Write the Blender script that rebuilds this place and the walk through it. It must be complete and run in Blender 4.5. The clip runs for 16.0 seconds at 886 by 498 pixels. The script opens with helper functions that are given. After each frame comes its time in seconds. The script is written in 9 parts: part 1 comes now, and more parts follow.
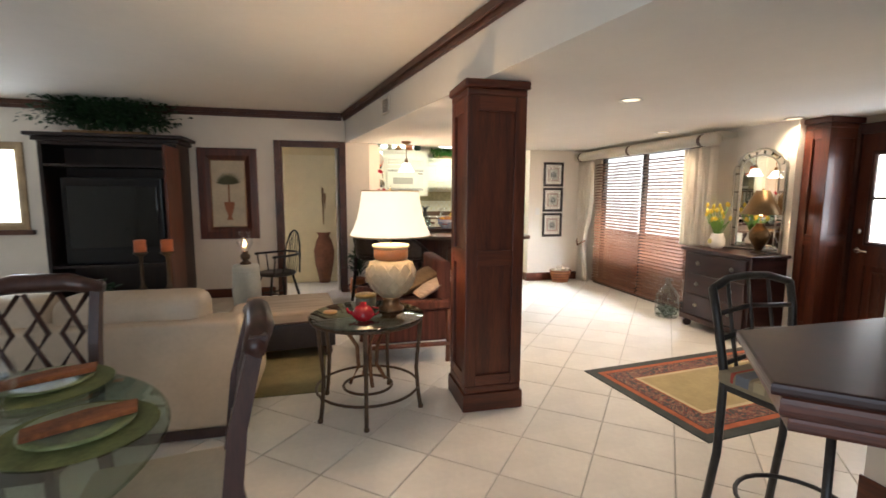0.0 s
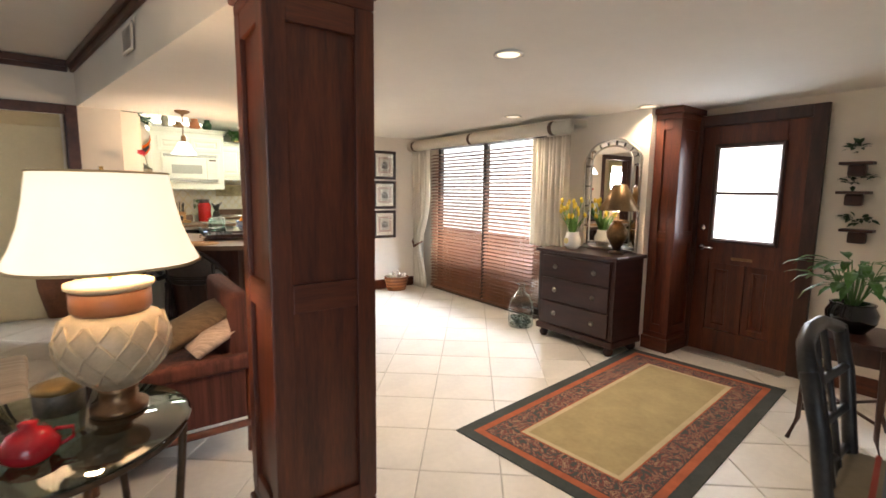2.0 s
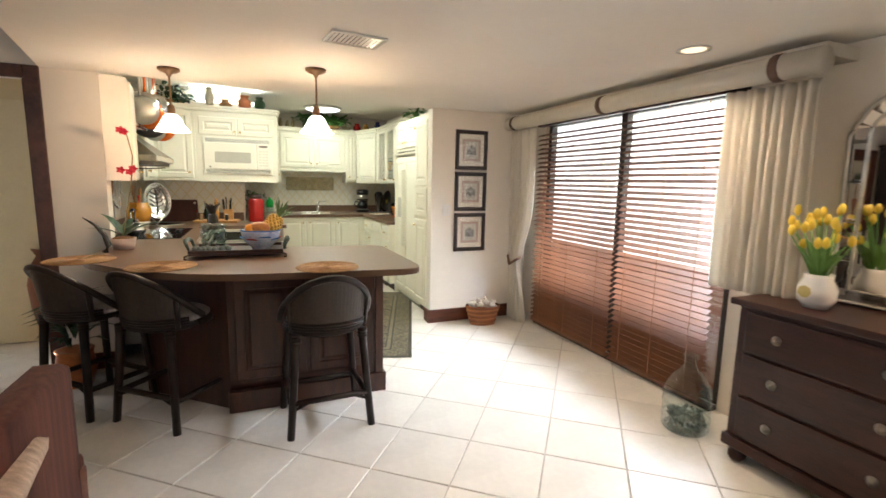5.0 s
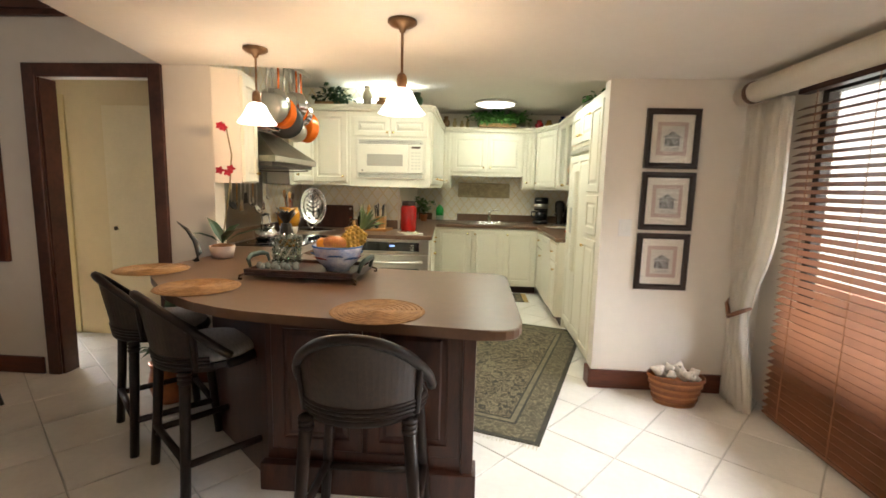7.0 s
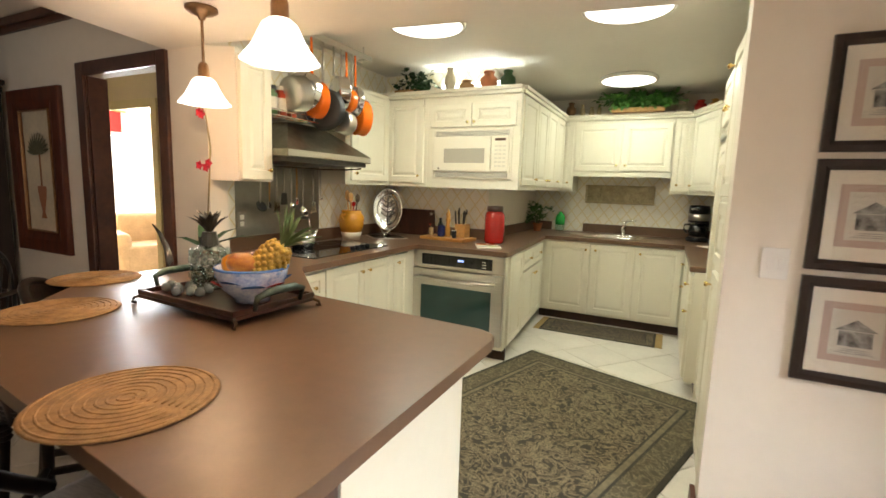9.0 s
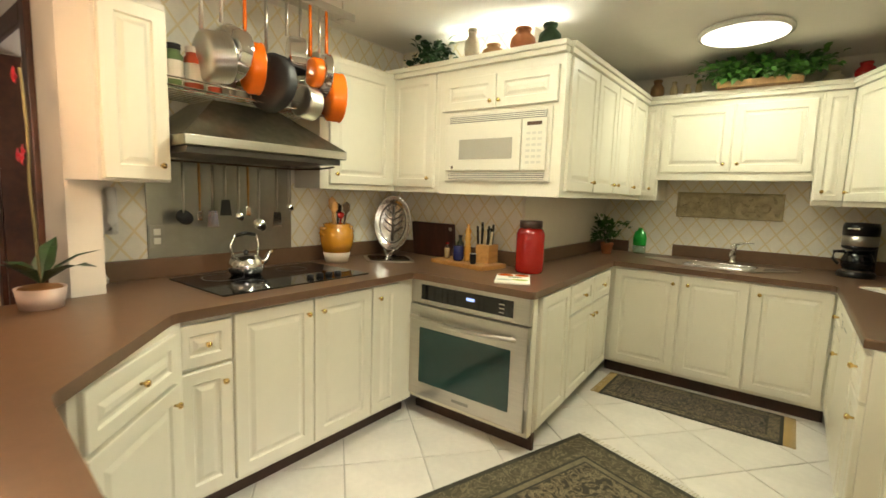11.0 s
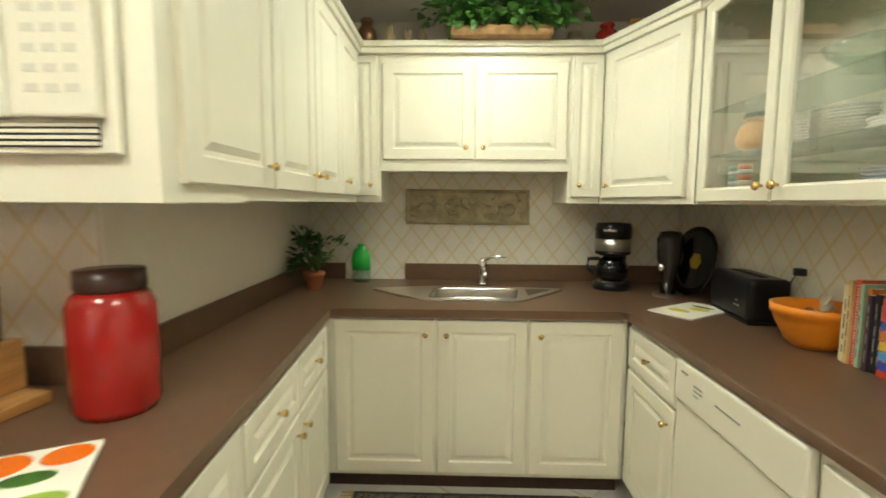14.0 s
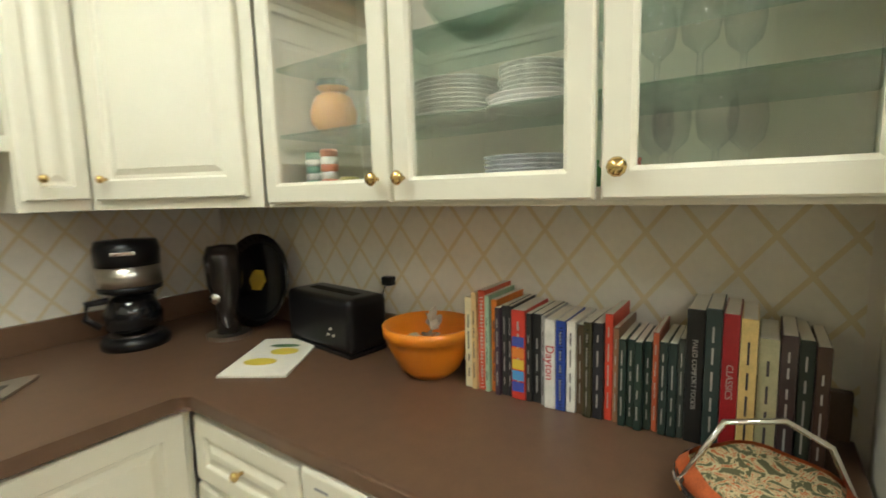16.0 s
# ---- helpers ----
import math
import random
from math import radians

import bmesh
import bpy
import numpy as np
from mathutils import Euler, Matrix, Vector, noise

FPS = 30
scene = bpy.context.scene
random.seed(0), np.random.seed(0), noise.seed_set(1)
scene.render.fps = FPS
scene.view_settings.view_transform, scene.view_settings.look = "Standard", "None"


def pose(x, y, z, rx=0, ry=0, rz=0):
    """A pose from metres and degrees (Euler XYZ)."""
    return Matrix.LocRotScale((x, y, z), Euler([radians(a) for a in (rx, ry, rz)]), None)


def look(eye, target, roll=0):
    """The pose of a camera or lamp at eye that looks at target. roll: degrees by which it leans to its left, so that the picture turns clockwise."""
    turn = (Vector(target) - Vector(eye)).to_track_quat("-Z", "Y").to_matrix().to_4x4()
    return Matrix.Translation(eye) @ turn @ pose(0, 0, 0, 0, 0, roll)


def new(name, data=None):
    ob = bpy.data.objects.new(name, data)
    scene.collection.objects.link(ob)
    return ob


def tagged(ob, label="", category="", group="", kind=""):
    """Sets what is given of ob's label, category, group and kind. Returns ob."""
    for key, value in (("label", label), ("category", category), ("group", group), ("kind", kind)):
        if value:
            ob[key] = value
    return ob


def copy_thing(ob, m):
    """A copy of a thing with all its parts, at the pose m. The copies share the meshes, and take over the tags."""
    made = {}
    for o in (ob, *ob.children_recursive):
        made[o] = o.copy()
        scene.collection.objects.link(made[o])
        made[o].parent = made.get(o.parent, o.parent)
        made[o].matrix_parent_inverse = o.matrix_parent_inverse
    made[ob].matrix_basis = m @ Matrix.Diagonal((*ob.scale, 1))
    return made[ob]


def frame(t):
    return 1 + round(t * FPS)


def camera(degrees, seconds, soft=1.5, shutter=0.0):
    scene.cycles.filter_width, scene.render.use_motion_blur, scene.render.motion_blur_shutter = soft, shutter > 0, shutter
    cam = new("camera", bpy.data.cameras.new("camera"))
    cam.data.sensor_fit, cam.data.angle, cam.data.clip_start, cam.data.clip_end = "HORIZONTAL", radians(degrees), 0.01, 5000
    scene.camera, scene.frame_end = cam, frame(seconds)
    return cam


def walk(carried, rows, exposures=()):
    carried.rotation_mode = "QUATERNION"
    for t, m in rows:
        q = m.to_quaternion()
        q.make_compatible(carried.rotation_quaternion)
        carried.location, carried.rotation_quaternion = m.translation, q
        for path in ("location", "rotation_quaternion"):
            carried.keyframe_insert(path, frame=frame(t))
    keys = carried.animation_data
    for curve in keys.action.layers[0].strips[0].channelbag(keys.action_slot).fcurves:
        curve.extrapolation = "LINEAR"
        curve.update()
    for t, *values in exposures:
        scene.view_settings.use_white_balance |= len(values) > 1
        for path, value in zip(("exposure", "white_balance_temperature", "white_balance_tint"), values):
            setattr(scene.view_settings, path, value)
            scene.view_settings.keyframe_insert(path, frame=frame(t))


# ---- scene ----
cam = camera(87.9, 16.0, soft=1.6, shutter=0.3)
PATH = [
    (0, (1.522, 0.044, 1.420), (1.991, 1.973, 1.179), 0.3),
    (0.5, (1.539, 0.332, 1.407), (2.232, 2.192, 1.167), 0.2),
    (1, (1.628, 0.637, 1.392), (2.523, 2.409, 1.149), 0.2),
    (1.5, (1.732, 0.951, 1.375), (2.800, 2.624, 1.134), 0.6),
    (2, (1.920, 1.240, 1.388), (3.084, 2.847, 1.137), 0.7),
    (2.5, (2.184, 1.483, 1.415), (3.366, 3.072, 1.141), 0.8),
    (3, (2.382, 1.754, 1.415), (3.573, 3.337, 1.137), 1.1),
    (5.5, (3.188, 2.974, 1.400), (3.735, 4.878, 1.123), 1.1),
    (6, (3.390, 3.221, 1.393), (3.706, 5.178, 1.128), 1.1),
    (6.5, (3.581, 3.488, 1.392), (3.664, 5.469, 1.126), 1.1),
    (7, (3.758, 3.759, 1.381), (3.626, 5.737, 1.114), 1.4),
    (7.5, (3.958, 4.033, 1.385), (3.614, 5.985, 1.117), 1.6),
    (8, (4.137, 4.315, 1.369), (3.595, 6.223, 1.106), 1.6),
    (8.5, (4.289, 4.610, 1.368), (3.576, 6.460, 1.105), 1.5),
    (9, (4.417, 4.907, 1.379), (3.546, 6.687, 1.110), 1.8),
    (11.5, (4.252, 6.446, 1.364), (3.034, 8.015, 1.131), 1.9),
    (12, (4.091, 6.709, 1.380), (2.915, 8.308, 1.135), 1.4),
    (12.5, (3.944, 6.945, 1.401), (2.905, 8.635, 1.142), 1.1),
    (13, (3.834, 7.201, 1.411), (3.042, 9.018, 1.153), 0.8),
    (13.5, (3.762, 7.462, 1.395), (3.327, 9.400, 1.159), 0.6),
    (14, (3.809, 7.746, 1.374), (3.756, 9.735, 1.173), 0.4),
    (14.5, (3.812, 8.007, 1.359), (4.223, 9.957, 1.184), 0.6),
    (15, (3.824, 8.209, 1.370), (4.722, 9.987, 1.196), 0.1),
    (15.5, (3.889, 8.399, 1.372), (5.216, 9.885, 1.190), -0.7),
    (16, (4.021, 8.543, 1.403), (5.651, 9.675, 1.156), -1.5),
]
walk(cam, [(t, look(eye, target, roll)) for t, eye, target, roll in PATH],
     exposures=[(0, 0.26, 6000, 11), (3, 0.24, 6050, 11), (5.5, -0.02, 5950, 10), (7.0, -0.12, 6300, 11), (9, -0.16, 6550, 11), (11.5, -0.18, 7000, 10), (13, -0.23, 6750, 10), (14.5, -0.08, 6150, 10), (16, -0.12, 5950, 14)])

# ---- world, sun, large lights and exposure ----
world = bpy.data.worlds.new("sky")
scene.world = world
world.use_nodes = True
_wn = world.node_tree.nodes
_sky = _wn.new("ShaderNodeTexSky")
_sky.sky_type = 'NISHITA'
_sky.sun_disc = False
_sky.sun_elevation = radians(58)
_sky.sun_rotation = radians(-20)
_wn["Background"].inputs[1].default_value = 0.15
world.node_tree.links.new(_sky.outputs[0], _wn["Background"].inputs[0])

sun_data = bpy.data.lights.new("sun", 'SUN')
sun_data.energy, sun_data.angle, sun_data.color = 4.0, radians(0.5), (1.0, 0.95, 0.87)
sun = new("sun", sun_data)
sun.matrix_world = look((9, 4, 12), (9 - math.sin(radians(-20)) * math.cos(radians(58)), 4 - math.cos(radians(-20)) * math.cos(radians(58)), 12 - math.sin(radians(58))))


def area_lamp(name, eye, target, sx, sy, watts, colour, shape='RECTANGLE'):
    d = bpy.data.lights.new(name, 'AREA')
    d.shape, d.size, d.energy, d.color = shape, sx, watts, colour
    if shape in ('RECTANGLE', 'ELLIPSE'):
        d.size_y = sy
    o = new(name, d)
    o.matrix_world = look(eye, target)
    return o


def point_lamp(name, at, watts, colour, radius=0.04):
    d = bpy.data.lights.new(name, 'POINT')
    d.energy, d.color, d.shadow_soft_size = watts, colour, radius
    o = new(name, d)
    o.location = at
    return o


def spot_lamp(name, at, watts, colour, angle=110):
    d = bpy.data.lights.new(name, 'SPOT')
    d.energy, d.color, d.spot_size, d.spot_blend, d.shadow_soft_size = watts, colour, radians(angle), 0.7, 0.05
    o = new(name, d)
    o.location = at
    return o


WARM, KITCH, DAY = (1.0, 0.64, 0.34), (0.95, 1.0, 0.80), (0.90, 0.95, 1.0)
area_lamp("daylight_patio", (7.7, 5.60, 3.2), (4.5, 5.60, 0.8), 3.0, 1.3, 1380, DAY)
area_lamp("daylight_living_window", (-2.55, 6.95, 1.5), (-2.55, 4, 1.5), 1.1, 1.1, 50, DAY)
area_lamp("daylight_behind", (0.6, -1.6, 1.2), (0.6, 3, 1.2), 2.4, 1.9, 32, DAY)
area_lamp("daylight_door", (6.30, 2.79, 1.36), (4.0, 2.79, 1.36), 0.55, 0.85, 12, DAY)
area_lamp("daylight_bedroom", (-3.45, 9.2, 1.3), (0.0, 8.6, 1.2), 2.2, 1.4, 420, DAY)
CANS = [(3.68, 3.10), (5.13, 4.55), (5.62, 3.45)]
for cx, cy in CANS:
    spot_lamp("can_beam", (cx, cy, 2.095), 62 if cx < 5.5 else 34, (1.0, 0.74, 0.48), 130)
point_lamp("pendant_glow", (2.53, 6.32, 1.75), 12, WARM, 0.035)
point_lamp("pendant_glow", (3.41, 5.90, 1.75), 12, WARM, 0.035)
point_lamp("table_lamp_glow", (1.905, 3.10, 1.30), 21, WARM, 0.05)
point_lamp("bronze_lamp_glow", (5.50, 3.59, 1.27), 10, WARM, 0.03)
point_lamp("oil_lamp_glow", (0.56, 5.62, 0.86), 3, (1.0, 0.55, 0.24), 0.02)
KLIGHTS = [(3.97, 9.60), (2.91, 7.64), (4.11, 7.80)]
for cx, cy in KLIGHTS:
    area_lamp("kitchen_ceiling_glow", (cx, cy, 2.368), (cx, cy, 0), 0.42, 0.42, 13.0 if cy > 9 else 17.0, KITCH, 'DISK')
area_lamp("cabinet_top_glow", (2.75, 8.80, 2.28), (2.75, 8.70, 2.5), 0.7, 0.05, 7, (0.92, 1.0, 0.86))

# ---- materials ----
MATS = {}


def mat(name, col, rough=0.5, metal=0.0, vary=0.08, scale=6.0, bump=0.0, bscale=60.0, col2=None, stretch=None, spec=0.5, coat=0.0, per_object=0.0):
    """Noise-varied surface: two scales of colour change, a fine bump, and optional stretch for grain."""
    if name in MATS:
        return MATS[name]
    m = bpy.data.materials.new(name)
    m.use_nodes = True
    nt = m.node_tree
    n, l = nt.nodes, nt.links
    b = n["Principled BSDF"]
    b.inputs["Roughness"].default_value = rough
    b.inputs["Metallic"].default_value = metal
    b.inputs["Specular IOR Level"].default_value = spec
    b.inputs["Coat Weight"].default_value = coat
    b.inputs["Coat Roughness"].default_value = 0.15
    tc = n.new("ShaderNodeTexCoord")
    mp = n.new("ShaderNodeMapping")
    l.new(tc.outputs["Object"], mp.inputs["Vector"])
    if stretch:
        mp.inputs["Scale"].default_value = stretch
    n1, n2 = n.new("ShaderNodeTexNoise"), n.new("ShaderNodeTexNoise")
    n1.inputs["Scale"].default_value, n1.inputs["Detail"].default_value = scale, 4
    n2.inputs["Scale"].default_value, n2.inputs["Detail"].default_value = scale * 7, 3
    mix = n.new("ShaderNodeMix")
    mix.data_type = 'RGBA'
    dark = tuple(c * (1 - vary * 1.6) for c in col) if col2 is None else col2
    lite = tuple(min(1, c * (1 + vary)) for c in col)
    mix.inputs[6].default_value, mix.inputs[7].default_value = (*dark, 1), (*lite, 1)
    add = n.new("ShaderNodeMath")
    add.operation = 'MULTIPLY_ADD'
    add.inputs[1].default_value = 0.35
    for k in (n1, n2):
        l.new(mp.outputs[0], k.inputs["Vector"])
    l.new(n2.outputs[0], add.inputs[0])
    sub = n.new("ShaderNodeMath")
    sub.operation = 'MULTIPLY'
    sub.inputs[1].default_value = 0.65
    l.new(n1.outputs[0], sub.inputs[0])
    l.new(sub.outputs[0], add.inputs[2])
    ramp = n.new("ShaderNodeMapRange")
    ramp.inputs[1].default_value, ramp.inputs[2].default_value = 0.3, 0.7
    l.new(add.outputs[0], ramp.inputs[0])
    l.new(ramp.outputs[0], mix.inputs[0])
    out = mix.outputs[2]
    if per_object:
        oi = n.new("ShaderNodeObjectInfo")
        hv = n.new("ShaderNodeHueSaturation")
        mr = n.new("ShaderNodeMapRange")
        mr.inputs[3].default_value, mr.inputs[4].default_value = 1 - per_object, 1 + per_object
        l.new(oi.outputs["Random"], mr.inputs[0])
        l.new(mr.outputs[0], hv.inputs["Value"])
        l.new(out, hv.inputs["Color"])
        out = hv.outputs[0]
    l.new(out, b.inputs["Base Color"])
    if bump:
        nb = n.new("ShaderNodeTexNoise")
        nb.inputs["Scale"].default_value, nb.inputs["Detail"].default_value = bscale, 3
        l.new(mp.outputs[0], nb.inputs["Vector"])
        bp = n.new("ShaderNodeBump")
        bp.inputs["Strength"].default_value, bp.inputs["Distance"].default_value = bump, 0.002
        l.new(nb.outputs[0], bp.inputs["Height"])
        l.new(bp.outputs[0], b.inputs["Normal"])
    MATS[name] = m
    return m


def glass(name, tint=(1, 1, 1), rough=0.0, thin=True):
    if name in MATS:
        return MATS[name]
    m = bpy.data.materials.new(name)
    m.use_nodes = True
    nt = m.node_tree
    n, l = nt.nodes, nt.links
    out = n["Material Output"]
    if thin:
        n.remove(n["Principled BSDF"])
        tr, gl, mx, fr = n.new("ShaderNodeBsdfTransparent"), n.new("ShaderNodeBsdfGlossy"), n.new("ShaderNodeMixShader"), n.new("ShaderNodeMapRange")
        lw = n.new("ShaderNodeLayerWeight")
        lw.inputs[0].default_value = 0.25
        fr.inputs[3].default_value, fr.inputs[4].default_value = 0.035, 0.6
        l.new(lw.outputs["Facing"], fr.inputs[0])
        tr.inputs[0].default_value = (*tint, 1)
        gl.inputs["Roughness"].default_value = rough
        l.new(fr.outputs[0], mx.inputs[0])
        l.new(tr.outputs[0], mx.inputs[1])
        l.new(gl.outputs[0], mx.inputs[2])
        l.new(mx.outputs[0], out.inputs[0])
    else:
        b = n["Principled BSDF"]
        b.inputs["Base Color"].default_value = (*tint, 1)
        b.inputs["Transmission Weight"].default_value = 1
        b.inputs["Roughness"].default_value = rough
    MATS[name] = m
    return m


def glow(name, col, strength, shade=0.0):
    """A lamp's glowing shade or diffuser."""
    if name in MATS:
        return MATS[name]
    m = bpy.data.materials.new(name)
    m.use_nodes = True
    b = m.node_tree.nodes["Principled BSDF"]
    b.inputs["Base Color"].default_value = (0.85, 0.8, 0.7, 1)
    b.inputs["Emission Color"].default_value = (*col, 1)
    b.inputs["Emission Strength"].default_value = strength
    MATS[name] = m
    return m


wall_m = mat("cream_wall_paint", (0.80, 0.74, 0.65), 0.7, vary=0.03, scale=2, bump=0.12, bscale=180)
ceil_m = mat("ceiling_paint", (0.80, 0.77, 0.71), 0.85, vary=0.02, scale=3, bump=0.25, bscale=120)
# the hall's ochre light is put into this wall colour
hall_m = mat("hall_ochre_lit_tint", (0.62, 0.49, 0.28), 0.7, vary=0.04, scale=2, bump=0.1)
tile_m = mat("floor_tile", (0.74, 0.70, 0.64), 0.36, vary=0.07, scale=4, bump=0.10, bscale=14, per_object=0.04, spec=0.45)
grout_m = mat("floor_grout", (0.53, 0.50, 0.45), 0.9, vary=0.15, scale=30)
mahog = mat("mahogany_stain", (0.100, 0.023, 0.008), 0.42, vary=0.5, scale=3, stretch=(7, 7, 0.7), bump=0.05, coat=0.10, col2=(0.032, 0.008, 0.004))
mahog_h = mat("mahogany_stain_lengthwise", (0.100, 0.023, 0.008), 0.42, vary=0.5, scale=3, stretch=(0.7, 0.7, 9), bump=0.05, coat=0.10, col2=(0.032, 0.008, 0.004))
espresso = mat("espresso_stain", (0.050, 0.017, 0.011), 0.36, vary=0.4, scale=4, stretch=(6, 6, 1), bump=0.05, coat=0.08)
crown_m = mat("crown_dark_wood", (0.085, 0.030, 0.017), 0.4, vary=0.4, scale=4, bump=0.05)
cab_m = mat("cream_cabinet_paint", (0.80, 0.76, 0.63), 0.33, vary=0.02, scale=3, bump=0.02, spec=0.5)
lam_m = mat("brown_laminate", (0.142, 0.079, 0.046), 0.34, vary=0.08, scale=20, bump=0.04, bscale=300)
steel_m = mat("brushed_steel", (0.60, 0.57, 0.52), 0.28, 1.0, vary=0.06, scale=5, stretch=(1, 1, 30), bump=0.02)
chrome_m = mat("polished_chrome", (0.78, 0.77, 0.75), 0.08, 1.0, vary=0.02)
brass_m = mat("polished_brass", (0.78, 0.55, 0.22), 0.18, 1.0, vary=0.05)
bronze_m = mat("antique_bronze", (0.30, 0.17, 0.085), 0.38, 0.8, vary=0.2, scale=20)
iron_m = mat("wrought_iron", (0.10, 0.062, 0.035), 0.45, 0.5, vary=0.3, scale=25, bump=0.1)
black_m = mat("black_plastic", (0.008, 0.008, 0.009), 0.3, vary=0.1, spec=0.35)
bglass_m = mat("black_glass", (0.008, 0.008, 0.009), 0.06, vary=0.05)
ovenglass_m = mat("dark_green_glass", (0.02, 0.055, 0.05), 0.07, vary=0.05)
appl_m = mat("almond_appliance", (0.78, 0.74, 0.62), 0.28, vary=0.015)
clear_m = glass("clear_glass")
green_glass = glass("greenish_glass", (0.86, 0.95, 0.90))
rattan_m = mat("dark_rattan", (0.015, 0.0075, 0.005), 0.38, vary=0.4, scale=15, bump=0.15, bscale=90, spec=0.3, coat=0.06)
leaf_m = mat("leaf_green", (0.055, 0.16, 0.025), 0.45, vary=0.4, scale=9)
leaf_d = mat("leaf_dark_green", (0.022, 0.065, 0.020), 0.45, vary=0.4, scale=9)
terra_m = mat("terracotta", (0.48, 0.17, 0.07), 0.75, vary=0.15, scale=12, bump=0.1)
blind_m = mat("wood_blind", (0.19, 0.074, 0.033), 0.42, coat=0.1, vary=0.2, scale=4, stretch=(1, 0.5, 10), bump=0.03, per_object=0.08)
cloth_m = mat("cream_curtain", (0.80, 0.75, 0.66), 0.9, vary=0.05, scale=12, bump=0.2, bscale=400)
_ct = cloth_m.node_tree
_tl, _mx = _ct.nodes.new("ShaderNodeBsdfTranslucent"), _ct.nodes.new("ShaderNodeMixShader")
_tl.inputs[0].default_value = (0.80, 0.75, 0.66, 1)
_mx.inputs[0].default_value = 0.45
_ct.links.new(_ct.nodes["Principled BSDF"].outputs[0], _mx.inputs[1])
_ct.links.new(_tl.outputs[0], _mx.inputs[2])
_ct.links.new(_mx.outputs[0], _ct.nodes["Material Output"].inputs[0])
sofa_m = mat("beige_leather", (0.52, 0.42, 0.31), 0.5, vary=0.07, scale=6, bump=0.12, bscale=120)
white_m = mat("white_ceramic", (0.82, 0.80, 0.76), 0.2, vary=0.03)
orange_m = mat("orange_enamel", (0.80, 0.16, 0.012), 0.18, vary=0.05)
red_m = mat("red_glaze", (0.36, 0.012, 0.010), 0.2, vary=0.1, coat=0.25)
wood_m = mat("honey_wood", (0.48, 0.24, 0.075), 0.45, vary=0.2, scale=5, stretch=(8, 1, 8))
straw_m = mat("woven_straw", (0.36, 0.20, 0.08), 0.75, vary=0.3, scale=25, bump=0.8, bscale=70)
paper_m = mat("paper", (0.80, 0.76, 0.66), 0.8, vary=0.04)
shade_m = glow("lamp_shade_lit", (1.0, 0.82, 0.56), 0.88)
frost_m = glow("frosted_shade_lit", (1.0, 0.95, 0.84), 4.5)
dome_m = glow("diffuser_lit", (1.0, 0.97, 0.88), 4.0)
can_m = glow("can_bulb_lit", (1.0, 0.80, 0.50), 1.4)
flame_m = glow("flame_lit", (1.0, 0.6, 0.22), 8.0)


def lattice_paper():
    """Cream wallpaper with a diagonal yellow trellis."""
    m = mat("trellis_wallpaper", (0.84, 0.80, 0.70), 0.6, vary=0.05, scale=8, bump=0.05)
    nt = m.node_tree
    n, l = nt.nodes, nt.links
    b = n["Principled BSDF"]
    src = b.inputs["Base Color"].links[0].from_socket
    tc = n.new("ShaderNodeTexCoord")
    sep = n.new("ShaderNodeSeparateXYZ")
    l.new(tc.outputs["Object"], sep.inputs[0])
    fac = []
    for sgn in (1, -1):
        a = n.new("ShaderNodeMath")
        a.operation = 'MULTIPLY_ADD'
        a.inputs[1].default_value = sgn * 0.78
        l.new(sep.outputs[2], a.inputs[0])
        l.new(sep.outputs[0], a.inputs[2])
        p = n.new("ShaderNodeMath")
        p.operation = 'PINGPONG'
        p.inputs[1].default_value = 0.062
        l.new(a.outputs[0], p.inputs[0])
        q = n.new("ShaderNodeMath")
        q.operation = 'LESS_THAN'
        q.inputs[1].default_value = 0.0068
        l.new(p.outputs[0], q.inputs[0])
        fac.append(q)
    mx = n.new("ShaderNodeMath")
    mx.operation = 'MAXIMUM'
    l.new(fac[0].outputs[0], mx.inputs[0])
    l.new(fac[1].outputs[0], mx.inputs[1])
    mul = n.new("ShaderNodeMath")
    mul.operation = 'MULTIPLY'
    mul.inputs[1].default_value = 0.5
    l.new(mx.outputs[0], mul.inputs[0])
    mix = n.new("ShaderNodeMix")
    mix.data_type = 'RGBA'
    mix.inputs[7].default_value = (0.68, 0.52, 0.16, 1)
    l.new(mul.outputs[0], mix.inputs[0])
    l.new(src, mix.inputs[6])
    l.new(mix.outputs[2], b.inputs["Base Color"])
    return m


trellis_m = lattice_paper()

# ---- mesh helpers ----


def part(name, bm, material, parent=None, label="", m=None, smooth=False):
    """One mesh object out of a bmesh; under a parent it is a part."""
    me = bpy.data.meshes.new(name)
    bmesh.ops.recalc_face_normals(bm, faces=bm.faces)
    bm.to_mesh(me)
    bm.free()
    me.materials.append(material)
    if smooth:
        for p in me.polygons:
            p.use_smooth = True
    ob = new(name, me)
    if parent is not None:
        ob.parent = parent
    if m is not None:
        ob.matrix_basis = m
    if label:
        ob["label"] = label
    return ob


def again(name, ob, m, parent=None):
    """Another object on the same mesh."""
    o = new(name, ob.data)
    o.parent = parent if parent is not None else ob.parent
    o.matrix_basis = m
    return o


def thing(name, x, y, z, label, category, group="", rz=0.0):
    e = new(name)
    e.empty_display_size = 0.1
    e.matrix_basis = pose(x, y, z, 0, 0, rz)
    return tagged(e, label, category, group)


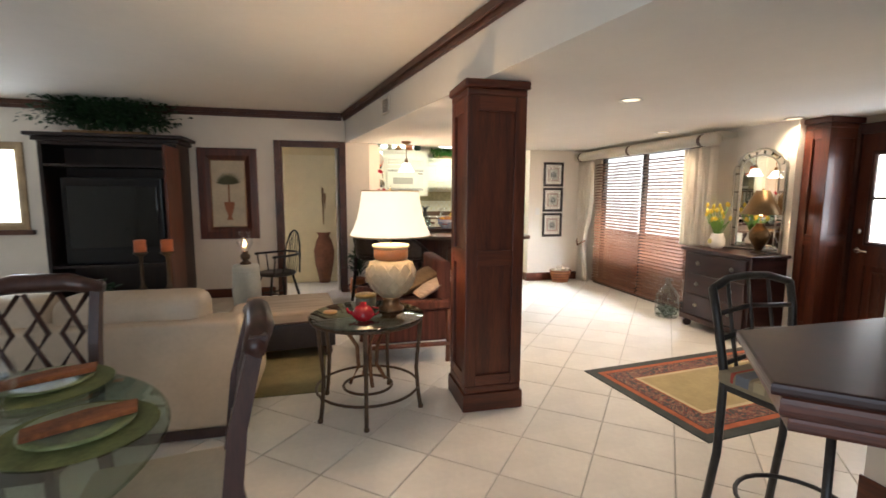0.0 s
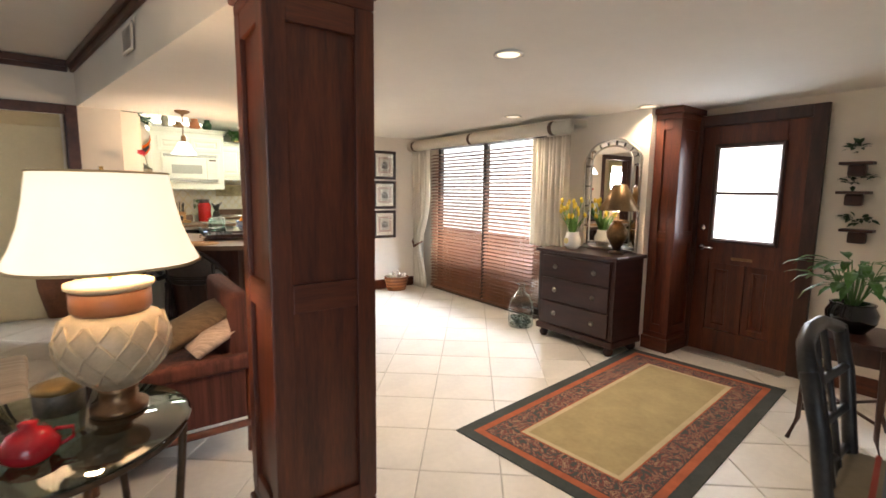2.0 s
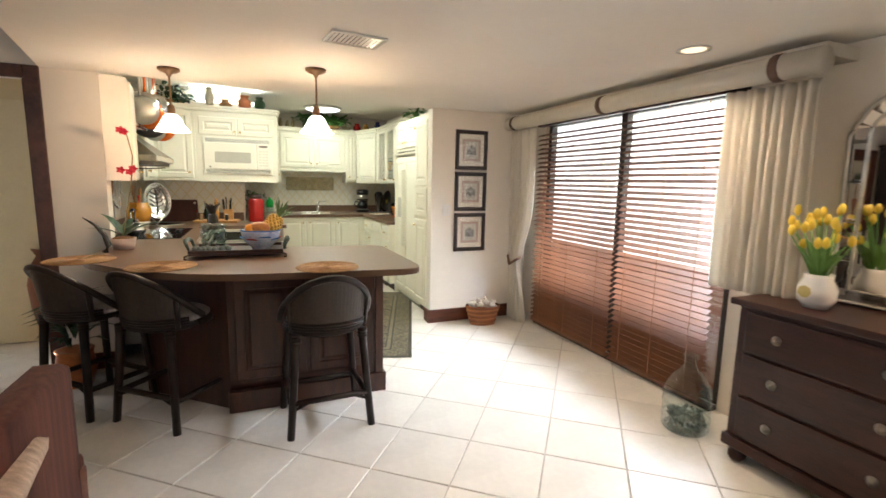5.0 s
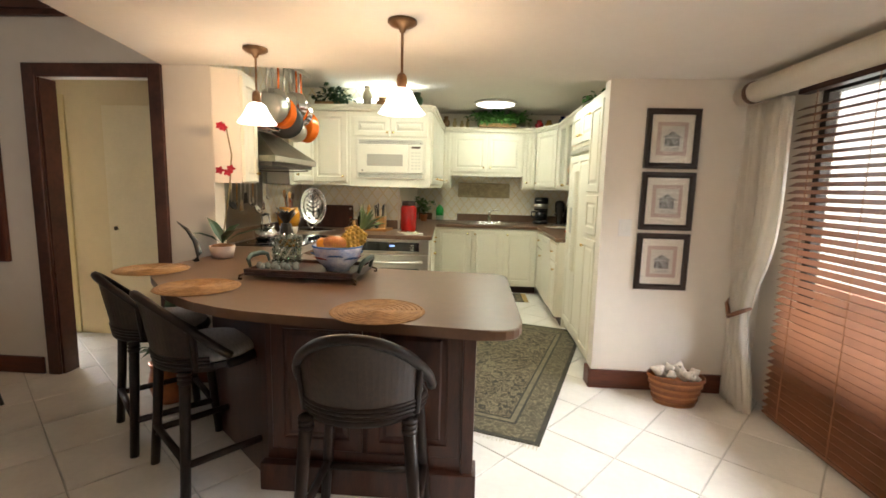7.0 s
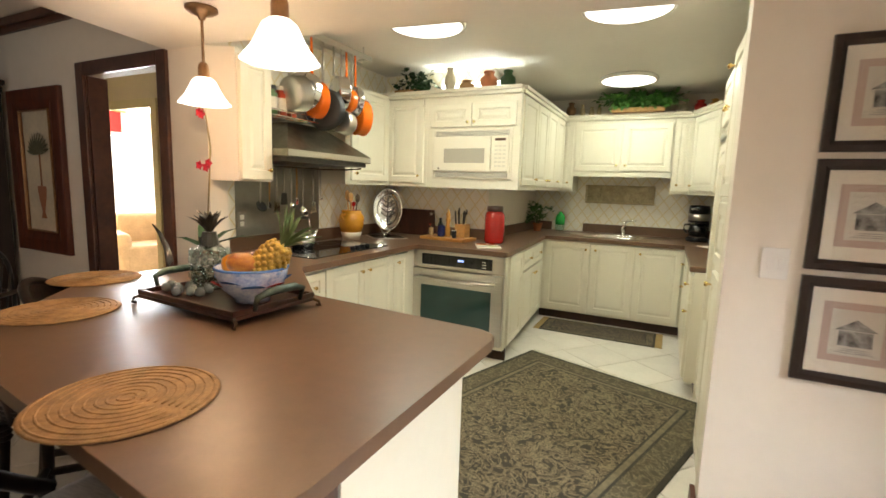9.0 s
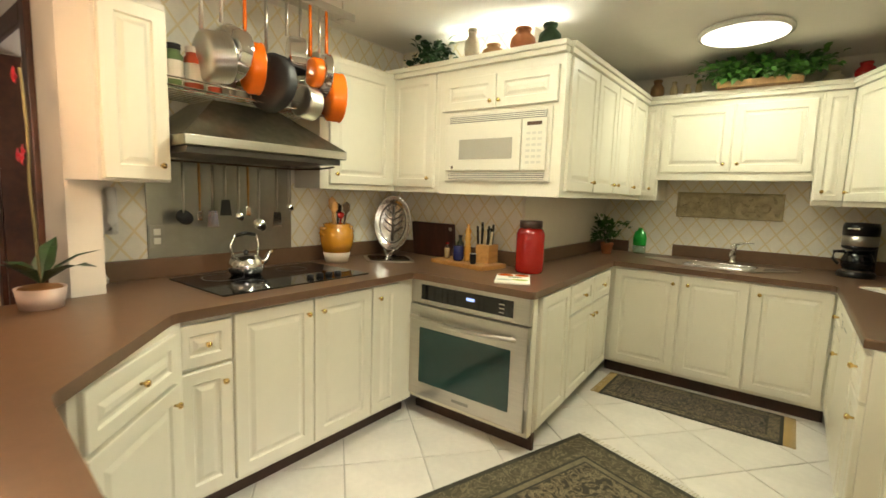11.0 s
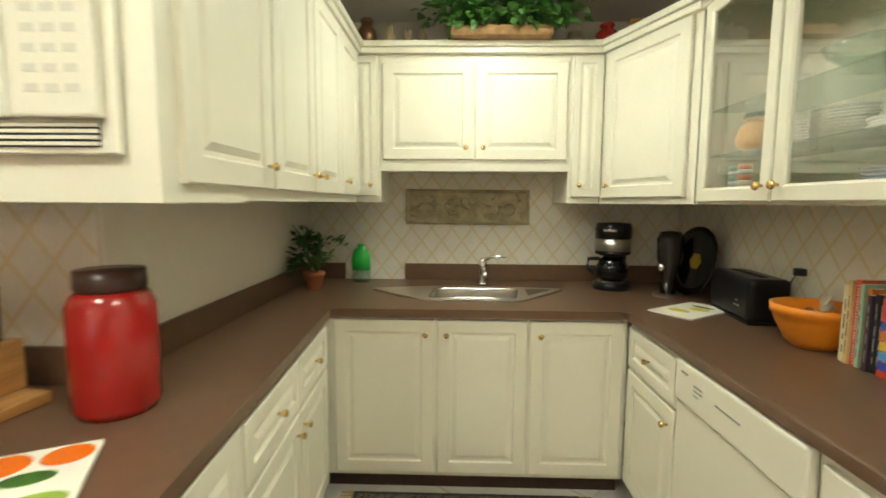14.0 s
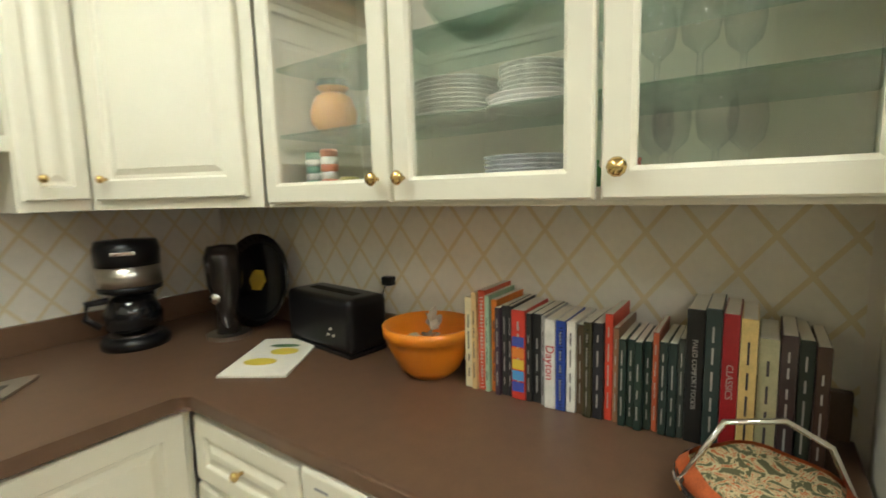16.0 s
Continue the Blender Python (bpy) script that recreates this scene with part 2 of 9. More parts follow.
def add_box(bm, x0, x1, y0, y1, z0, z1, bev=0.0, seg=2):
    r = bmesh.ops.create_cube(bm, size=1, matrix=Matrix.LocRotScale(((x0 + x1) / 2, (y0 + y1) / 2, (z0 + z1) / 2), None, (abs(x1 - x0), abs(y1 - y0), abs(z1 - z0))))
    if bev:
        bmesh.ops.bevel(bm, geom=list({e for v in r["verts"] for e in v.link_edges}), offset=bev, segments=seg, affect='EDGES', profile=0.6)
    return bm


def box(x0, x1, y0, y1, z0, z1, bev=0.0, seg=2):
    return add_box(bmesh.new(), x0, x1, y0, y1, z0, z1, bev, seg)


def add_prism(bm, poly, z0, z1, bev=0.0, seg=2):
    lo = [bm.verts.new((x, y, z0)) for x, y in poly]
    hi = [bm.verts.new((x, y, z1)) for x, y in poly]
    k = len(poly)
    f = [bm.faces.new(hi), bm.faces.new(lo[::-1])]
    for i in range(k):
        f.append(bm.faces.new((lo[i], lo[(i + 1) % k], hi[(i + 1) % k], hi[i])))
    if bev:
        bmesh.ops.bevel(bm, geom=list(f[0].edges) + list(f[1].edges), offset=bev, segments=seg, affect='EDGES', profile=0.6)
    return bm


def prism(poly, z0, z1, bev=0.0, seg=2):
    return add_prism(bmesh.new(), poly, z0, z1, bev, seg)


def add_lathe(bm, prof, seg=24, cx=0.0, cy=0.0, cap=True, sx=1.0, sy=1.0, wave=None):
    rings = []
    for r, z in prof:
        ring = []
        for i in range(seg):
            a = 2 * math.pi * i / seg
            k = wave(a, z) if wave else 1.0
            ring.append(bm.verts.new((cx + r * k * sx * math.cos(a), cy + r * k * sy * math.sin(a), z)))
        rings.append(ring)
    for a, b in zip(rings, rings[1:]):
        for i in range(seg):
            bm.faces.new((a[i], a[(i + 1) % seg], b[(i + 1) % seg], b[i]))
    if cap:
        if prof[0][0] > 1e-4:
            bm.faces.new(rings[0][::-1])
        if prof[-1][0] > 1e-4:
            bm.faces.new(rings[-1])
    return bm


def lathe(prof, seg=24, **k):
    return add_lathe(bmesh.new(), prof, seg, **k)


def add_tube(bm, pts, r, seg=8, closed=False, cap=True):
    """A round bar along a line of points; r may be a list."""
    pts = [Vector(p) for p in pts]
    k = len(pts)
    rings = []
    up = Vector((0.0, 0.0, 1.0))
    for i, p in enumerate(pts):
        if closed:
            t = pts[(i + 1) % k] - pts[i - 1]
        else:
            t = pts[min(i + 1, k - 1)] - pts[max(i - 1, 0)]
        t.normalize()
        ref = up if abs(t.z) < 0.95 else Vector((1.0, 0.0, 0.0))
        a = t.cross(ref).normalized()
        b = a.cross(t)
        rr = r[i] if isinstance(r, (list, tuple)) else r
        rings.append([bm.verts.new(p + rr * (math.cos(2 * math.pi * j / seg) * a + math.sin(2 * math.pi * j / seg) * b)) for j in range(seg)])
    pairs = list(zip(rings, rings[1:])) + ([(rings[-1], rings[0])] if closed else [])
    for a, b in pairs:
        for j in range(seg):
            bm.faces.new((a[j], a[(j + 1) % seg], b[(j + 1) % seg], b[j]))
    if cap and not closed:
        bm.faces.new(rings[0][::-1])
        bm.faces.new(rings[-1])
    return bm


def tube(pts, r, seg=8, **k):
    return add_tube(bmesh.new(), pts, r, seg, **k)


def arc(cx, cy, z, r, a0, a1, n=12, rx=None):
    rx = rx or r
    return [(cx + rx * math.cos(radians(a0 + (a1 - a0) * i / n)), cy + r * math.sin(radians(a0 + (a1 - a0) * i / n)), z) for i in range(n + 1)]


def ring_face(bm, w, h, steps):
    """Nested rectangles in the xz-plane (front towards -y) joined into a moulded panel; steps: (inset, y)."""
    loops = []
    for d, y in steps:
        loops.append([bm.verts.new(p) for p in ((d, y, d), (w - d, y, d), (w - d, y, h - d), (d, y, h - d))])
    for a, b in zip(loops, loops[1:]):
        for i in range(4):
            bm.faces.new((a[i], a[(i + 1) % 4], b[(i + 1) % 4], b[i]))
    return loops


def panel_door(w, h, t=0.02):
    """A door leaf with a raised centre panel; lower left front corner at the origin, front at y = -t."""
    bm = bmesh.new()
    f = min(0.055, w * 0.24, h * 0.26)
    lo = ring_face(bm, w, h, [(0, 0), (0, -t + 0.004), (0.004, -t), (f, -t), (f + 0.006, -t + 0.009), (f + 0.016, -t + 0.009), (f + 0.034, -t + 0.001)])
    bm.faces.new(lo[-1])
    bm.faces.new(lo[0][::-1])
    return bm


def frame_door(w, h, t=0.02, f=0.06):
    """A door frame for a pane."""
    bm = bmesh.new()
    lo = ring_face(bm, w, h, [(f, -0.002), (0, -0.002), (0, -t + 0.004), (0.004, -t), (f - 0.008, -t), (f, -t + 0.006)])
    for i in range(4):
        a, b = lo[-1], lo[0]
        bm.faces.new((a[i], a[(i + 1) % 4], b[(i + 1) % 4], b[i]))
    return bm


def flat_frame(w, h, f, t):
    """A picture frame or casing: lower left front corner at the origin, front at y = -t, sloped inner edge."""
    bm = bmesh.new()
    lo = ring_face(bm, w, h, [(f, 0), (0, 0), (0, -t * 0.8), (t * 0.2, -t), (f * 0.6, -t), (f, -t * 0.5)])
    for i in range(4):
        a, b = lo[-1], lo[0]
        bm.faces.new((a[i], a[(i + 1) % 4], b[(i + 1) % 4], b[i]))
    return bm


def knob(parent, x, y, z, name="knob", material=None, r=0.013):
    bm = lathe([(0.005, 0), (0.005, 0.012), (r * 0.8, 0.016), (r, 0.022), (r * 0.7, 0.029), (0.0, 0.031)], 10)
    return part(name, bm, material or brass_m, parent, "small polished brass knob", pose(x, y, z, 90, 0, 0), True)


def add_leaf(bm, p, d, up, ln, wd, bend=0.25):
    """One folded, pointed leaf from p along d."""
    d, up = Vector(d).normalized(), Vector(up)
    s = d.cross(up)
    s = s.normalized() if s.length > 1e-4 else Vector((1.0, 0.0, 0.0))
    n = s.cross(d)
    p = Vector(p)
    m1, m2, e = p + d * ln * 0.35 + n * ln * bend * 0.3, p + d * ln * 0.7 + n * ln * bend * 0.2, p + d * ln - n * ln * bend * 0.3
    v = [bm.verts.new(q) for q in (p, m1 + s * wd * 0.5 + n * wd * 0.12, m2 + s * wd * 0.38 + n * wd * 0.1, e, m2 - s * wd * 0.38 + n * wd * 0.1, m1 - s * wd * 0.5 + n * wd * 0.12, m1, m2)]
    for q in ((0, 1, 6), (6, 1, 2, 7), (7, 2, 3), (0, 6, 5), (6, 7, 4, 5), (7, 3, 4)):
        bm.faces.new([v[i] for i in q])


def bushy(n, rx, ry, rz, ln, wd, rnd, droop=0.3, cz=0.0):
    """Many leaves in an uneven mound, with gaps."""
    bm = bmesh.new()
    clumps = [(rnd.uniform(-0.8, 0.8), rnd.uniform(-0.7, 0.7), rnd.uniform(-0.4, 0.9)) for _ in range(max(4, n // 14))]
    for i in range(n):
        c = rnd.choice(clumps)
        q = Vector((c[0] + rnd.gauss(0, 0.22), c[1] + rnd.gauss(0, 0.25), c[2] + rnd.gauss(0, 0.2)))
        d = Vector((q.x + rnd.gauss(0, 0.4), q.y + rnd.gauss(0, 0.4), 0.35 + q.z * 0.5 - droop + rnd.gauss(0, 0.35)))
        if d.length < 0.05:
            d = Vector((0.0, -1.0, 0.2))
        add_leaf(bm, (q.x * rx, q.y * ry, cz + q.z * rz), d, (rnd.gauss(0, 0.3), rnd.gauss(0, 0.3), 1), ln * rnd.uniform(0.7, 1.25), wd * rnd.uniform(0.7, 1.2))
    return bm


def text_part(name, words, size, material, parent, m):
    cu = bpy.data.curves.new(name, 'FONT')
    cu.body, cu.size, cu.align_x, cu.align_y = words, size, 'CENTER', 'CENTER'
    cu.extrude = 0.0004
    cu.materials.append(material)
    o = new(name, cu)
    o.parent = parent
    o.matrix_basis = m
    return o
# ---- structure ----


def structure(name, bm, material, label, category="wall"):
    return tagged(part(name, bm, material), label, category, kind="structure")


LOW, HIGH, KIT = 2.11, 2.50, 2.43      # low ceiling, living ceiling, kitchen ceiling
structure("floor", box(-3.6, 6.6, -1.6, 11.1, -0.12, -0.008), grout_m, "sand-coloured grout bed under pale ceramic tiles", "floor")
structure("ground", box(-40, 40, -40, 50, -0.4, -0.14), mat("garden_ground", (0.16, 0.17, 0.09), 0.9, vary=0.3, scale=1), "green and brown ground outside the house", "ground")
structure("ceiling_living", prism([(-3.6, -1.5), (3.215, -1.5), (1.73, 6.69), (1.73, 6.81), (-3.6, 6.81)], HIGH, HIGH + 0.12), ceil_m, "plain off-white painted ceiling over the living room", "ceiling")
structure("ceiling_low", prism([(3.22, -1.5), (6.6, -1.5), (6.6, 7.08), (4.62, 7.04), (2.05, 6.685), (1.735, 6.685)], LOW, HIGH + 0.12), ceil_m, "lowered off-white ceiling with a vertical soffit face", "ceiling")
structure("ceiling_kitchen", prism([(1.6, 6.82), (2.06, 6.82), (2.06, 6.69), (4.615, 7.043), (5.6, 7.085), (5.6, 10.8), (1.6, 10.8)], KIT, HIGH + 0.12), ceil_m, "off-white painted kitchen ceiling", "ceiling")

# living room wall with the hall doorway, and the window at its far end
w = bmesh.new()
add_box(w, -2.05, 0.865, 6.69, 6.81, 0, HIGH)
add_box(w, 1.66, 2.05, 6.69, 6.81, 0, HIGH)
add_box(w, 0.865, 1.66, 6.69, 6.81, 2.04, HIGH)
add_box(w, -3.6, -3.0, 6.69, 6.81, 0, HIGH)
add_box(w, -3.0, -2.05, 6.69, 6.81, 0, 0.95)
add_box(w, -3.0, -2.05, 6.69, 6.81, 2.0, HIGH)
structure("wall_living", w, wall_m, "cream painted wall with a doorway to the hall")
w = bmesh.new()
add_box(w, -3.6, -3.48, -1.5, 6.69, 0, HIGH)
structure("wall_west", w, wall_m, "plain cream painted side wall")
w = bmesh.new()
add_box(w, -3.6, -0.6, -1.5, -1.38, 0, HIGH)
add_box(w, 1.8, 6.6, -1.5, -1.38, 0, HIGH)
add_box(w, -0.6, 1.8, -1.5, -1.38, 2.1, HIGH)
structure("wall_south", w, wall_m, "cream painted wall with a wide glazed opening")

# kitchen shell
structure("wall_kitchen_cooktop", box(1.60, 1.80, 6.81, 9.0, 0, KIT), wall_m, "cream wall behind the cooktop")
structure("wall_kitchen_oven", box(1.80, 2.92, 8.88, 9.0, 0, KIT), wall_m, "cream wall behind the oven counter")
structure("wall_kitchen_side", box(2.78, 2.90, 9.0, 10.57, 0, KIT), wall_m, "plain beige wall beside the sink")
structure("wall_kitchen_sink", box(2.78, 5.28, 10.57, 10.7, 0, KIT), wall_m, "cream wall behind the sink")
structure("wall_kitchen_right", box(5.17, 5.28, 8.34, 10.57, 0, KIT), wall_m, "cream wall behind the cookbooks")
structure("wall_kitchen_niche", box(5.45, 5.57, 7.09, 8.34, 0, KIT), wall_m, "cream wall behind the refrigerator")
structure("wall_kitchen_return", box(5.28, 5.57, 8.34, 8.46, 0, KIT), wall_m, "short cream wall by the refrigerator")


def paper(name, x, y, z, w, h, rz, label):
    tagged(part(name, box(0, w, -0.004, 0, 0, h), trellis_m, m=pose(x, y, z, 0, 0, rz)), label, "wallpaper", kind="structure")


paper("trim_wallpaper_oven", 1.80, 8.88, 0.90, 1.10, 0.53, 0, "cream wallpaper with a pale yellow diagonal trellis")
paper("trim_wallpaper_sink", 2.92, 10.57, 0.90, 2.24, 0.72, 0, "cream wallpaper with a pale yellow diagonal trellis")
paper("trim_wallpaper_right", 5.17, 10.56, 0.90, 2.19, 0.50, -90, "cream wallpaper with a yellow diagonal trellis")
paper("trim_wallpaper_phone", 1.80, 6.82, 0.90, 0.24, 0.50, 90, "cream wallpaper with a pale yellow diagonal trellis")
paper("trim_wallpaper_jar", 1.80, 7.88, 0.90, 0.99, 0.50, 90, "cream wallpaper with a pale yellow diagonal trellis")

paper("trim_wallpaper_above_hood", 1.80, 7.05, 1.60, 1.80, 0.82, 90, "cream wallpaper with a pale yellow diagonal trellis")
paper("trim_wallpaper_above_oven", 1.81, 8.88, 1.60, 1.08, 0.82, 0, "cream wallpaper with a pale yellow diagonal trellis")

# picture wall, patio wall, entry
structure("wall_pictures", box(4.62, 5.70, 6.95, 7.07, 0, LOW), wall_m, "white wall hung with three framed prints")
w = bmesh.new()
add_box(w, 5.70, 5.82, 6.62, 7.07, 0, LOW)
add_box(w, 5.70, 5.82, 3.46, 4.62, 0, LOW)
add_box(w, 5.70, 5.82, 4.62, 6.62, 2.03, LOW)
structure("wall_patio", w, wall_m, "white wall with a wide patio door opening")
w = bmesh.new()
add_box(w, 6.14, 6.26, 3.21, 3.46, 0, LOW)
add_box(w, 5.82, 6.26, 3.46, 3.58, 0, LOW)
add_box(w, 6.14, 6.26, 2.435, 3.21, 1.98, LOW)
add_box(w, 6.14, 6.26, -1.5, 2.435, 0, LOW)
structure("wall_entry", w, wall_m, "white wall round the front door")
structure("wall_partition", box(3.90, 6.14, 1.40, 1.52, 0, LOW), wall_m, "end of a white partition beside the bar")
structure("trim_partition_panel", box(4.02, 6.13, 1.375, 1.397, 0.0, LOW), espresso, "dark stained wood lining on the partition", "panel")
structure("baseboard_partition", box(3.885, 3.897, 1.39, 1.53, 0, 0.13, 0.003), mahog_h, "dark wood baseboard on the partition's end", "baseboard")

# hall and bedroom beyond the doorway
structure("wall_hall_right", box(1.62, 1.74, 6.81, 9.0, 0, 2.4), hall_m, "hall wall with ochre light put into its colour")
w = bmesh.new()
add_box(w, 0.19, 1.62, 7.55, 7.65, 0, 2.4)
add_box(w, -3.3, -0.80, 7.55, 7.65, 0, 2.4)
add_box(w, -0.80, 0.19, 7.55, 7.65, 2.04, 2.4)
structure("wall_hall_back", w, hall_m, "hall wall with ochre light put into its colour, and a bedroom doorway")
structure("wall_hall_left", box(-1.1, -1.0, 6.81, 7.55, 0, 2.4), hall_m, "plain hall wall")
structure("ceiling_hall", box(-3.4, 1.74, 6.81, 11.0, 2.4, 2.5), ceil_m, "off-white ceiling over hall and bedroom", "ceiling")
w = bmesh.new()
add_box(w, -3.4, -3.3, 7.55, 8.0, 0, 2.4)
add_box(w, -3.4, -3.3, 8.0, 10.4, 0, 0.55)
add_box(w, -3.4, -3.3, 8.0, 10.4, 2.0, 2.4)
add_box(w, -3.4, -3.3, 10.4, 11.0, 0, 2.4)
structure("wall_bedroom", w, wall_m, "white bedroom wall with a bright window")
structure("wall_bedroom_side", box(1.5, 1.62, 7.65, 10.9, 0, 2.4), wall_m, "plain bedroom side wall")
structure("wall_bedroom_back", box(-3.3, 1.62, 10.9, 11.0, 0, 2.4), wall_m, "plain bedroom back wall")


def casing(name, x0, x1, y, zt, f, t, material, label, jamb=0.12):
    """Door casing on a wall that faces -y, with jamb linings through the wall."""
    bm = bmesh.new()
    for a, b in ((x0 - f, x0), (x1, x1 + f)):
        add_box(bm, a, b, y - t, y, 0, zt + f, 0.006)
    add_box(bm, x0 + 0.001, x1 - 0.001, y - t, y, zt, zt + f, 0.006)
    add_box(bm, x0 - 0.001, x0 + 0.015, y, y + jamb, 0, zt)
    add_box(bm, x1 - 0.015, x1 + 0.001, y, y + jamb, 0, zt)
    return structure(name, bm, material, label, "door casing")


casing("door_1", 0.875, 1.65, 6.69, 2.03, 0.085, 0.025, crown_m, "dark stained wood casing round the hall doorway")
# casing and closet door are tinted towards the ochre of the hall walls
casing("door_2", -0.79, 0.18, 7.55, 2.0, 0.08, 0.02, mat("ochre_trim", (0.60, 0.47, 0.22), 0.5, vary=0.05), "ochre casing round the bedroom doorway")
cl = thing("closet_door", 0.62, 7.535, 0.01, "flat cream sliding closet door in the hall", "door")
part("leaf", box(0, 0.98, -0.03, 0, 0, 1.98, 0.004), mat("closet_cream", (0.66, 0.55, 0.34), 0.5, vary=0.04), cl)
part("finger_pull", lathe([(0.018, 0), (0.018, 0.004), (0.011, 0.005)], 12), iron_m, cl, "", pose(0.06, -0.03, 0.95, 90, 0, 0))

# crown moulding and baseboards


def crown_run(name, x0, x1, y0, y1, along):
    bm = bmesh.new()
    if along == 'x':
        add_box(bm, x0, x1, y0 - 0.03, y0, HIGH - 0.10, HIGH - 0.004, 0.008)
        add_box(bm, x0, x1, y0 - 0.055, y0 - 0.03, HIGH - 0.06, HIGH - 0.004, 0.008)
    else:
        add_box(bm, x0 - 0.03, x0, y0, y1, HIGH - 0.10, HIGH - 0.004, 0.008)
        add_box(bm, x0 - 0.055, x0 - 0.03, y0, y1, HIGH - 0.06, HIGH - 0.004, 0.008)
    structure(name, bm, crown_m, "dark stained wood crown moulding", "crown moulding")


crown_run("trim_crown_living", -3.4, 1.69, 6.69, 0, 'x')
bm = bmesh.new()
add_box(bm, -0.03, 0, -8.25, -0.01, HIGH - 0.10, HIGH - 0.004, 0.008)
add_box(bm, -0.055, -0.03, -8.25, -0.01, HIGH - 0.06, HIGH - 0.004, 0.008)
tagged(part("trim_crown_soffit", bm, crown_m, m=pose(1.732, 6.69, 0, 0, 0, 10.3)), "dark stained wood crown moulding along the soffit", "crown moulding", kind="structure")


def baseboard(name, bm):
    structure(name, bm, mahog_h, "dark mahogany baseboard", "baseboard")


baseboard("baseboard_1", box(4.60, 5.68, 6.925, 6.949, 0, 0.13, 0.004))
baseboard("baseboard_2", box(4.596, 4.617, 6.93, 7.06, 0, 0.13, 0.004))
baseboard("baseboard_3", box(-2.9, 0.75, 6.668, 6.689, 0, 0.12, 0.004))
baseboard("baseboard_4", box(1.74, 2.04, 6.668, 6.689, 0, 0.12, 0.004))
baseboard("baseboard_5", box(6.118, 6.139, 1.53, 2.24, 0, 0.13, 0.004))
baseboard("baseboard_6", box(5.676, 5.697, 3.47, 4.40, 0, 0.13, 0.004))

# freestanding panelled column


def column(x0, x1, y0, y1, top, label):
    t = thing("wood_column", (x0 + x1) / 2, (y0 + y1) / 2, 0, label, "column")
    a, b = (x1 - x0) / 2, (y1 - y0) / 2
    part("shaft", box(-a + 0.02, a - 0.02, -b + 0.02, b - 0.02, 0, top, 0.003), mahog, t)
    bm = bmesh.new()
    add_box(bm, -a - 0.012, a + 0.012, -b - 0.012, b + 0.012, 0, 0.12, 0.008)
    add_box(bm, -a, a, -b, b, 0.12, 0.17, 0.012)
    part("plinth", bm, mahog_h, t)
    bm = bmesh.new()
    add_box(bm, -a - 0.018, a + 0.018, -b - 0.018, b + 0.018, top - 0.055, top - 0.004, 0.014)
    add_box(bm, -a - 0.002, a + 0.002, -b - 0.002, b + 0.002, top - 0.10, top - 0.055, 0.012)
    part("capital", bm, mahog_h, t)
    for k, (w2, d2, rz) in enumerate(((a, b, 0), (b, a, 90), (a, b, 180), (b, a, 270))):
        for z0, z1 in ((0.17, 0.24), (0.96, 1.06), (top - 0.19, top - 0.10)):
            part("rail", box(-w2 + 0.075, w2 - 0.075, -d2 + 0.002, -d2 + 0.02, z0, z1, 0.003), mahog_h, t, "", pose(0, 0, 0, 0, 0, rz))
        for sgn in (-1, 1):
            part("stile", box(sgn * (w2 - 0.0385) - 0.036, sgn * (w2 - 0.0385) + 0.036, -d2, -d2 + 0.02, 0.17, top - 0.10, 0.003), mahog, t, "", pose(0, 0, 0, 0, 0, rz))
    return t


column(2.335, 2.722, 2.78, 3.15, LOW, "square mahogany column with raised panels under the soffit")
column(5.77, 6.13, 3.23, 3.455, LOW, "square mahogany column beside the front door")

# front door in the entry wall (faces -x)
fd = thing("front_door", 6.135, 3.215, 0.0, "dark mahogany front door with a two-pane window", "door", rz=-90)
FW = 0.78
fdw = mahog
bm = bmesh.new()
for x0, x1, z0, z1 in ((0, 0.125, 0.0, 1.968), (FW - 0.165, FW, 0.0, 1.968), (0.125, FW - 0.165, 1.788, 1.968), (0.125, FW - 0.165, 0.80, 0.993), (0.125, FW - 0.165, 0.0, 0.22), (0.33, 0.41, 0.22, 0.80)):
    add_box(bm, x0, x1, -0.02, 0.02, z0, z1, 0.003)
part("door_leaf", bm, fdw, fd)
for x0, x1 in ((0.125, 0.33), (0.41, FW - 0.165)):
    dp = part("panel", panel_door(x1 - x0, 0.58, 0.012), fdw, fd, "", pose(x0, 0.008, 0.22))
part("sash", flat_frame(0.51, 0.82, 0.035, 0.03), espresso, fd, "dark frame of the door's window", pose(0.115, -0.02, 0.981))
part("glazing_bar", box(0.15, 0.59, -0.03, -0.005, 1.383, 1.408, 0.004), espresso, fd)
for z0, ph in ((1.008, 0.374), (1.409, 0.365)):
    pn = part("pane", box(0.148, 0.592, -0.006, -0.002, z0, z0 + ph), clear_m, fd)
    pn.visible_shadow = False
part("door_handle", add_tube(lathe([(0.028, 0), (0.028, 0.008), (0.012, 0.012), (0.012, 0.045)], 14), [(0, 0, 0.045), (0.03, 0, 0.05), (0.11, 0, 0.05)], 0.009), chrome_m, fd, "satin nickel lever handle", pose(0.06, -0.02, 0.93, 90, 0, 0), True)
part("deadbolt", lathe([(0.027, 0), (0.027, 0.014), (0.015, 0.02), (0.0, 0.021)], 14), chrome_m, fd, "round nickel deadbolt", pose(0.06, -0.02, 1.10, 90, 0, 0), True)
part("mail_slot", box(0.30, 0.46, -0.026, -0.02, 0.84, 0.865, 0.003), bronze_m, fd, "dull bronze mail slot")
bm = bmesh.new()
add_box(bm, -0.03, 0.012, -0.055, -0.0215, 0, 2.045, 0.005)
add_box(bm, FW - 0.012, FW + 0.085, -0.055, -0.0215, 0, 2.045, 0.005)
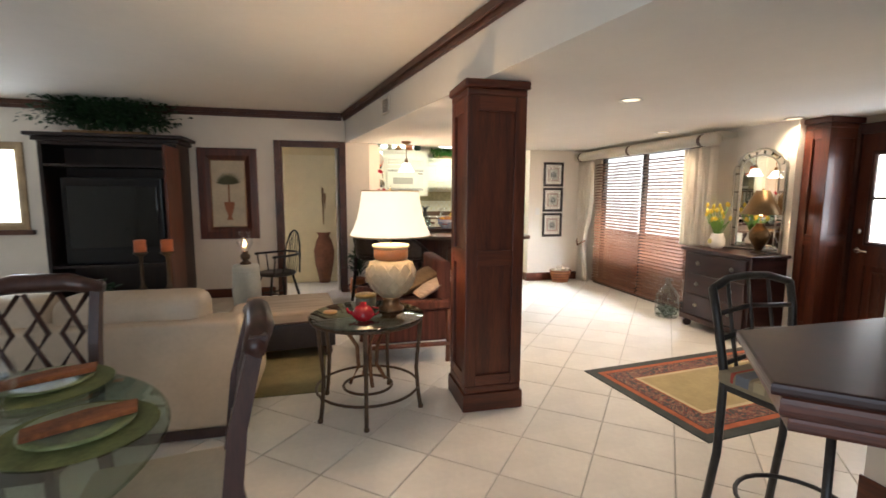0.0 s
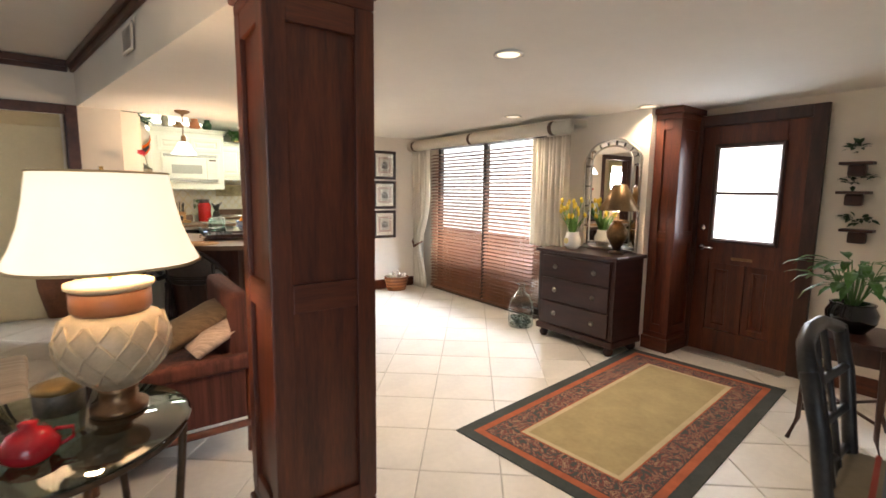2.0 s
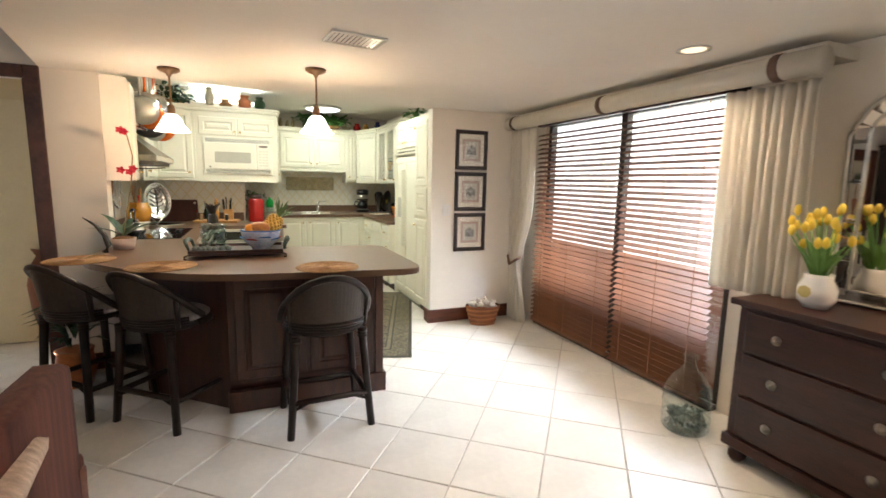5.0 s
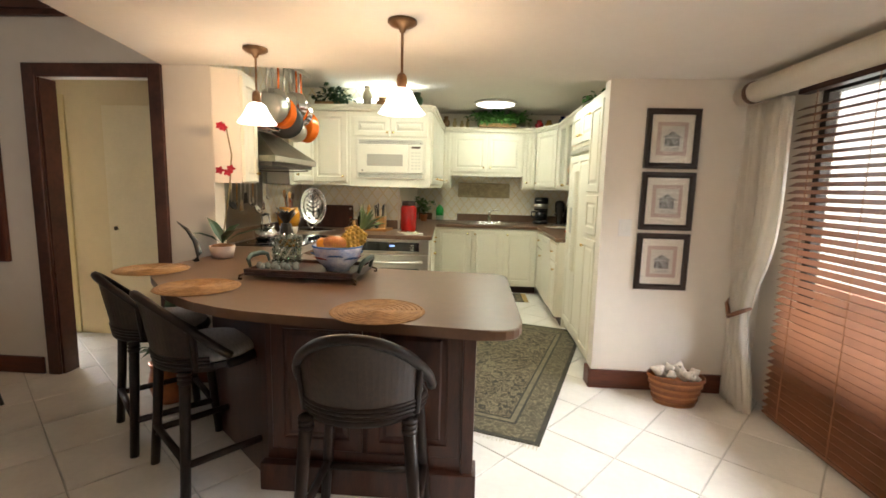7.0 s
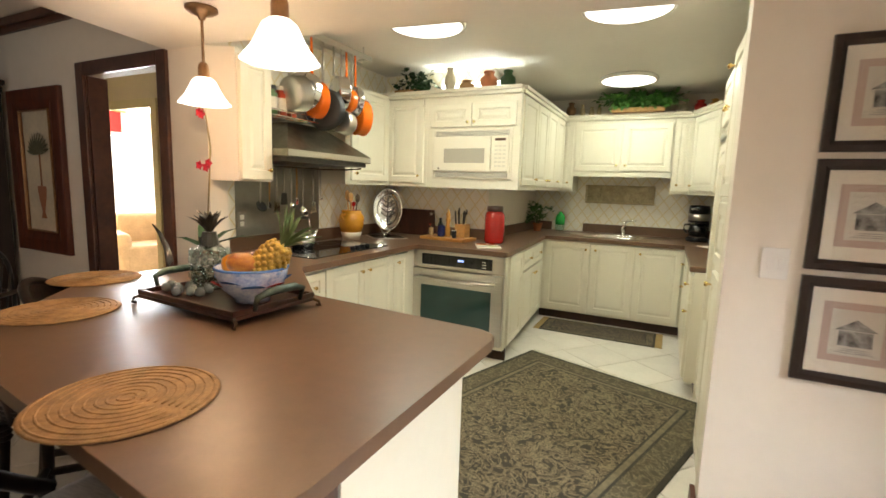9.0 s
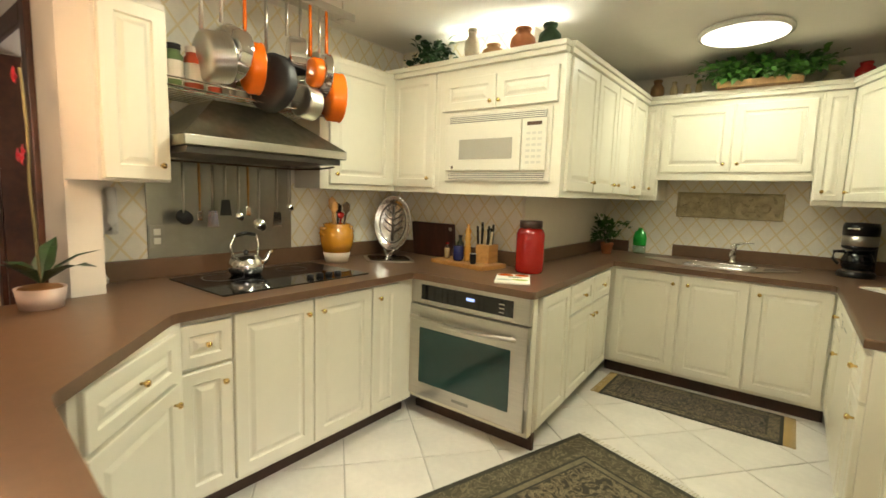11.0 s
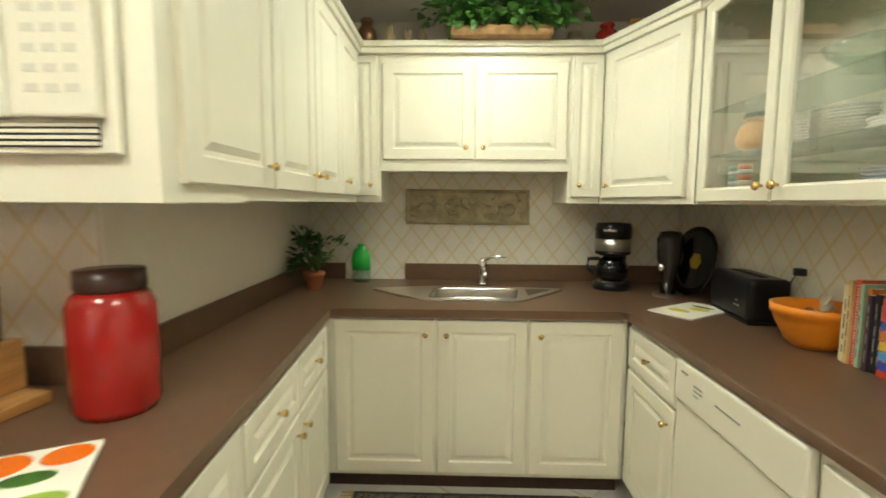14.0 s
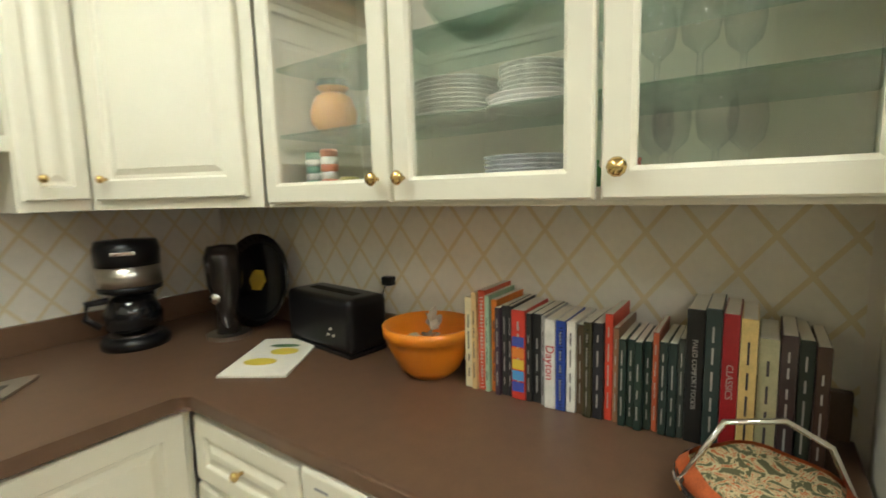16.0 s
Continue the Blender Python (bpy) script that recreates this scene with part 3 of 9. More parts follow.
add_box(bm, 0.0125, FW - 0.0125, -0.055, -0.0215, 1.955, 2.045, 0.005)
tagged(part("door_frame", bm, espresso, m=pose(6.135, 3.215, 0, 0, 0, -90)), "dark wood frame round the front door", "door frame", kind="structure")
tagged(part("trim_threshold", box(5.98, 6.135, 2.45, 3.21, 0.0, 0.014, 0.004), mat("worn_aluminium", (0.6, 0.58, 0.54), 0.4, 0.8)), "worn metal door threshold", "threshold", kind="structure")

# patio door with wooden blinds
pd = tagged(new("window_1"), "white-lit sliding patio door behind wooden blinds", "patio door", kind="structure")
pd.matrix_basis = pose(5.72, 4.62, 0)
bm = bmesh.new()
for y0, y1 in ((0.0, 0.05), (0.975, 1.035), (1.95, 2.0)):
    add_box(bm, 0, 0.06, y0, y1, 0.02, 2.03, 0.003)
add_box(bm, 0, 0.06, 0.051, 0.974, 0.02, 0.09, 0.003)
add_box(bm, 0, 0.06, 1.036, 1.949, 0.02, 0.09, 0.003)
add_box(bm, 0, 0.06, 0.051, 0.974, 1.96, 2.03, 0.003)
add_box(bm, 0, 0.06, 1.036, 1.949, 1.96, 2.03, 0.003)
part("window_frame", bm, mat("dark_aluminium", (0.05, 0.04, 0.035), 0.4, 0.6), pd)
for y0 in (0.051, 1.036):
    p = part("pane", box(0.028, 0.032, y0, y0 + 0.92, 0.09, 1.96), clear_m, pd)
    p.visible_shadow = False
part("track", box(-0.09, 0.0, 0.0, 2.0, 0.0, 0.018, 0.004), mat("dark_track", (0.06, 0.045, 0.04), 0.45, 0.5), pd, "dark sliding door track")


def blind(y0, y1, top, label):
    b = thing("wooden_blind", 5.60, y0, 0, label, "blind", "blinds over the patio door")
    w = y1 - y0
    part("head_rail", box(-0.03, 0.03, 0, w, top - 0.05, top, 0.004), espresso, b)
    part("bottom_rail", box(-0.022, 0.022, 0.004, w - 0.004, 0.045, 0.062, 0.004), blind_m, b)
    sl = None
    n = int((top - 0.05 - 0.085) / 0.0425)
    for i in range(n):
        z = 0.085 + i * 0.0425
        m = pose(0, 0.003, z, 0, -26 + 1.5 * math.sin(i * 2.1), 0.15 * math.sin(i * 1.7))
        if sl is None:
            sl = part("slat", box(-0.025, 0.025, 0, w - 0.006, -0.0014, 0.0014), blind_m, b, "", m)
        else:
            again("slat", sl, m, b)
    for fy in (0.14, 0.5, 0.86):
        part("ladder_cord", box(-0.028, -0.0255, w * fy - 0.002, w * fy + 0.002, 0.06, top - 0.05), mat("blind_cord", (0.30, 0.15, 0.08), 0.8), b)
    return b


blind(5.515, 6.60, 2.0, "lowered wooden slat blind lit from behind")
blind(4.66, 5.480, 2.0, "lowered wooden slat blind lit from behind")

sky_glow = glow("bright_daylight", (0.95, 0.98, 1.0), 1.3)
structure("backdrop_patio", box(8.2, 8.25, 1.5, 15.0, -0.14, 5.0), glow("patio_daylight", (0.93, 0.97, 1.0), 1.0), "blown-out bright daylight beyond the patio", "backdrop")
structure("backdrop_door", box(7.2, 7.25, 0.5, 4.0, -0.1, 4.0), sky_glow, "blown-out bright daylight beyond the front door", "backdrop")
structure("backdrop_bedroom", box(-4.3, -4.25, 6.9, 12.0, 0.0, 4.0), sky_glow, "blown-out bright daylight beyond the bedroom", "backdrop")
structure("backdrop_living", box(-3.4, -1.4, 7.2, 7.25, 0.1, 3.0), glow("garden_daylight", (0.62, 0.72, 0.70), 1.2), "pale garden light beyond the living room window", "backdrop")
structure("wall_patio_fence", box(5.88, 5.93, 4.5, 6.75, -0.14, 0.84), mat("fence_brown", (0.26, 0.11, 0.06), 0.8), "low brown fence outside the patio door", "fence")

# low ceiling fittings


def can_light(x, y):
    c = thing("recessed_light", x, y, LOW, "round recessed ceiling light with a white trim, switched on", "ceiling light", "recessed lights")
    part("trim_ring", lathe([(0.078, 0.0), (0.082, -0.006), (0.066, -0.009), (0.060, -0.002)], 28, cap=False), white_m, c, "", None, True)
    part("bulb", lathe([(0.0, -0.003), (0.058, -0.004), (0.058, -0.001)], 24), can_m, c)


for cx, cy in CANS:
    can_light(cx, cy)


def vent(x, y, z, w, d, rx, rz, n, label, m):
    v = thing("air_vent", x, y, z, label, "vent", rz=rz)
    v.matrix_basis = pose(x, y, z, rx, 0, rz)
    part("backing", box(0.012, w - 0.012, 0.012, d - 0.012, -0.004, -0.001), black_m, v)
    bm = bmesh.new()
    add_box(bm, 0, w, 0, 0.018, -0.012, -0.0005, 0.003)
    add_box(bm, 0, w, d - 0.018, d, -0.012, -0.0005, 0.003)
    add_box(bm, 0, 0.018, 0.0185, d - 0.0185, -0.012, -0.0005, 0.003)
    add_box(bm, w - 0.018, w, 0.0185, d - 0.0185, -0.012, -0.0005, 0.003)
    part("frame", bm, m, v)
    s = None
    for i in range(n):
        mm = pose(0.02 + (w - 0.04) * (i + 0.5) / n, 0.018, -0.008, 0, 38, 0)
        if s is None:
            s = part("slat", box(-0.006, 0.006, 0, d - 0.036, -0.0008, 0.0008), m, v, "", mm)
        else:
            again("slat", s, mm, v)


vent(3.38, 5.04, LOW, 0.28, 0.20, 0, 6, 11, "white slatted air vent in the lowered ceiling", white_m)
vent(2.055, 4.86, 2.36, 0.24, 0.16, -90, -79.7, 8, "cream air vent in the soffit face", wall_m)
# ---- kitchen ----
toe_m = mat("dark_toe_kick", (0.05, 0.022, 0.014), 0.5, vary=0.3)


def cabinet(name, x, y, z, rz, w, d, h, doors, label, toe=0.0, group="", knob_low=True):
    """A cabinet unit: front at local y = 0 (facing -y), doors (x0, z0, w, h, knob side)."""
    c = thing(name, x, y, z, label, "cabinet", group, rz)
    part("body", box(0.0, w, 0.0, d, toe, h, 0.002), cab_m, c)
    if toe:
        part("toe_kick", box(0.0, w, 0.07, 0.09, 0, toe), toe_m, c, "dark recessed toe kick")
    for x0, z0, dw, dh, side in doors:
        kind = "drawer" if dh < 0.2 else "door"
        dr = part(kind, panel_door(dw - 0.006, dh - 0.006), cab_m, c, "", pose(x0 + 0.003, -0.001, z0 + 0.003))
        kz = (0.06 if z > 0.8 else dh - 0.07) if kind == "door" else dh / 2
        kx = {"l": 0.04, "r": dw - 0.045, "c": dw / 2}.get(side)
        if kx is not None:
            knob(dr, kx, -0.02, kz)
    return c


CT, CB = 0.90, 0.861
# base units: cooktop run (faces +x)
BX = 2.525
cabinet("base_cabinet", BX, 6.875, 0, 90, 0.225, 0.62, CB, [(0.0, 0.66, 0.22, 0.18, "c"), (0.0, 0.12, 0.22, 0.53, "r")], "cream base cabinet with a drawer over a door", 0.10, "base cabinets")
cabinet("base_cabinet", BX, 7.10, 0, 90, 0.785, 0.62, CB, [(0.0, 0.12, 0.40, 0.73, "r"), (0.40, 0.12, 0.38, 0.73, "l")], "cream double base cabinet under the cooktop", 0.10, "base cabinets")
cabinet("base_cabinet", BX, 7.885, 0, 90, 0.35, 0.62, CB, [(0.0, 0.12, 0.21, 0.73, "l")], "narrow cream base cabinet beside the oven", 0.10, "base cabinets")
# angled unit to the peninsula
cabinet("base_cabinet", 2.955, 6.455, 0, 133, 0.60, 0.35, CB, [(0.03, 0.66, 0.50, 0.18, "c"), (0.03, 0.12, 0.50, 0.53, "r")], "angled cream base cabinet with a drawer", 0.10, "base cabinets")

# wall oven unit (faces -y)
ov = thing("wall_oven", 2.46, 8.30, 0.0, "stainless steel oven built in under the counter", "oven")
cabinet("oven_cabinet", 2.49, 8.262, 0, 0, 0.83, 0.05, CB, [], "cream cabinet housing round the oven", 0.10)
ov.matrix_basis = pose(2.508, 8.260, 0.140) @ Matrix.Diagonal((1.05, 1, 1, 1))
part("control_panel", box(0, 0.77, -0.03, 0, 0.575, 0.715, 0.004), steel_m, ov)
part("display", box(0.09, 0.68, -0.034, -0.03, 0.60, 0.69, 0.002), bglass_m, ov, "black glass control display")
part("clock_digits", box(0.40, 0.45, -0.0355, -0.034, 0.645, 0.66), glow("blue_digits", (0.15, 0.35, 1.0), 2.0), ov, "glowing blue clock digits")
for i in range(3):
    part("button_mark", box(0.60, 0.63, -0.0355, -0.034, 0.615 + i * 0.022, 0.62 + i * 0.022), paper_m, ov)
od = part("oven_door", box(0, 0.77, -0.04, 0, 0.0, 0.565, 0.006), steel_m, ov)
part("oven_window", box(0.09, 0.68, -0.043, -0.038, 0.09, 0.43, 0.004), ovenglass_m, od, "dark reflective oven window")
part("badge", box(0.33, 0.44, -0.042, -0.039, 0.035, 0.052), mat("grey_badge", (0.3, 0.29, 0.27), 0.4, 0.6), od)
part("handle", add_tube(add_tube(tube([(0.05, -0.075, 0.50), (0.2, -0.088, 0.492), (0.385, -0.092, 0.488), (0.57, -0.088, 0.492), (0.72, -0.075, 0.50)], 0.013, 10), [(0.08, -0.03, 0.502), (0.08, -0.077, 0.502)], 0.01), [(0.69, -0.03, 0.502), (0.69, -0.077, 0.502)], 0.01), steel_m, od, "bowed steel bar handle", None, True)

# run along the plain side wall (faces +x)
cabinet("base_cabinet", 3.316, 8.335, 0, 93.6, 0.455, 0.36, CB, [(0.0, 0.12, 0.44, 0.73, None)], "cream end panel beside the oven", 0.10, "base cabinets")
cabinet("base_cabinet", 3.287, 8.79, 0, 93.6, 0.98, 0.32, CB, [(0.0, 0.66, 0.47, 0.18, "c"), (0.47, 0.66, 0.44, 0.18, "c"), (0.0, 0.12, 0.47, 0.53, "r"), (0.47, 0.12, 0.44, 0.53, "l")], "cream base cabinet with drawers over doors", 0.10, "base cabinets")
# sink run (faces -y)
sink_base = cabinet("base_cabinet", 3.205, 9.785, 0, 0, 1.385, 0.76, CB, [(0.055, 0.12, 0.46, 0.73, "r"), (0.525, 0.12, 0.41, 0.73, "l"), (0.945, 0.12, 0.42, 0.73, "l")], "cream three-door base cabinet under the sink", 0.10, "base cabinets")
# right run (faces -x)
cabinet("base_cabinet", 4.60, 9.78, 0, -90, 0.48, 0.56, CB, [(0.03, 0.66, 0.44, 0.18, "c"), (0.03, 0.12, 0.44, 0.53, "r")], "cream base cabinet with a drawer over a door", 0.10, "base cabinets")
cabinet("base_cabinet", 4.60, 8.70, 0, -90, 0.34, 0.56, CB, [(0.02, 0.66, 0.31, 0.18, "c"), (0.02, 0.12, 0.31, 0.53, "r")], "cream base cabinet with a drawer beside the dishwasher", 0.10, "base cabinets")
dw = thing("dishwasher", 4.60, 9.30, 0.0, "white built-in dishwasher with a curved control strip", "dishwasher", rz=-90)
part("tub", box(0.003, 0.597, 0.005, 0.55, 0.10, 0.858), appl_m, dw)
part("door", box(0.004, 0.596, -0.022, 0.004, 0.12, 0.71, 0.008), appl_m, dw)
cp = part("control_strip", box(0.004, 0.596, -0.032, 0.004, 0.715, 0.856, 0.014, 4), appl_m, dw)
for i, (bx, bz, bw) in enumerate(((0.13, 0.80, 0.05), (0.13, 0.785, 0.05), (0.25, 0.79, 0.12), (0.13, 0.77, 0.03), (0.05, 0.82, 0.04))):
    part("printed_line", box(bx, bx + bw, -0.0335, -0.0325, bz, bz + 0.005), mat("grey_print", (0.25, 0.25, 0.27), 0.6), cp)
part("toe_plate", box(0.004, 0.596, 0.05, 0.07, 0.0, 0.10), toe_m, dw)

# peninsula base: panelled mahogany outside, darkened in colour for its shade; white inner end
bar_shaded_wood = mat("bar_mahogany_shaded", (0.060, 0.020, 0.012), 0.32, vary=0.35, scale=4, stretch=(6, 6, 1), bump=0.05, coat=0.15)
pb = thing("breakfast_bar", 3.30, 6.05, 0.0, "mahogany panelled breakfast-bar base, its shade put into the colour", "bar base")
part("carcass", prism([(-0.46, -0.36), (0.47, -0.40), (0.47, 0.33), (-0.46, 0.33), (-0.95, 0.62), (-0.98, 0.10)], 0.0, CB), bar_shaded_wood, pb)
for x0, x1 in ((-0.43, 0.0), (0.0, 0.43)):
    part("panel", panel_door(x1 - x0 - 0.02, 0.62, 0.014), bar_shaded_wood, pb, "", pose(x0 + 0.01, -0.385, 0.19))
part("corner_post", box(0.43, 0.485, -0.415, -0.36, 0.0, CB, 0.006), bar_shaded_wood, pb)
part("plinth", box(-0.47, 0.49, -0.43, -0.38, 0.0, 0.13, 0.006), bar_shaded_wood, pb)
part("end_panel", box(0.471, 0.486, -0.355, 0.345, 0.10, CB, 0.003), cab_m, pb, "white painted end panel")
part("end_plinth", box(0.486, 0.50, -0.43, -0.30, 0.0, 0.13, 0.005), bar_shaded_wood, pb)


def rounded(poly, radii, n=6):
    out = []
    k = len(poly)
    for i, p in enumerate(poly):
        r = radii[i]
        p = Vector(p)
        if r <= 0:
            out.append(tuple(p))
            continue
        a, b = (Vector(poly[i - 1]) - p).normalized(), (Vector(poly[(i + 1) % k]) - p).normalized()
        p0, p1 = p + a * r, p + b * r
        for j in range(n + 1):
            t = j / n
            out.append(tuple((1 - t) ** 2 * p0 + 2 * t * (1 - t) * p + t * t * p1))
    return out


def worktop(name, poly, radii, label):
    o = part(name, prism(rounded(poly, radii), CB + 0.001, CT, 0.010, 3), lam_m)
    return tagged(o, label, "countertop")


worktop("peninsula_worktop", [(2.045, 6.68), (2.00, 6.08), (2.62, 5.41), (3.945, 5.265), (3.945, 6.33), (3.08, 6.40), (2.57, 6.86), (2.565, 8.195), (3.352, 8.195), (3.255, 9.75), (4.57, 9.75), (4.57, 8.37), (5.165, 8.37), (5.165, 10.565), (2.905, 10.565), (2.905, 8.875), (1.805, 8.875), (1.805, 6.82), (2.045, 6.82)],
        [0, 0.22, 0.42, 0.15, 0.08, 0.03, 0.03, 0.02, 0.02, 0.03, 0.03, 0, 0, 0, 0, 0, 0, 0, 0], "long brown laminate worktop with a rounded breakfast bar end")
for nm, b in (("trim_splash_cooktop", (1.806, 1.826, 6.83, 8.87)), ("trim_splash_side", (2.906, 2.926, 8.90, 10.54)), ("trim_splash_sink_left", (2.93, 3.13, 10.545, 10.565)), ("trim_splash_sink", (3.50, 5.14, 10.545, 10.565)), ("trim_splash_right", (5.145, 5.165, 8.38, 10.54))):
    tagged(part(nm, box(*b, CT + 0.001, CT + 0.10, 0.003), lam_m), "brown laminate upstand behind the worktop", "backsplash", kind="structure")
tagged(part("trim_splash_oven", box(1.83, 2.90, 8.854, 8.872, CT + 0.001, CT + 0.10, 0.003), lam_m), "brown laminate upstand behind the worktop", "backsplash", kind="structure")
tagged(part("trim_splash_steel", box(1.803, 1.812, 7.06, 7.87, CT + 0.10, 1.62), mat("dull_steel_sheet", (0.33, 0.315, 0.28), 0.33, 0.95, vary=0.1, scale=3)), "brushed steel sheet behind the cooktop", "backsplash", kind="structure")

# wall units
UT = 2.165
UB = 1.374


def crown_cab(parent, w, h, d0=-0.03):
    bm = box(-0.012, w + 0.012, -0.045, 0.05, h, h + 0.03, 0.006)
    add_box(bm, -0.006, w + 0.006, -0.03, 0.05, h - 0.03, h, 0.006)
    part("cornice", bm, cab_m, parent, "cream moulded cornice")


DH = UT - UB - 0.065
XF = 2.06
# angled end unit left of the hood
ua = thing("wall_cabinet", 0, 0, 0, "cream wall cabinet with a rounded end over the worktop", "cabinet", "wall cabinets")
part("body", prism([(1.805, 6.815), (2.055, 6.69), (2.20, 6.76), (2.17, 7.03), (1.805, 7.03)], UB, 2.105, 0.004), wall_m, ua, "cream painted side")
d = part("door", panel_door(0.25, 0.69), cab_m, ua, "", pose(2.198, 6.775, UB + 0.01, 0, 0, 96))
knob(d, 0.21, -0.02, 0.06)
cabinet("wall_cabinet", XF, 7.90, UB, 90, 0.64, 0.25, UT - UB, [(0.06, 0.03, 0.53, DH, "l")], "cream wall cabinet beside the range hood", 0, "wall cabinets")
uc = cabinet("wall_cabinet", 1.99, 8.55, UB, 0, 0.46, 0.32, UT - UB, [(0.05, 0.03, 0.38, DH, "r")], "cream corner wall cabinet", 0, "wall cabinets")
crown_cab(uc, 0.46, UT - UB)
um = cabinet("wall_cabinet", 2.45, 8.55, UB - 0.005, 0, 0.84, 0.32, UT - UB + 0.005, [(0.03, 0.51, 0.39, 0.20, None), (0.42, 0.51, 0.39, 0.20, None)], "cream wall cabinet housing the microwave", 0, "wall cabinets")
crown_cab(um, 0.84, UT - UB + 0.005)
knob(um, 0.39, -0.02, 0.55)
knob(um, 0.45, -0.02, 0.55)
# microwave
mw = thing("microwave", 2.51, 8.545, 1.452, "almond built-in microwave with vents above and below", "microwave")
mw.matrix_basis = pose(2.512, 8.545, 1.452) @ Matrix.Diagonal((1.06, 1, 1, 1))
part("trim_kit", flat_frame(0.68, 0.41, 0.035, 0.014), appl_m, mw)
part("case", box(0.03, 0.65, -0.012, 0.0, 0.03, 0.38), appl_m, mw)
for z0 in (0.012, 0.355):
    # dark strip behind the slats stands in for the shade in the gaps
    part("vent_back", box(0.03, 0.65, -0.0165, -0.012, z0, z0 + 0.042), mat("vent_shadow_grey", (0.03, 0.03, 0.035), 0.6), mw)
    for i in range(4):
        part("vent_slat", box(0.03, 0.65, -0.021, -0.0165, z0 + 0.003 + i * 0.0105, z0 + 0.009 + i * 0.0105), appl_m, mw)
md = part("door", box(0.012, 0.515, -0.034, -0.013, 0.06, 0.348, 0.006), appl_m, mw)
part("window", box(0.115, 0.465, -0.0355, -0.033, 0.13, 0.25, 0.003), mat("microwave_screen", (0.42, 0.39, 0.32), 0.35, vary=0.1, scale=200), md, "greyish perforated window")
part("badge", box(0.06, 0.075, -0.0355, -0.034, 0.075, 0.09, 0.002), iron_m, md)
mc = part("control_panel", box(0.52, 0.662, -0.034, -0.013, 0.06, 0.348, 0.006), appl_m, mw)
part("display", box(0.55, 0.635, -0.0355, -0.033, 0.31, 0.33), mat("brown_display", (0.10, 0.06, 0.04), 0.2), mc)
kb = None
for r in range(6):
    for q in range(3):
        mm = pose(0.548 + q * 0.033, -0.034, 0.10 + r * 0.032)
        if kb is None:
            kb = part("key", box(0, 0.024, -0.0015, 0, 0, 0.014, 0.001), mat("key_grey", (0.66, 0.63, 0.54), 0.4), mc, "", mm)
        else:
            again("key", kb, mm, mc)
# side run
us = cabinet("wall_cabinet", 3.285, 8.575, UB, 90, 1.60, 0.36, UT - UB, [(0.03, 0.03, 0.42, DH, "r"), (0.46, 0.03, 0.38, DH, "r"), (0.85, 0.03, 0.38, DH, "l"), (1.24, 0.03, 0.34, DH, "l")], "row of cream wall cabinets along the side wall", 0, "wall cabinets")
crown_cab(us, 1.60, UT - UB)
# sink run
un = cabinet("wall_cabinet", 3.25, 10.21, UB, 0, 0.16, 0.35, UT - UB, [(0.0, 0.03, 0.15, DH, "r")], "narrow cream wall cabinet", 0, "wall cabinets")
crown_cab(un, 0.16, UT - UB)
uk = cabinet("wall_cabinet", 3.41, 10.21, 1.55, 0, 0.985, 0.35, UT - 1.55, [(0.01, 0.045, 0.48, 0.50, "r"), (0.495, 0.045, 0.48, 0.50, "l")], "cream double wall cabinet over the sink", 0, "wall cabinets")
part("light_rail", box(0, 0.985, -0.012, 0.02, -0.012, 0.03, 0.004), cab_m, uk)
crown_cab(uk, 0.985, UT - 1.55)
uo = cabinet("wall_cabinet", 4.396, 10.21, UB, 0, 0.17, 0.35, UT - UB, [(0.01, 0.03, 0.16, DH, "l")], "narrow cream wall cabinet", 0, "wall cabinets")
crown_cab(uo, 0.17, UT - UB)
ux = thing("wall_cabinet", 4.568, 10.212, UB, "cream corner wall cabinet with an angled door", "cabinet", "wall cabinets", -69)
part("body", prism([(-0.004, 0.001), (0.592, 0.001), (0.45, 0.40), (0.0, 0.40)], 0, UT - UB, 0.002), cab_m, ux)
d = part("door", panel_door(0.51, DH), cab_m, ux, "", pose(0.04, 0, 0.03))
knob(d, 0.05, -0.02, 0.06)
crown_cab(ux, 0.585, UT - UB)

# glass-fronted display cabinet (faces -x)
GY0, GY1, GX = 9.66, 8.365, 4.795
gc = thing("display_cabinet", GX, GY0, UB, "cream glass-fronted wall cabinet filled with dishes", "cabinet", "wall cabinets", -90)
W, H, D = GY0 - GY1, UT - UB, 0.365
for nm, b in (("floor_board", (0, W, 0, D, 0, 0.03)), ("top_board", (0, W, 0, D, H - 0.02, H)), ("side_board", (0, 0.018, 0.0, D, 0.03, H - 0.02)), ("side_board", (W - 0.018, W, 0.0, D, 0.03, H - 0.02)), ("back_board", (0.018, W - 0.018, D - 0.012, D, 0.03, H - 0.02))):
    part(nm, box(*b, 0.001), cab_m, gc)
add = [(0.02, 0.44, "r"), (0.465, 0.43, "l"), (0.90, 0.385, "l")]
for x0, dw_, side in add:
    dd = part("door", frame_door(dw_ - 0.006, H - 0.028, 0.02, 0.052), cab_m, gc, "cream glazed door", pose(x0 + 0.003, -0.001, 0.010))
    p = part("pane", box(0.048, dw_ - 0.054, -0.010, -0.007, 0.048, H - 0.076), clear_m, dd, "clear glass pane")
    p.visible_shadow = False
    knob(dd, 0.03 if side == "l" else dw_ - 0.038, -0.02, 0.05, r=0.016)
for k, z in enumerate((0.185, 0.36)):
    part("glass_shelf", box(0.02, W - 0.02, 0.03, D - 0.02, z, z + 0.007), glass("shelf_glass", (0.75, 0.86, 0.80)), gc, "clear glass shelf")
crown_cab(gc, W, H)


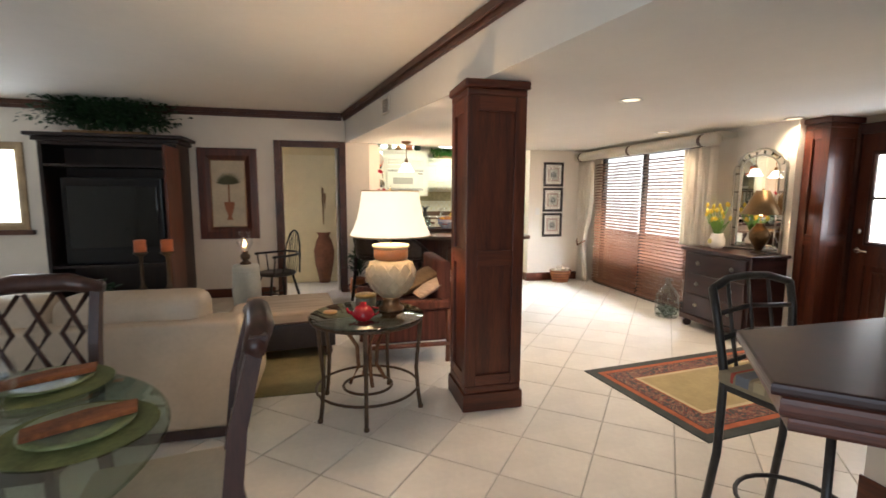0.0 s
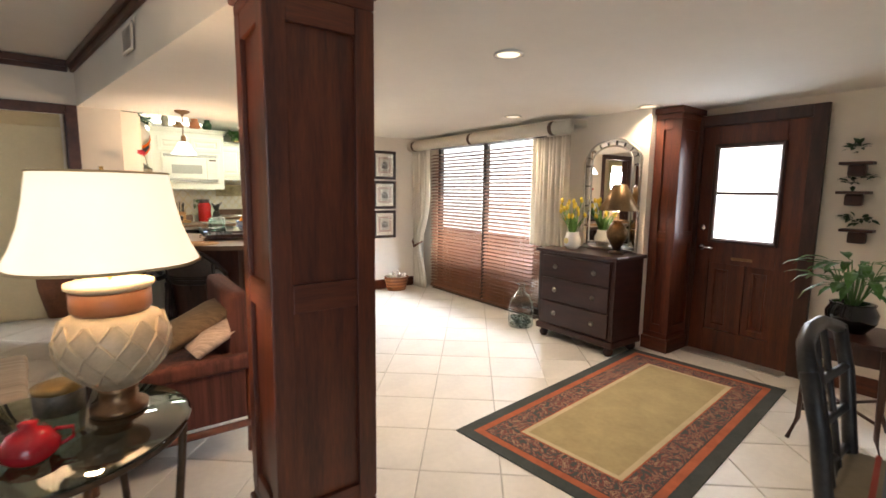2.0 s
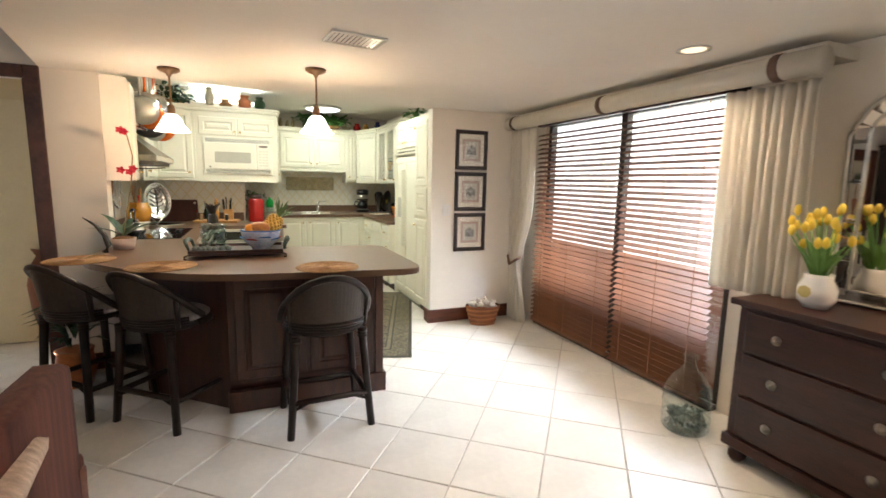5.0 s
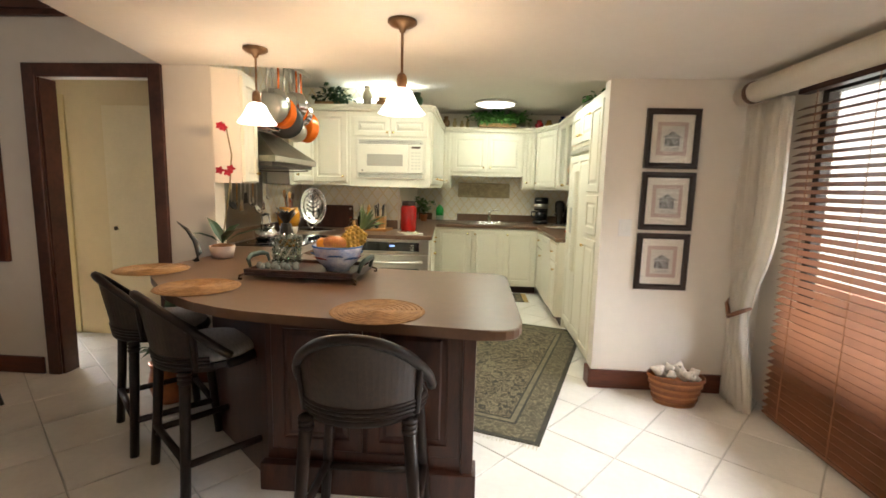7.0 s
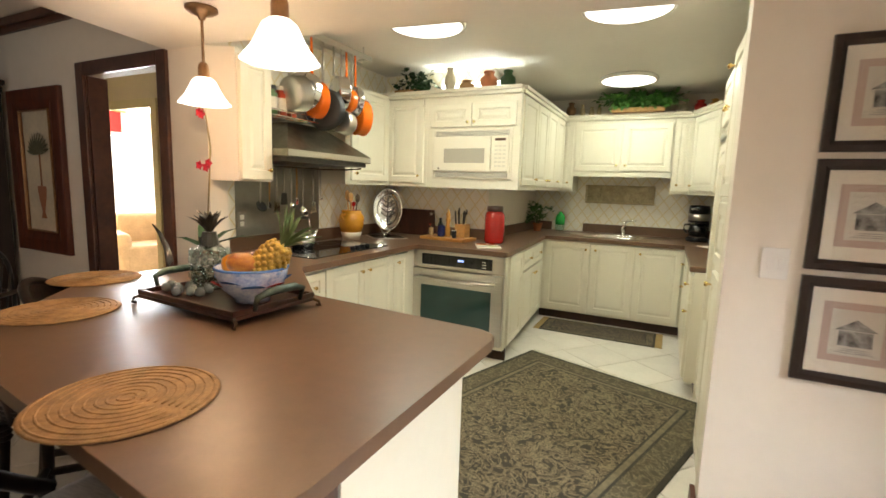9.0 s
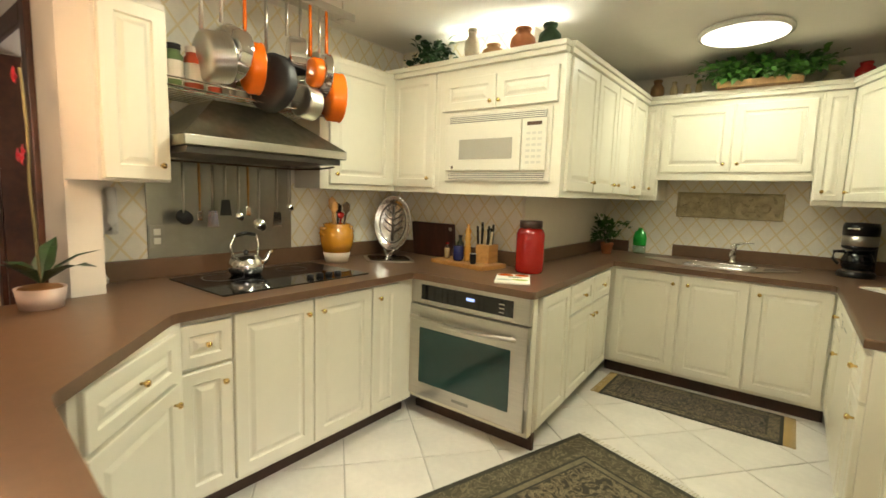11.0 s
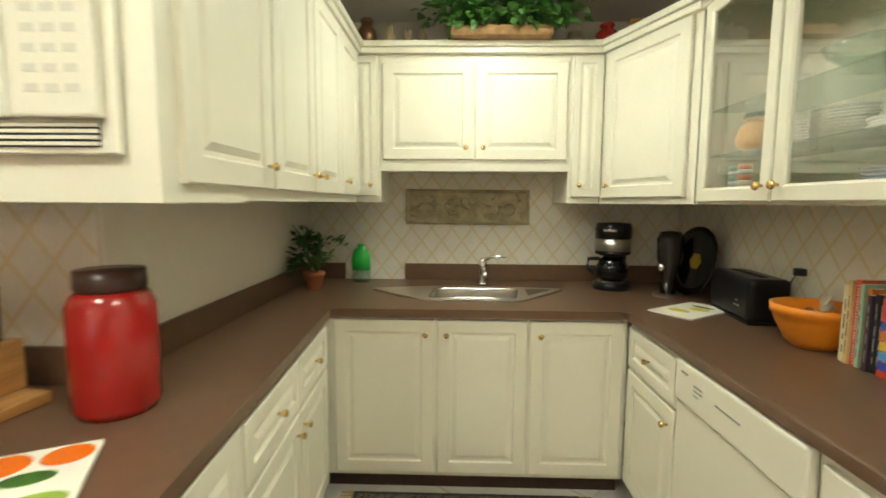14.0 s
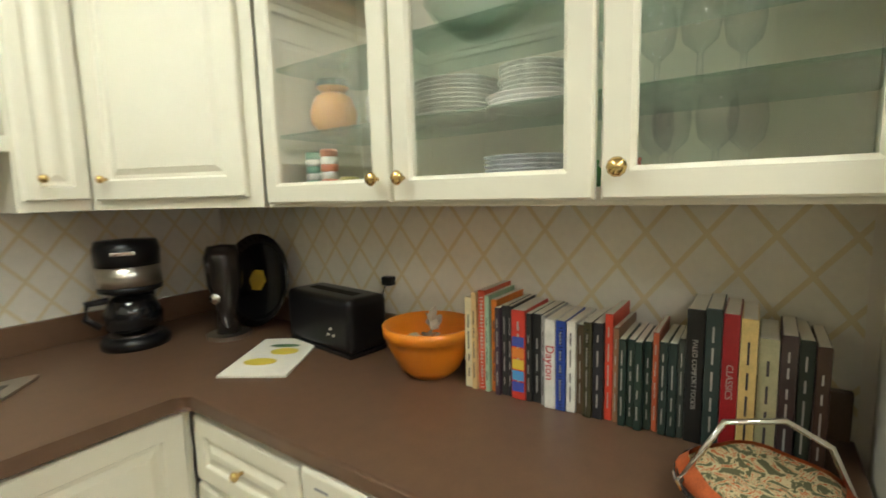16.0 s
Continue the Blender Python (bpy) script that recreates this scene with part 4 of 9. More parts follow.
def plates(x, y, z, n, r, material, label):
    t = thing("plate_stack", x, y, z, label, "plates")
    prof = [(r * 0.55, 0.0), (r, 0.010), (r, 0.0135), (r * 0.6, 0.004)]
    p = None
    for i in range(n):
        mm = pose(0.002 * math.sin(i * 2), 0.002 * math.cos(i * 3), i * 0.0095)
        if p is None:
            p = part("plate", lathe(prof, 28), material, t, "", mm, True)
        else:
            again("plate", p, mm, t)


blue_rim = mat("blue_white_china", (0.55, 0.57, 0.62), 0.2, vary=0.25, scale=60)
green_rim = mat("green_white_china", (0.60, 0.63, 0.55), 0.2, vary=0.2, scale=60)
GZ = UB + 0.031
plates(4.98, 9.16, GZ + 0.162, 9, 0.105, green_rim, "stack of pale green-rimmed dinner plates")
plates(4.97, 8.955, GZ + 0.162, 3, 0.10, white_m, "short stack of white plates")
plates(4.97, 8.955, GZ + 0.195, 6, 0.075, green_rim, "stack of pale side plates")
plates(4.97, 8.97, GZ, 7, 0.095, blue_rim, "stack of blue and white dinner plates")
plates(4.98, 9.14, GZ, 3, 0.07, blue_rim, "stack of blue and white saucers")
plates(4.98, 9.34, GZ + 0.162, 8, 0.085, white_m, "stack of white bowls and plates")
o = part("ceramic_orange", add_lathe(lathe([(0.0, 0), (0.035, 0.002), (0.062, 0.03), (0.066, 0.06), (0.05, 0.10), (0.025, 0.115)], 20), [(0.03, 0.113), (0.045, 0.125), (0.04, 0.145), (0.0, 0.15)], 12), mat("peach_orange_glaze", (0.75, 0.36, 0.07), 0.3), m=pose(4.93, 9.53, GZ + 0.162), smooth=True)
tagged(o, "orange fruit-shaped ceramic jar with a green lid", "jar")
o = part("jar_lid", lathe([(0.028, 0.0), (0.045, 0.012), (0.04, 0.03), (0.0, 0.036)], 12), leaf_d, m=pose(4.93, 9.53, GZ + 0.162 + 0.116))
tagged(o, "leafy green lid on a ceramic jar", "lid")
for i, (yy, xx, col, nm, hh) in enumerate(((9.575, 4.89, (0.22, 0.45, 0.33), "green striped canister", 0.115), (9.515, 4.89, (0.72, 0.25, 0.14), "coral striped canister", 0.12), (9.46, 4.91, (0.62, 0.52, 0.14), "yellow mustard pot", 0.045), (9.41, 4.91, (0.55, 0.16, 0.10), "red striped small bowl", 0.035))):
    c = thing("canister", xx, yy, GZ, nm + " on the cabinet floor", "canister")
    mt = mat("canister_glaze_%d" % i, col, 0.35, vary=0.1)
    if i < 2:
        for k in range(6):
            part("band", lathe([(0.021, k * hh / 6), (0.024, k * hh / 6 + 0.004), (0.024, (k + 1) * hh / 6 - 0.004), (0.021, (k + 1) * hh / 6)], 16), mt if k % 2 else white_m, c, "", None, True)
    else:
        part("pot", lathe([(0.022, 0), (0.026, 0.004), (0.028, hh * 0.9), (0.022, hh)], 16), mt, c, "", None, True)
gp = [(0.028, 0.0), (0.006, 0.006), (0.005, 0.055), (0.026, 0.075), (0.032, 0.11), (0.027, 0.145)]
for i, (yy, xx, zz) in enumerate(((8.76, 4.91, 0.0), (8.68, 4.93, 0.0), (8.61, 4.91, 0.0), (8.57, 5, 0.0), (8.72, 5.02, 0.0), (8.78, 4.92, 0.252), (8.71, 4.95, 0.252), (8.64, 4.93, 0.252), (8.58, 4.98, 0.252))):
    g = part("wine_glass", lathe(gp, 18, cap=False), clear_m, m=pose(xx, yy, GZ + (0.162 if zz else 0.0)), smooth=True)
    tagged(g, "clear stemmed wine glass", "glass", "wine glasses")
for yy, col, nm in ((8.79, (0.12, 0.35, 0.10), "small green bottle stopper ornament"), (8.72, (0.5, 0.09, 0.05), "small red glass bottle")):
    o = part("small_bottle", lathe([(0.016, 0), (0.02, 0.01), (0.019, 0.025), (0.008, 0.036), (0.009, 0.046)], 14), mat(nm.replace(" ", "_"), col, 0.15), m=pose(4.85, yy, GZ), smooth=True)
    tagged(o, nm, "bottle")
o = part("glass_bowl", lathe([(0.04, 0.0), (0.05, 0.004), (0.11, 0.05), (0.125, 0.075), (0.12, 0.075), (0.10, 0.05), (0.04, 0.008)], 24), green_glass, m=pose(4.96, 9.08, GZ + 0.337), smooth=True)
tagged(o, "shallow clear glass serving bowl on the top shelf", "bowl")

# refrigerator, cabinet above it and narrow pantry (face -x)
FX = 4.68
ep = thing("fridge_end_panel", 4.665, 8.337, 0, "cream wood end panel beside the refrigerator", "panel")
part("board", box(0, 0.42, 0.002, 0.024, 0, 2.0, 0.003), cab_m, ep)
fr = thing("refrigerator", FX, 8.49, 0.0, "cream panelled side-by-side refrigerator", "refrigerator", rz=-90)
fr.matrix_basis = pose(FX, 8.335, 0, 0, 0, -90) @ Matrix.Diagonal((0.915, 1, 1, 1))
part("body", box(0, 0.90, 0.012, 0.72, 0.04, 1.725), appl_m, fr)
part("grille", box(0.0, 0.90, 0.03, 0.05, 0.0, 0.09), mat("grille_grey", (0.4, 0.38, 0.33), 0.5), fr)
for x0, x1, nm in ((0.003, 0.385, "freezer_door"), (0.391, 0.897, "fridge_door")):
    dr = part(nm, panel_door(x1 - x0, 1.59, 0.022), cab_m, fr, "", pose(x0, 0.01, 0.10))
    hx = x1 - x0 - 0.035 if x0 < 0.1 else 0.02
    part("handle", box(hx, hx + 0.018, -0.05, -0.022, 0.55, 1.45, 0.006), appl_m, dr, "slim almond handle")
part("dispenser", box(0.12, 0.27, -0.016, -0.012, 0.98, 1.22, 0.004), mat("dispenser_grey", (0.5, 0.48, 0.42), 0.4), fr)
part("top_trim", box(0.0, 0.90, -0.02, 0.0, 1.71, 1.745, 0.004), steel_m, fr)
cabinet("wall_cabinet", FX, 8.335, 1.76, -90, 0.82, 0.70, 0.345, [(0.02, 0.03, 0.39, 0.28, "r"), (0.42, 0.03, 0.39, 0.28, "l")], "cream cabinet over the refrigerator", 0, "wall cabinets")
cabinet("pantry_cabinet", 4.645, 7.505, 0.0, -90, 0.42, 0.78, 2.085, [(0.03, 0.12, 0.36, 0.90, "l"), (0.03, 1.05, 0.36, 0.30, None), (0.03, 1.37, 0.36, 0.66, "l")], "tall narrow cream pantry cabinet", 0.10)

# kitchen ceiling lights
for cx, cy in KLIGHTS:
    c = thing("ceiling_light", cx, cy, KIT, "round white dome ceiling light, switched on", "ceiling light", "kitchen ceiling lights")
    part("base_ring", lathe([(0.235, -0.001), (0.255, -0.012), (0.255, -0.03), (0.24, -0.036)], 40), white_m, c, "", None, True)
    part("diffuser", lathe([(0.242, -0.018), (0.238, -0.034), (0.19, -0.049), (0.10, -0.056), (0.0, -0.057)], 40, cap=False), dome_m, c, "", None, True)
c = thing("strip_light", 2.45, 8.82, UT + 0.07, "small fluorescent strip light on top of the cabinets, switched on", "lamp")
part("tube", tube([(0, 0, 0.05), (0.62, 0, 0.05)], 0.018, 10), glow("fluorescent_lit", (0.93, 1.0, 0.88), 7.0), c)
part("holder", box(0, 0.62, -0.03, 0.03, -0.005, 0.025, 0.004), white_m, c)


def pendant(x, y):
    p = thing("pendant_lamp", x, y, LOW, "bronze pendant lamp with a frosted bell glass shade, lit", "pendant lamp", "pendant lamps over the bar")
    part("canopy", lathe([(0.065, 0.0), (0.066, -0.012), (0.05, -0.024), (0.018, -0.034), (0.012, -0.05)], 24), bronze_m, p, "", None, True)
    part("rod", tube([(0, 0, -0.04), (0, 0, -0.235)], 0.006), bronze_m, p)
    part("socket", lathe([(0.012, -0.225), (0.02, -0.235), (0.024, -0.25), (0.024, -0.295), (0.03, -0.30)], 16), bronze_m, p, "", None, True)
    shade = part("shade", lathe([(0.032, -0.292), (0.048, -0.305), (0.062, -0.335), (0.078, -0.365), (0.106, -0.402), (0.102, -0.402), (0.07, -0.362), (0.05, -0.33), (0.03, -0.296)], 28, cap=False, wave=lambda a, z: 1 + 0.025 * math.cos(a * 8) * (1 if z < -0.38 else 0)), frost_m, p, "glowing frosted glass bell shade", None, True)
    shade.visible_shadow = False


pendant(2.53, 6.32)
pendant(3.41, 5.90)

# range hood, shelf, pot rack
hd = thing("range_hood", 1.812, 7.03, 1.505, "stainless steel pyramid range hood", "range hood")
bm = bmesh.new()
lo = [bm.verts.new(p) for p in ((0, 0, 0.075), (0.50, 0, 0.075), (0.50, 0.86, 0.075), (0, 0.86, 0.075))]
hi = [bm.verts.new(p) for p in ((0, 0.24, 0.27), (0.26, 0.24, 0.27), (0.26, 0.58, 0.27), (0, 0.58, 0.27))]
bm.faces.new(hi)
for i in range(4):
    bm.faces.new((lo[i], lo[(i + 1) % 4], hi[(i + 1) % 4], hi[i]))
add_box(bm, 0, 0.50, 0, 0.86, 0.03, 0.075, 0.003)
# canopy steel coloured dark in place of the dim room it would mirror
part("canopy", bm, mat("steel_dark_reflection", (0.25, 0.23, 0.17), 0.32, 1.0, vary=0.25, scale=4, bump=0.02), hd)
part("front_lip", box(0.5005, 0.504, 0.003, 0.857, 0.034, 0.073, 0.001), steel_m, hd, "bright steel front lip")
part("filter_tray", box(0.01, 0.47, 0.02, 0.84, 0.0, 0.03, 0.003), mat("dark_steel", (0.12, 0.11, 0.10), 0.4, 0.8), hd)
part("chimney", box(0.0, 0.24, 0.26, 0.56, 0.27, 0.42), steel_m, hd)
part("rail", add_tube(tube([(0.08, 0.05, -0.02), (0.08, 0.83, -0.02)], 0.005), [(0.08, 0.82, -0.02), (0.30, 0.82, -0.02), (0.44, 0.82, -0.01)], 0.005), iron_m, hd, "dark utensil rail")

sh = thing("wire_shelf", 1.812, 7.02, 1.785, "chrome wire shelf over the range hood", "shelf")
for i in range(9):
    part("wire", tube([(0.01 + i * 0.045, 0, 0), (0.01 + i * 0.045, 0.84, 0)], 0.003, 6), chrome_m, sh)
for z in (0.0, 0.035):
    part("front_wire", tube([(0.0, 0, z), (0.385, 0, z), (0.385, 0.84, z), (0.0, 0.84, z)], 0.004, 6), chrome_m, sh)
for i in range(8):
    part("bracket", tube([(0.385, 0.06 + i * 0.104, 0), (0.385, 0.06 + i * 0.104, 0.035)], 0.0025, 6), chrome_m, sh)
rnd = random.Random(5)
for i in range(9):
    yy = 7.07 + i * 0.088
    hh, rr = rnd.uniform(0.12, 0.21), rnd.uniform(0.030, 0.042)
    col = rnd.choice([(0.55, 0.1, 0.05), (0.65, 0.6, 0.5), (0.09, 0.05, 0.03), (0.1, 0.16, 0.32), (0.35, 0.2, 0.08), (0.12, 0.2, 0.08)])
    b = thing("spice_jar", 2.08 + rnd.uniform(-0.08, 0.07), yy, 1.7895, "small jar or tin of food on the wire shelf", "jar")
    part("jar", lathe([(rr, 0), (rr, hh * 0.72), (rr * 0.7, hh * 0.8), (rr * 0.7, hh * 0.86)], 16), mat("jar_col_%d" % i, col, 0.3), b, "", None, True)
    part("lid", lathe([(rr * 0.75, hh * 0.86), (rr * 0.75, hh), (0, hh)], 16), [black_m, white_m, red_m][i % 3], b)
    part("label", lathe([(rr + 0.0012, hh * 0.15), (rr + 0.0012, hh * 0.6)], 16, cap=False), paper_m, b)

rk = thing("pot_rack", 2.14, 7.06, 2.34, "steel bar pot rack hung from the kitchen ceiling", "pot rack")
for xx in (0.0, 0.09):
    part("bar", box(xx - 0.004, xx + 0.004, -0.05, 0.95, -0.02, 0.02, 0.002), steel_m, rk)
for yy in (0.0, 0.9):
    part("hanger", tube([(0.045, yy, 0.0), (0.045, yy, 0.088)], 0.005), steel_m, rk)
    part("tie", box(0.0, 0.09, yy - 0.01, yy + 0.01, -0.012, -0.006), steel_m, rk)


def pan(x, y, top, r, depth, material, label, tilt, rz, handle=0.16, inside=None):
    """A pan hanging by its handle from the rack: bowl axis turned sideways."""
    p = thing("saucepan", x, y, top, label, "pan", "pans on the rack")
    z = -handle - r
    part("bowl", lathe([(0.0, 0.0), (r * 0.86, 0.0), (r, 0.012), (r, depth), (r * 1.03, depth + 0.003), (r * 0.97, depth), (r * 0.95, 0.014), (0.0, 0.006)], 28), material, p, "", pose(0, 0, z, 90 + tilt, 0, rz), True)
    part("handle", tube([(0, 0, z + r * 0.98), (0.004, 0, z + r + handle * 0.5), (0, 0, 0.0)], [0.010, 0.009, 0.008], 8), inside or steel_m, p, "", None, True)
    part("hook", tube([(0, 0, -0.012), (0.008, 0, 0.0), (0.008, 0, 0.022), (0, 0, 0.03), (-0.008, 0, 0.022)], 0.003, 6), steel_m, p)
    return p


iron_pan = mat("cast_iron", (0.018, 0.017, 0.017), 0.5, vary=0.3, bump=0.2)
for y, zc, r, depth, m, tilt, rz, label in (
        (7.16, 1.93, 0.11, 0.10, steel_m, -8, 178, "dull steel saucepan hanging from the rack"),
        (7.25, 1.98, 0.12, 0.07, chrome_m, 5, 192, "shiny steel saute pan hanging from the rack"),
        (7.36, 1.93, 0.118, 0.06, orange_m, 0, 166, "orange enamelled frying pan hanging from the rack"),
        (7.47, 1.89, 0.14, 0.05, iron_pan, 4, 196, "black cast iron skillet hanging from the rack"),
        (7.585, 2.02, 0.112, 0.08, chrome_m, 0, 152, "polished steel saucepan hanging from the rack"),
        (7.665, 1.83, 0.085, 0.08, steel_m, 6, 186, "small steel saucepan hanging low from the rack"),
        (7.725, 1.99, 0.078, 0.06, orange_m, 0, 170, "small orange enamelled pan hanging from the rack"),
        (7.785, 1.99, 0.11, 0.04, chrome_m, 3, 160, "polished steel lid hanging from the rack"),
        (7.83, 1.88, 0.13, 0.075, orange_m, 0, 158, "orange enamelled casserole hanging from the rack")):
    pan(2.205, y, 2.325, r, depth, m, label, tilt, rz, 2.325 - r - zc, orange_m if m is orange_m else None)

# utensils on the rail
for i, (yy, kind) in enumerate(((7.20, "ladle_black"), (7.28, "whisk"), (7.345, "spatula"), (7.415, "turner_dark"), (7.49, "spoon"), (7.545, "whisk"), (7.61, "ladle"), (7.725, "turner"), (7.805, "spoon"))):
    z0 = 1.478
    u = thing("kitchen_utensil", 1.885, yy, z0, "steel kitchen utensil hanging from the hood rail", "utensil", "hanging utensils")
    ln = (0.25, 0.24, 0.24, 0.18, 0.26, 0.22, 0.30, 0.25, 0.21)[i]
    part("handle", tube([(0, 0, 0.01), (0.003, 0, -ln * 0.5), (0, 0, -ln)], [0.006, 0.007, 0.004], 8), [steel_m, wood_m, steel_m, steel_m][i % 4] if kind != "turner" else steel_m, u, "", None, True)
    mt = iron_pan if "black" in kind or "dark" in kind else chrome_m
    if kind.startswith("ladle") or kind == "spoon":
        r = 0.042 if kind.startswith("ladle") else 0.026
        part("bowl", lathe([(0.0, -r * 0.6), (r * 0.6, -r * 0.45), (r, 0), (r * 0.92, 0), (r * 0.5, -r * 0.35), (0, -r * 0.45)], 16), mt, u, "", pose(0.012, 0, -ln - r * 0.5, 0, 60, 0), True)
    elif kind == "whisk":
        part("blade", box(-0.004, 0.004, -0.014, 0.014, -ln - 0.05, -ln, 0.003), mt, u)
    else:
        part("blade", prism([(-0.022, 0), (0.022, 0), (0.032, 0.085), (-0.032, 0.085)], -0.0015, 0.0015), mt, u, "", pose(0.004, 0, -ln - 0.001, -90, 0, 90))

o = thing("power_outlet", 1.813, 7.10, 1.05, "steel double power outlet on the splashback", "outlet")
part("plate", box(0, 0.006, -0.035, 0.035, 0, 0.115, 0.002), mat("outlet_steel", (0.35, 0.33, 0.30), 0.4, 0.8), o)
for z in (0.02, 0.065):
    part("socket", box(0.006, 0.008, -0.016, 0.016, z, z + 0.032, 0.003), white_m, o)
ph = thing("wall_telephone", 1.806, 6.90, 1.13, "white corded wall telephone beside the cooktop", "telephone")
part("cradle", box(0, 0.03, -0.035, 0.035, 0.0, 0.20, 0.01), white_m, ph)
part("handset", tube([(0.045, 0, 0.01), (0.062, 0, 0.06), (0.065, 0, 0.11), (0.062, 0, 0.16), (0.045, 0, 0.21)], [0.024, 0.02, 0.018, 0.02, 0.024], 10), white_m, ph, "", None, True)
cord = [(0.03 + 0.10 * t + 0.016 * math.cos(t * 110), -0.03 - 0.12 * t + 0.5 * t * t * 0.2, -0.01 - 0.19 * t + 0.016 * math.sin(t * 110)) for t in [i / 150 for i in range(151)]]
part("coiled_cord", tube(cord, 0.003, 5), white_m, ph, "", None, True)

# cooktop and counter things
ck = thing("cooktop", 2.17, 7.53, CT, "black glass electric cooktop set in the worktop", "cooktop")
part("glass_top", box(-0.26, 0.27, -0.42, 0.42, 0.0005, 0.008, 0.003), bglass_m, ck)
for yy in (0.09, 0.15, 0.21, 0.27):
    part("control_knob", lathe([(0.02, 0.008), (0.018, 0.026), (0.0, 0.027)], 14), black_m, ck, "", pose(0.18, yy, 0), True)
for xx, yy, rr in ((-0.12, -0.22, 0.10), (0.10, -0.2, 0.08), (-0.12, 0.18, 0.085)):
    part("burner_ring", lathe([(rr, 0.0081), (rr - 0.004, 0.0085)], 32, cap=False), mat("burner_grey", (0.05, 0.05, 0.05), 0.3), ck, "", pose(xx, yy, 0))
kt = thing("kettle", 2.04, 7.44, CT + 0.009, "polished steel tea kettle on the cooktop", "kettle")
part("body", lathe([(0.0, 0.0), (0.075, 0.002), (0.092, 0.03), (0.09, 0.065), (0.065, 0.10), (0.04, 0.108), (0.0, 0.11)], 28), chrome_m, kt, "", None, True)
part("lid_knob", lathe([(0.008, 0.108), (0.016, 0.122), (0.0, 0.132)], 12), black_m, kt, "", None, True)
part("spout", tube([(0.0, 0.08, 0.05), (0.0, 0.115, 0.065), (0.0, 0.135, 0.10), (0.0, 0.155, 0.115)], [0.02, 0.015, 0.011, 0.009], 10), chrome_m, kt, "", None, True)
part("handle", tube([(0, -0.07, 0.085), (0, -0.085, 0.16), (0, -0.06, 0.205), (0, 0, 0.215), (0, 0.06, 0.205), (0, 0.075, 0.15), (0, 0.065, 0.09)], 0.006, 8), chrome_m, kt, "", None, True)
part("grip", tube([(0, -0.055, 0.208), (0, 0, 0.218), (0, 0.055, 0.208)], 0.011, 8), black_m, kt, "black grip", None, True)

cr = thing("stoneware_crock", 1.96, 8.13, CT, "mustard-glazed stoneware crock holding wooden utensils", "crock")
cr.matrix_basis = pose(1.955, 8.12, CT) @ Matrix.Diagonal((1.15, 1.15, 1.1, 1))
cr_m = mat("mustard_glaze", (0.62, 0.27, 0.025), 0.22, vary=0.1, coat=0.4)
part("foot", lathe([(0.0, 0), (0.062, 0.0), (0.07, 0.03), (0.078, 0.062)], 28), mat("bare_stoneware", (0.62, 0.55, 0.44), 0.7, vary=0.08), cr, "unglazed grey base", None, True)
part("pot", lathe([(0.078, 0.062), (0.092, 0.12), (0.096, 0.16), (0.085, 0.20), (0.072, 0.212), (0.078, 0.228), (0.07, 0.23), (0.062, 0.21), (0.06, 0.10), (0.0, 0.08)], 28), cr_m, cr, "", None, True)
for sgn in (-1, 1):
    part("ear_handle", tube([(0, sgn * 0.08, 0.205), (0, sgn * 0.112, 0.205), (0, sgn * 0.118, 0.18), (0, sgn * 0.095, 0.165)], 0.01, 8), cr_m, cr, "", None, True)
for i, (dx, dy, ln, mt) in enumerate(((0.02, -0.03, 0.17, wood_m), (-0.02, -0.01, 0.19, wood_m), (0.0, 0.02, 0.10, red_m), (0.01, 0.04, 0.16, iron_m), (-0.03, 0.03, 0.15, black_m))):
    part("utensil", add_lathe(tube([(dx * 0.5, dy * 0.5, 0.10), (dx * 1.4, dy * 1.4, 0.21 + ln * 0.6)], 0.006, 8), [(0.0, 0.20 + ln * 0.5), (0.024, 0.21 + ln * 0.6), (0.026, 0.20 + ln * 0.9), (0.0, 0.20 + ln)], 10, cx=dx * 1.4, cy=dy * 1.4, sx=0.35), mt, cr, "", None, True)

bs = thing("bar_sink", 2.08, 8.46, CT, "small steel corner tray sink, the basin's shade put into its colour", "sink")
part("rim", add_prism(bmesh.new(), rounded([(-0.22, -0.02), (0.02, -0.20), (0.25, 0.02), (0.0, 0.22)], [0.05] * 4), 0.0005, 0.007, 0.003), steel_m, bs)
# flat plate; the shade of the hollow is put into its dark colour
part("basin", add_prism(bmesh.new(), rounded([(-0.19, -0.015), (0.02, -0.17), (0.215, 0.02), (0.0, 0.19)], [0.05] * 4), 0.007, 0.0085), mat("basin_shade_steel", (0.2, 0.19, 0.18), 0.2, 1.0), bs)
pl = thing("silver_platter", 2.04, 8.56, CT + 0.01, "oval silver meat platter standing upright", "platter")
pl.matrix_basis = pose(2.04, 8.56, CT + 0.01) @ Matrix.Diagonal((1.1, 1.1, 1.1, 1))
ps = lathe([(0.0, 0.0), (0.105, 0.0), (0.12, 0.012), (0.148, 0.018), (0.158, 0.026), (0.150, 0.024), (0.122, 0.018), (0.105, 0.006), (0.0, 0.006)], 40, sx=0.78, sy=1.15)
silver_m = mat("polished_silver", (0.74, 0.74, 0.73), 0.2, 1.0, vary=0.08, scale=14)
part("dish", ps, silver_m, pl, "", pose(0, 0, 0.215, 82, 0, 28), True)
tr = tube([(0.0, -0.11, 0.012), (0.0, 0.11, 0.012)], 0.006, 6)
for i in range(4):
    for sgn in (-1, 1):
        add_tube(tr, [(0, -0.06 + i * 0.04, 0.012), (sgn * 0.03, -0.045 + i * 0.04, 0.012), (sgn * 0.055, -0.02 + i * 0.04, 0.012)], 0.004, 6)
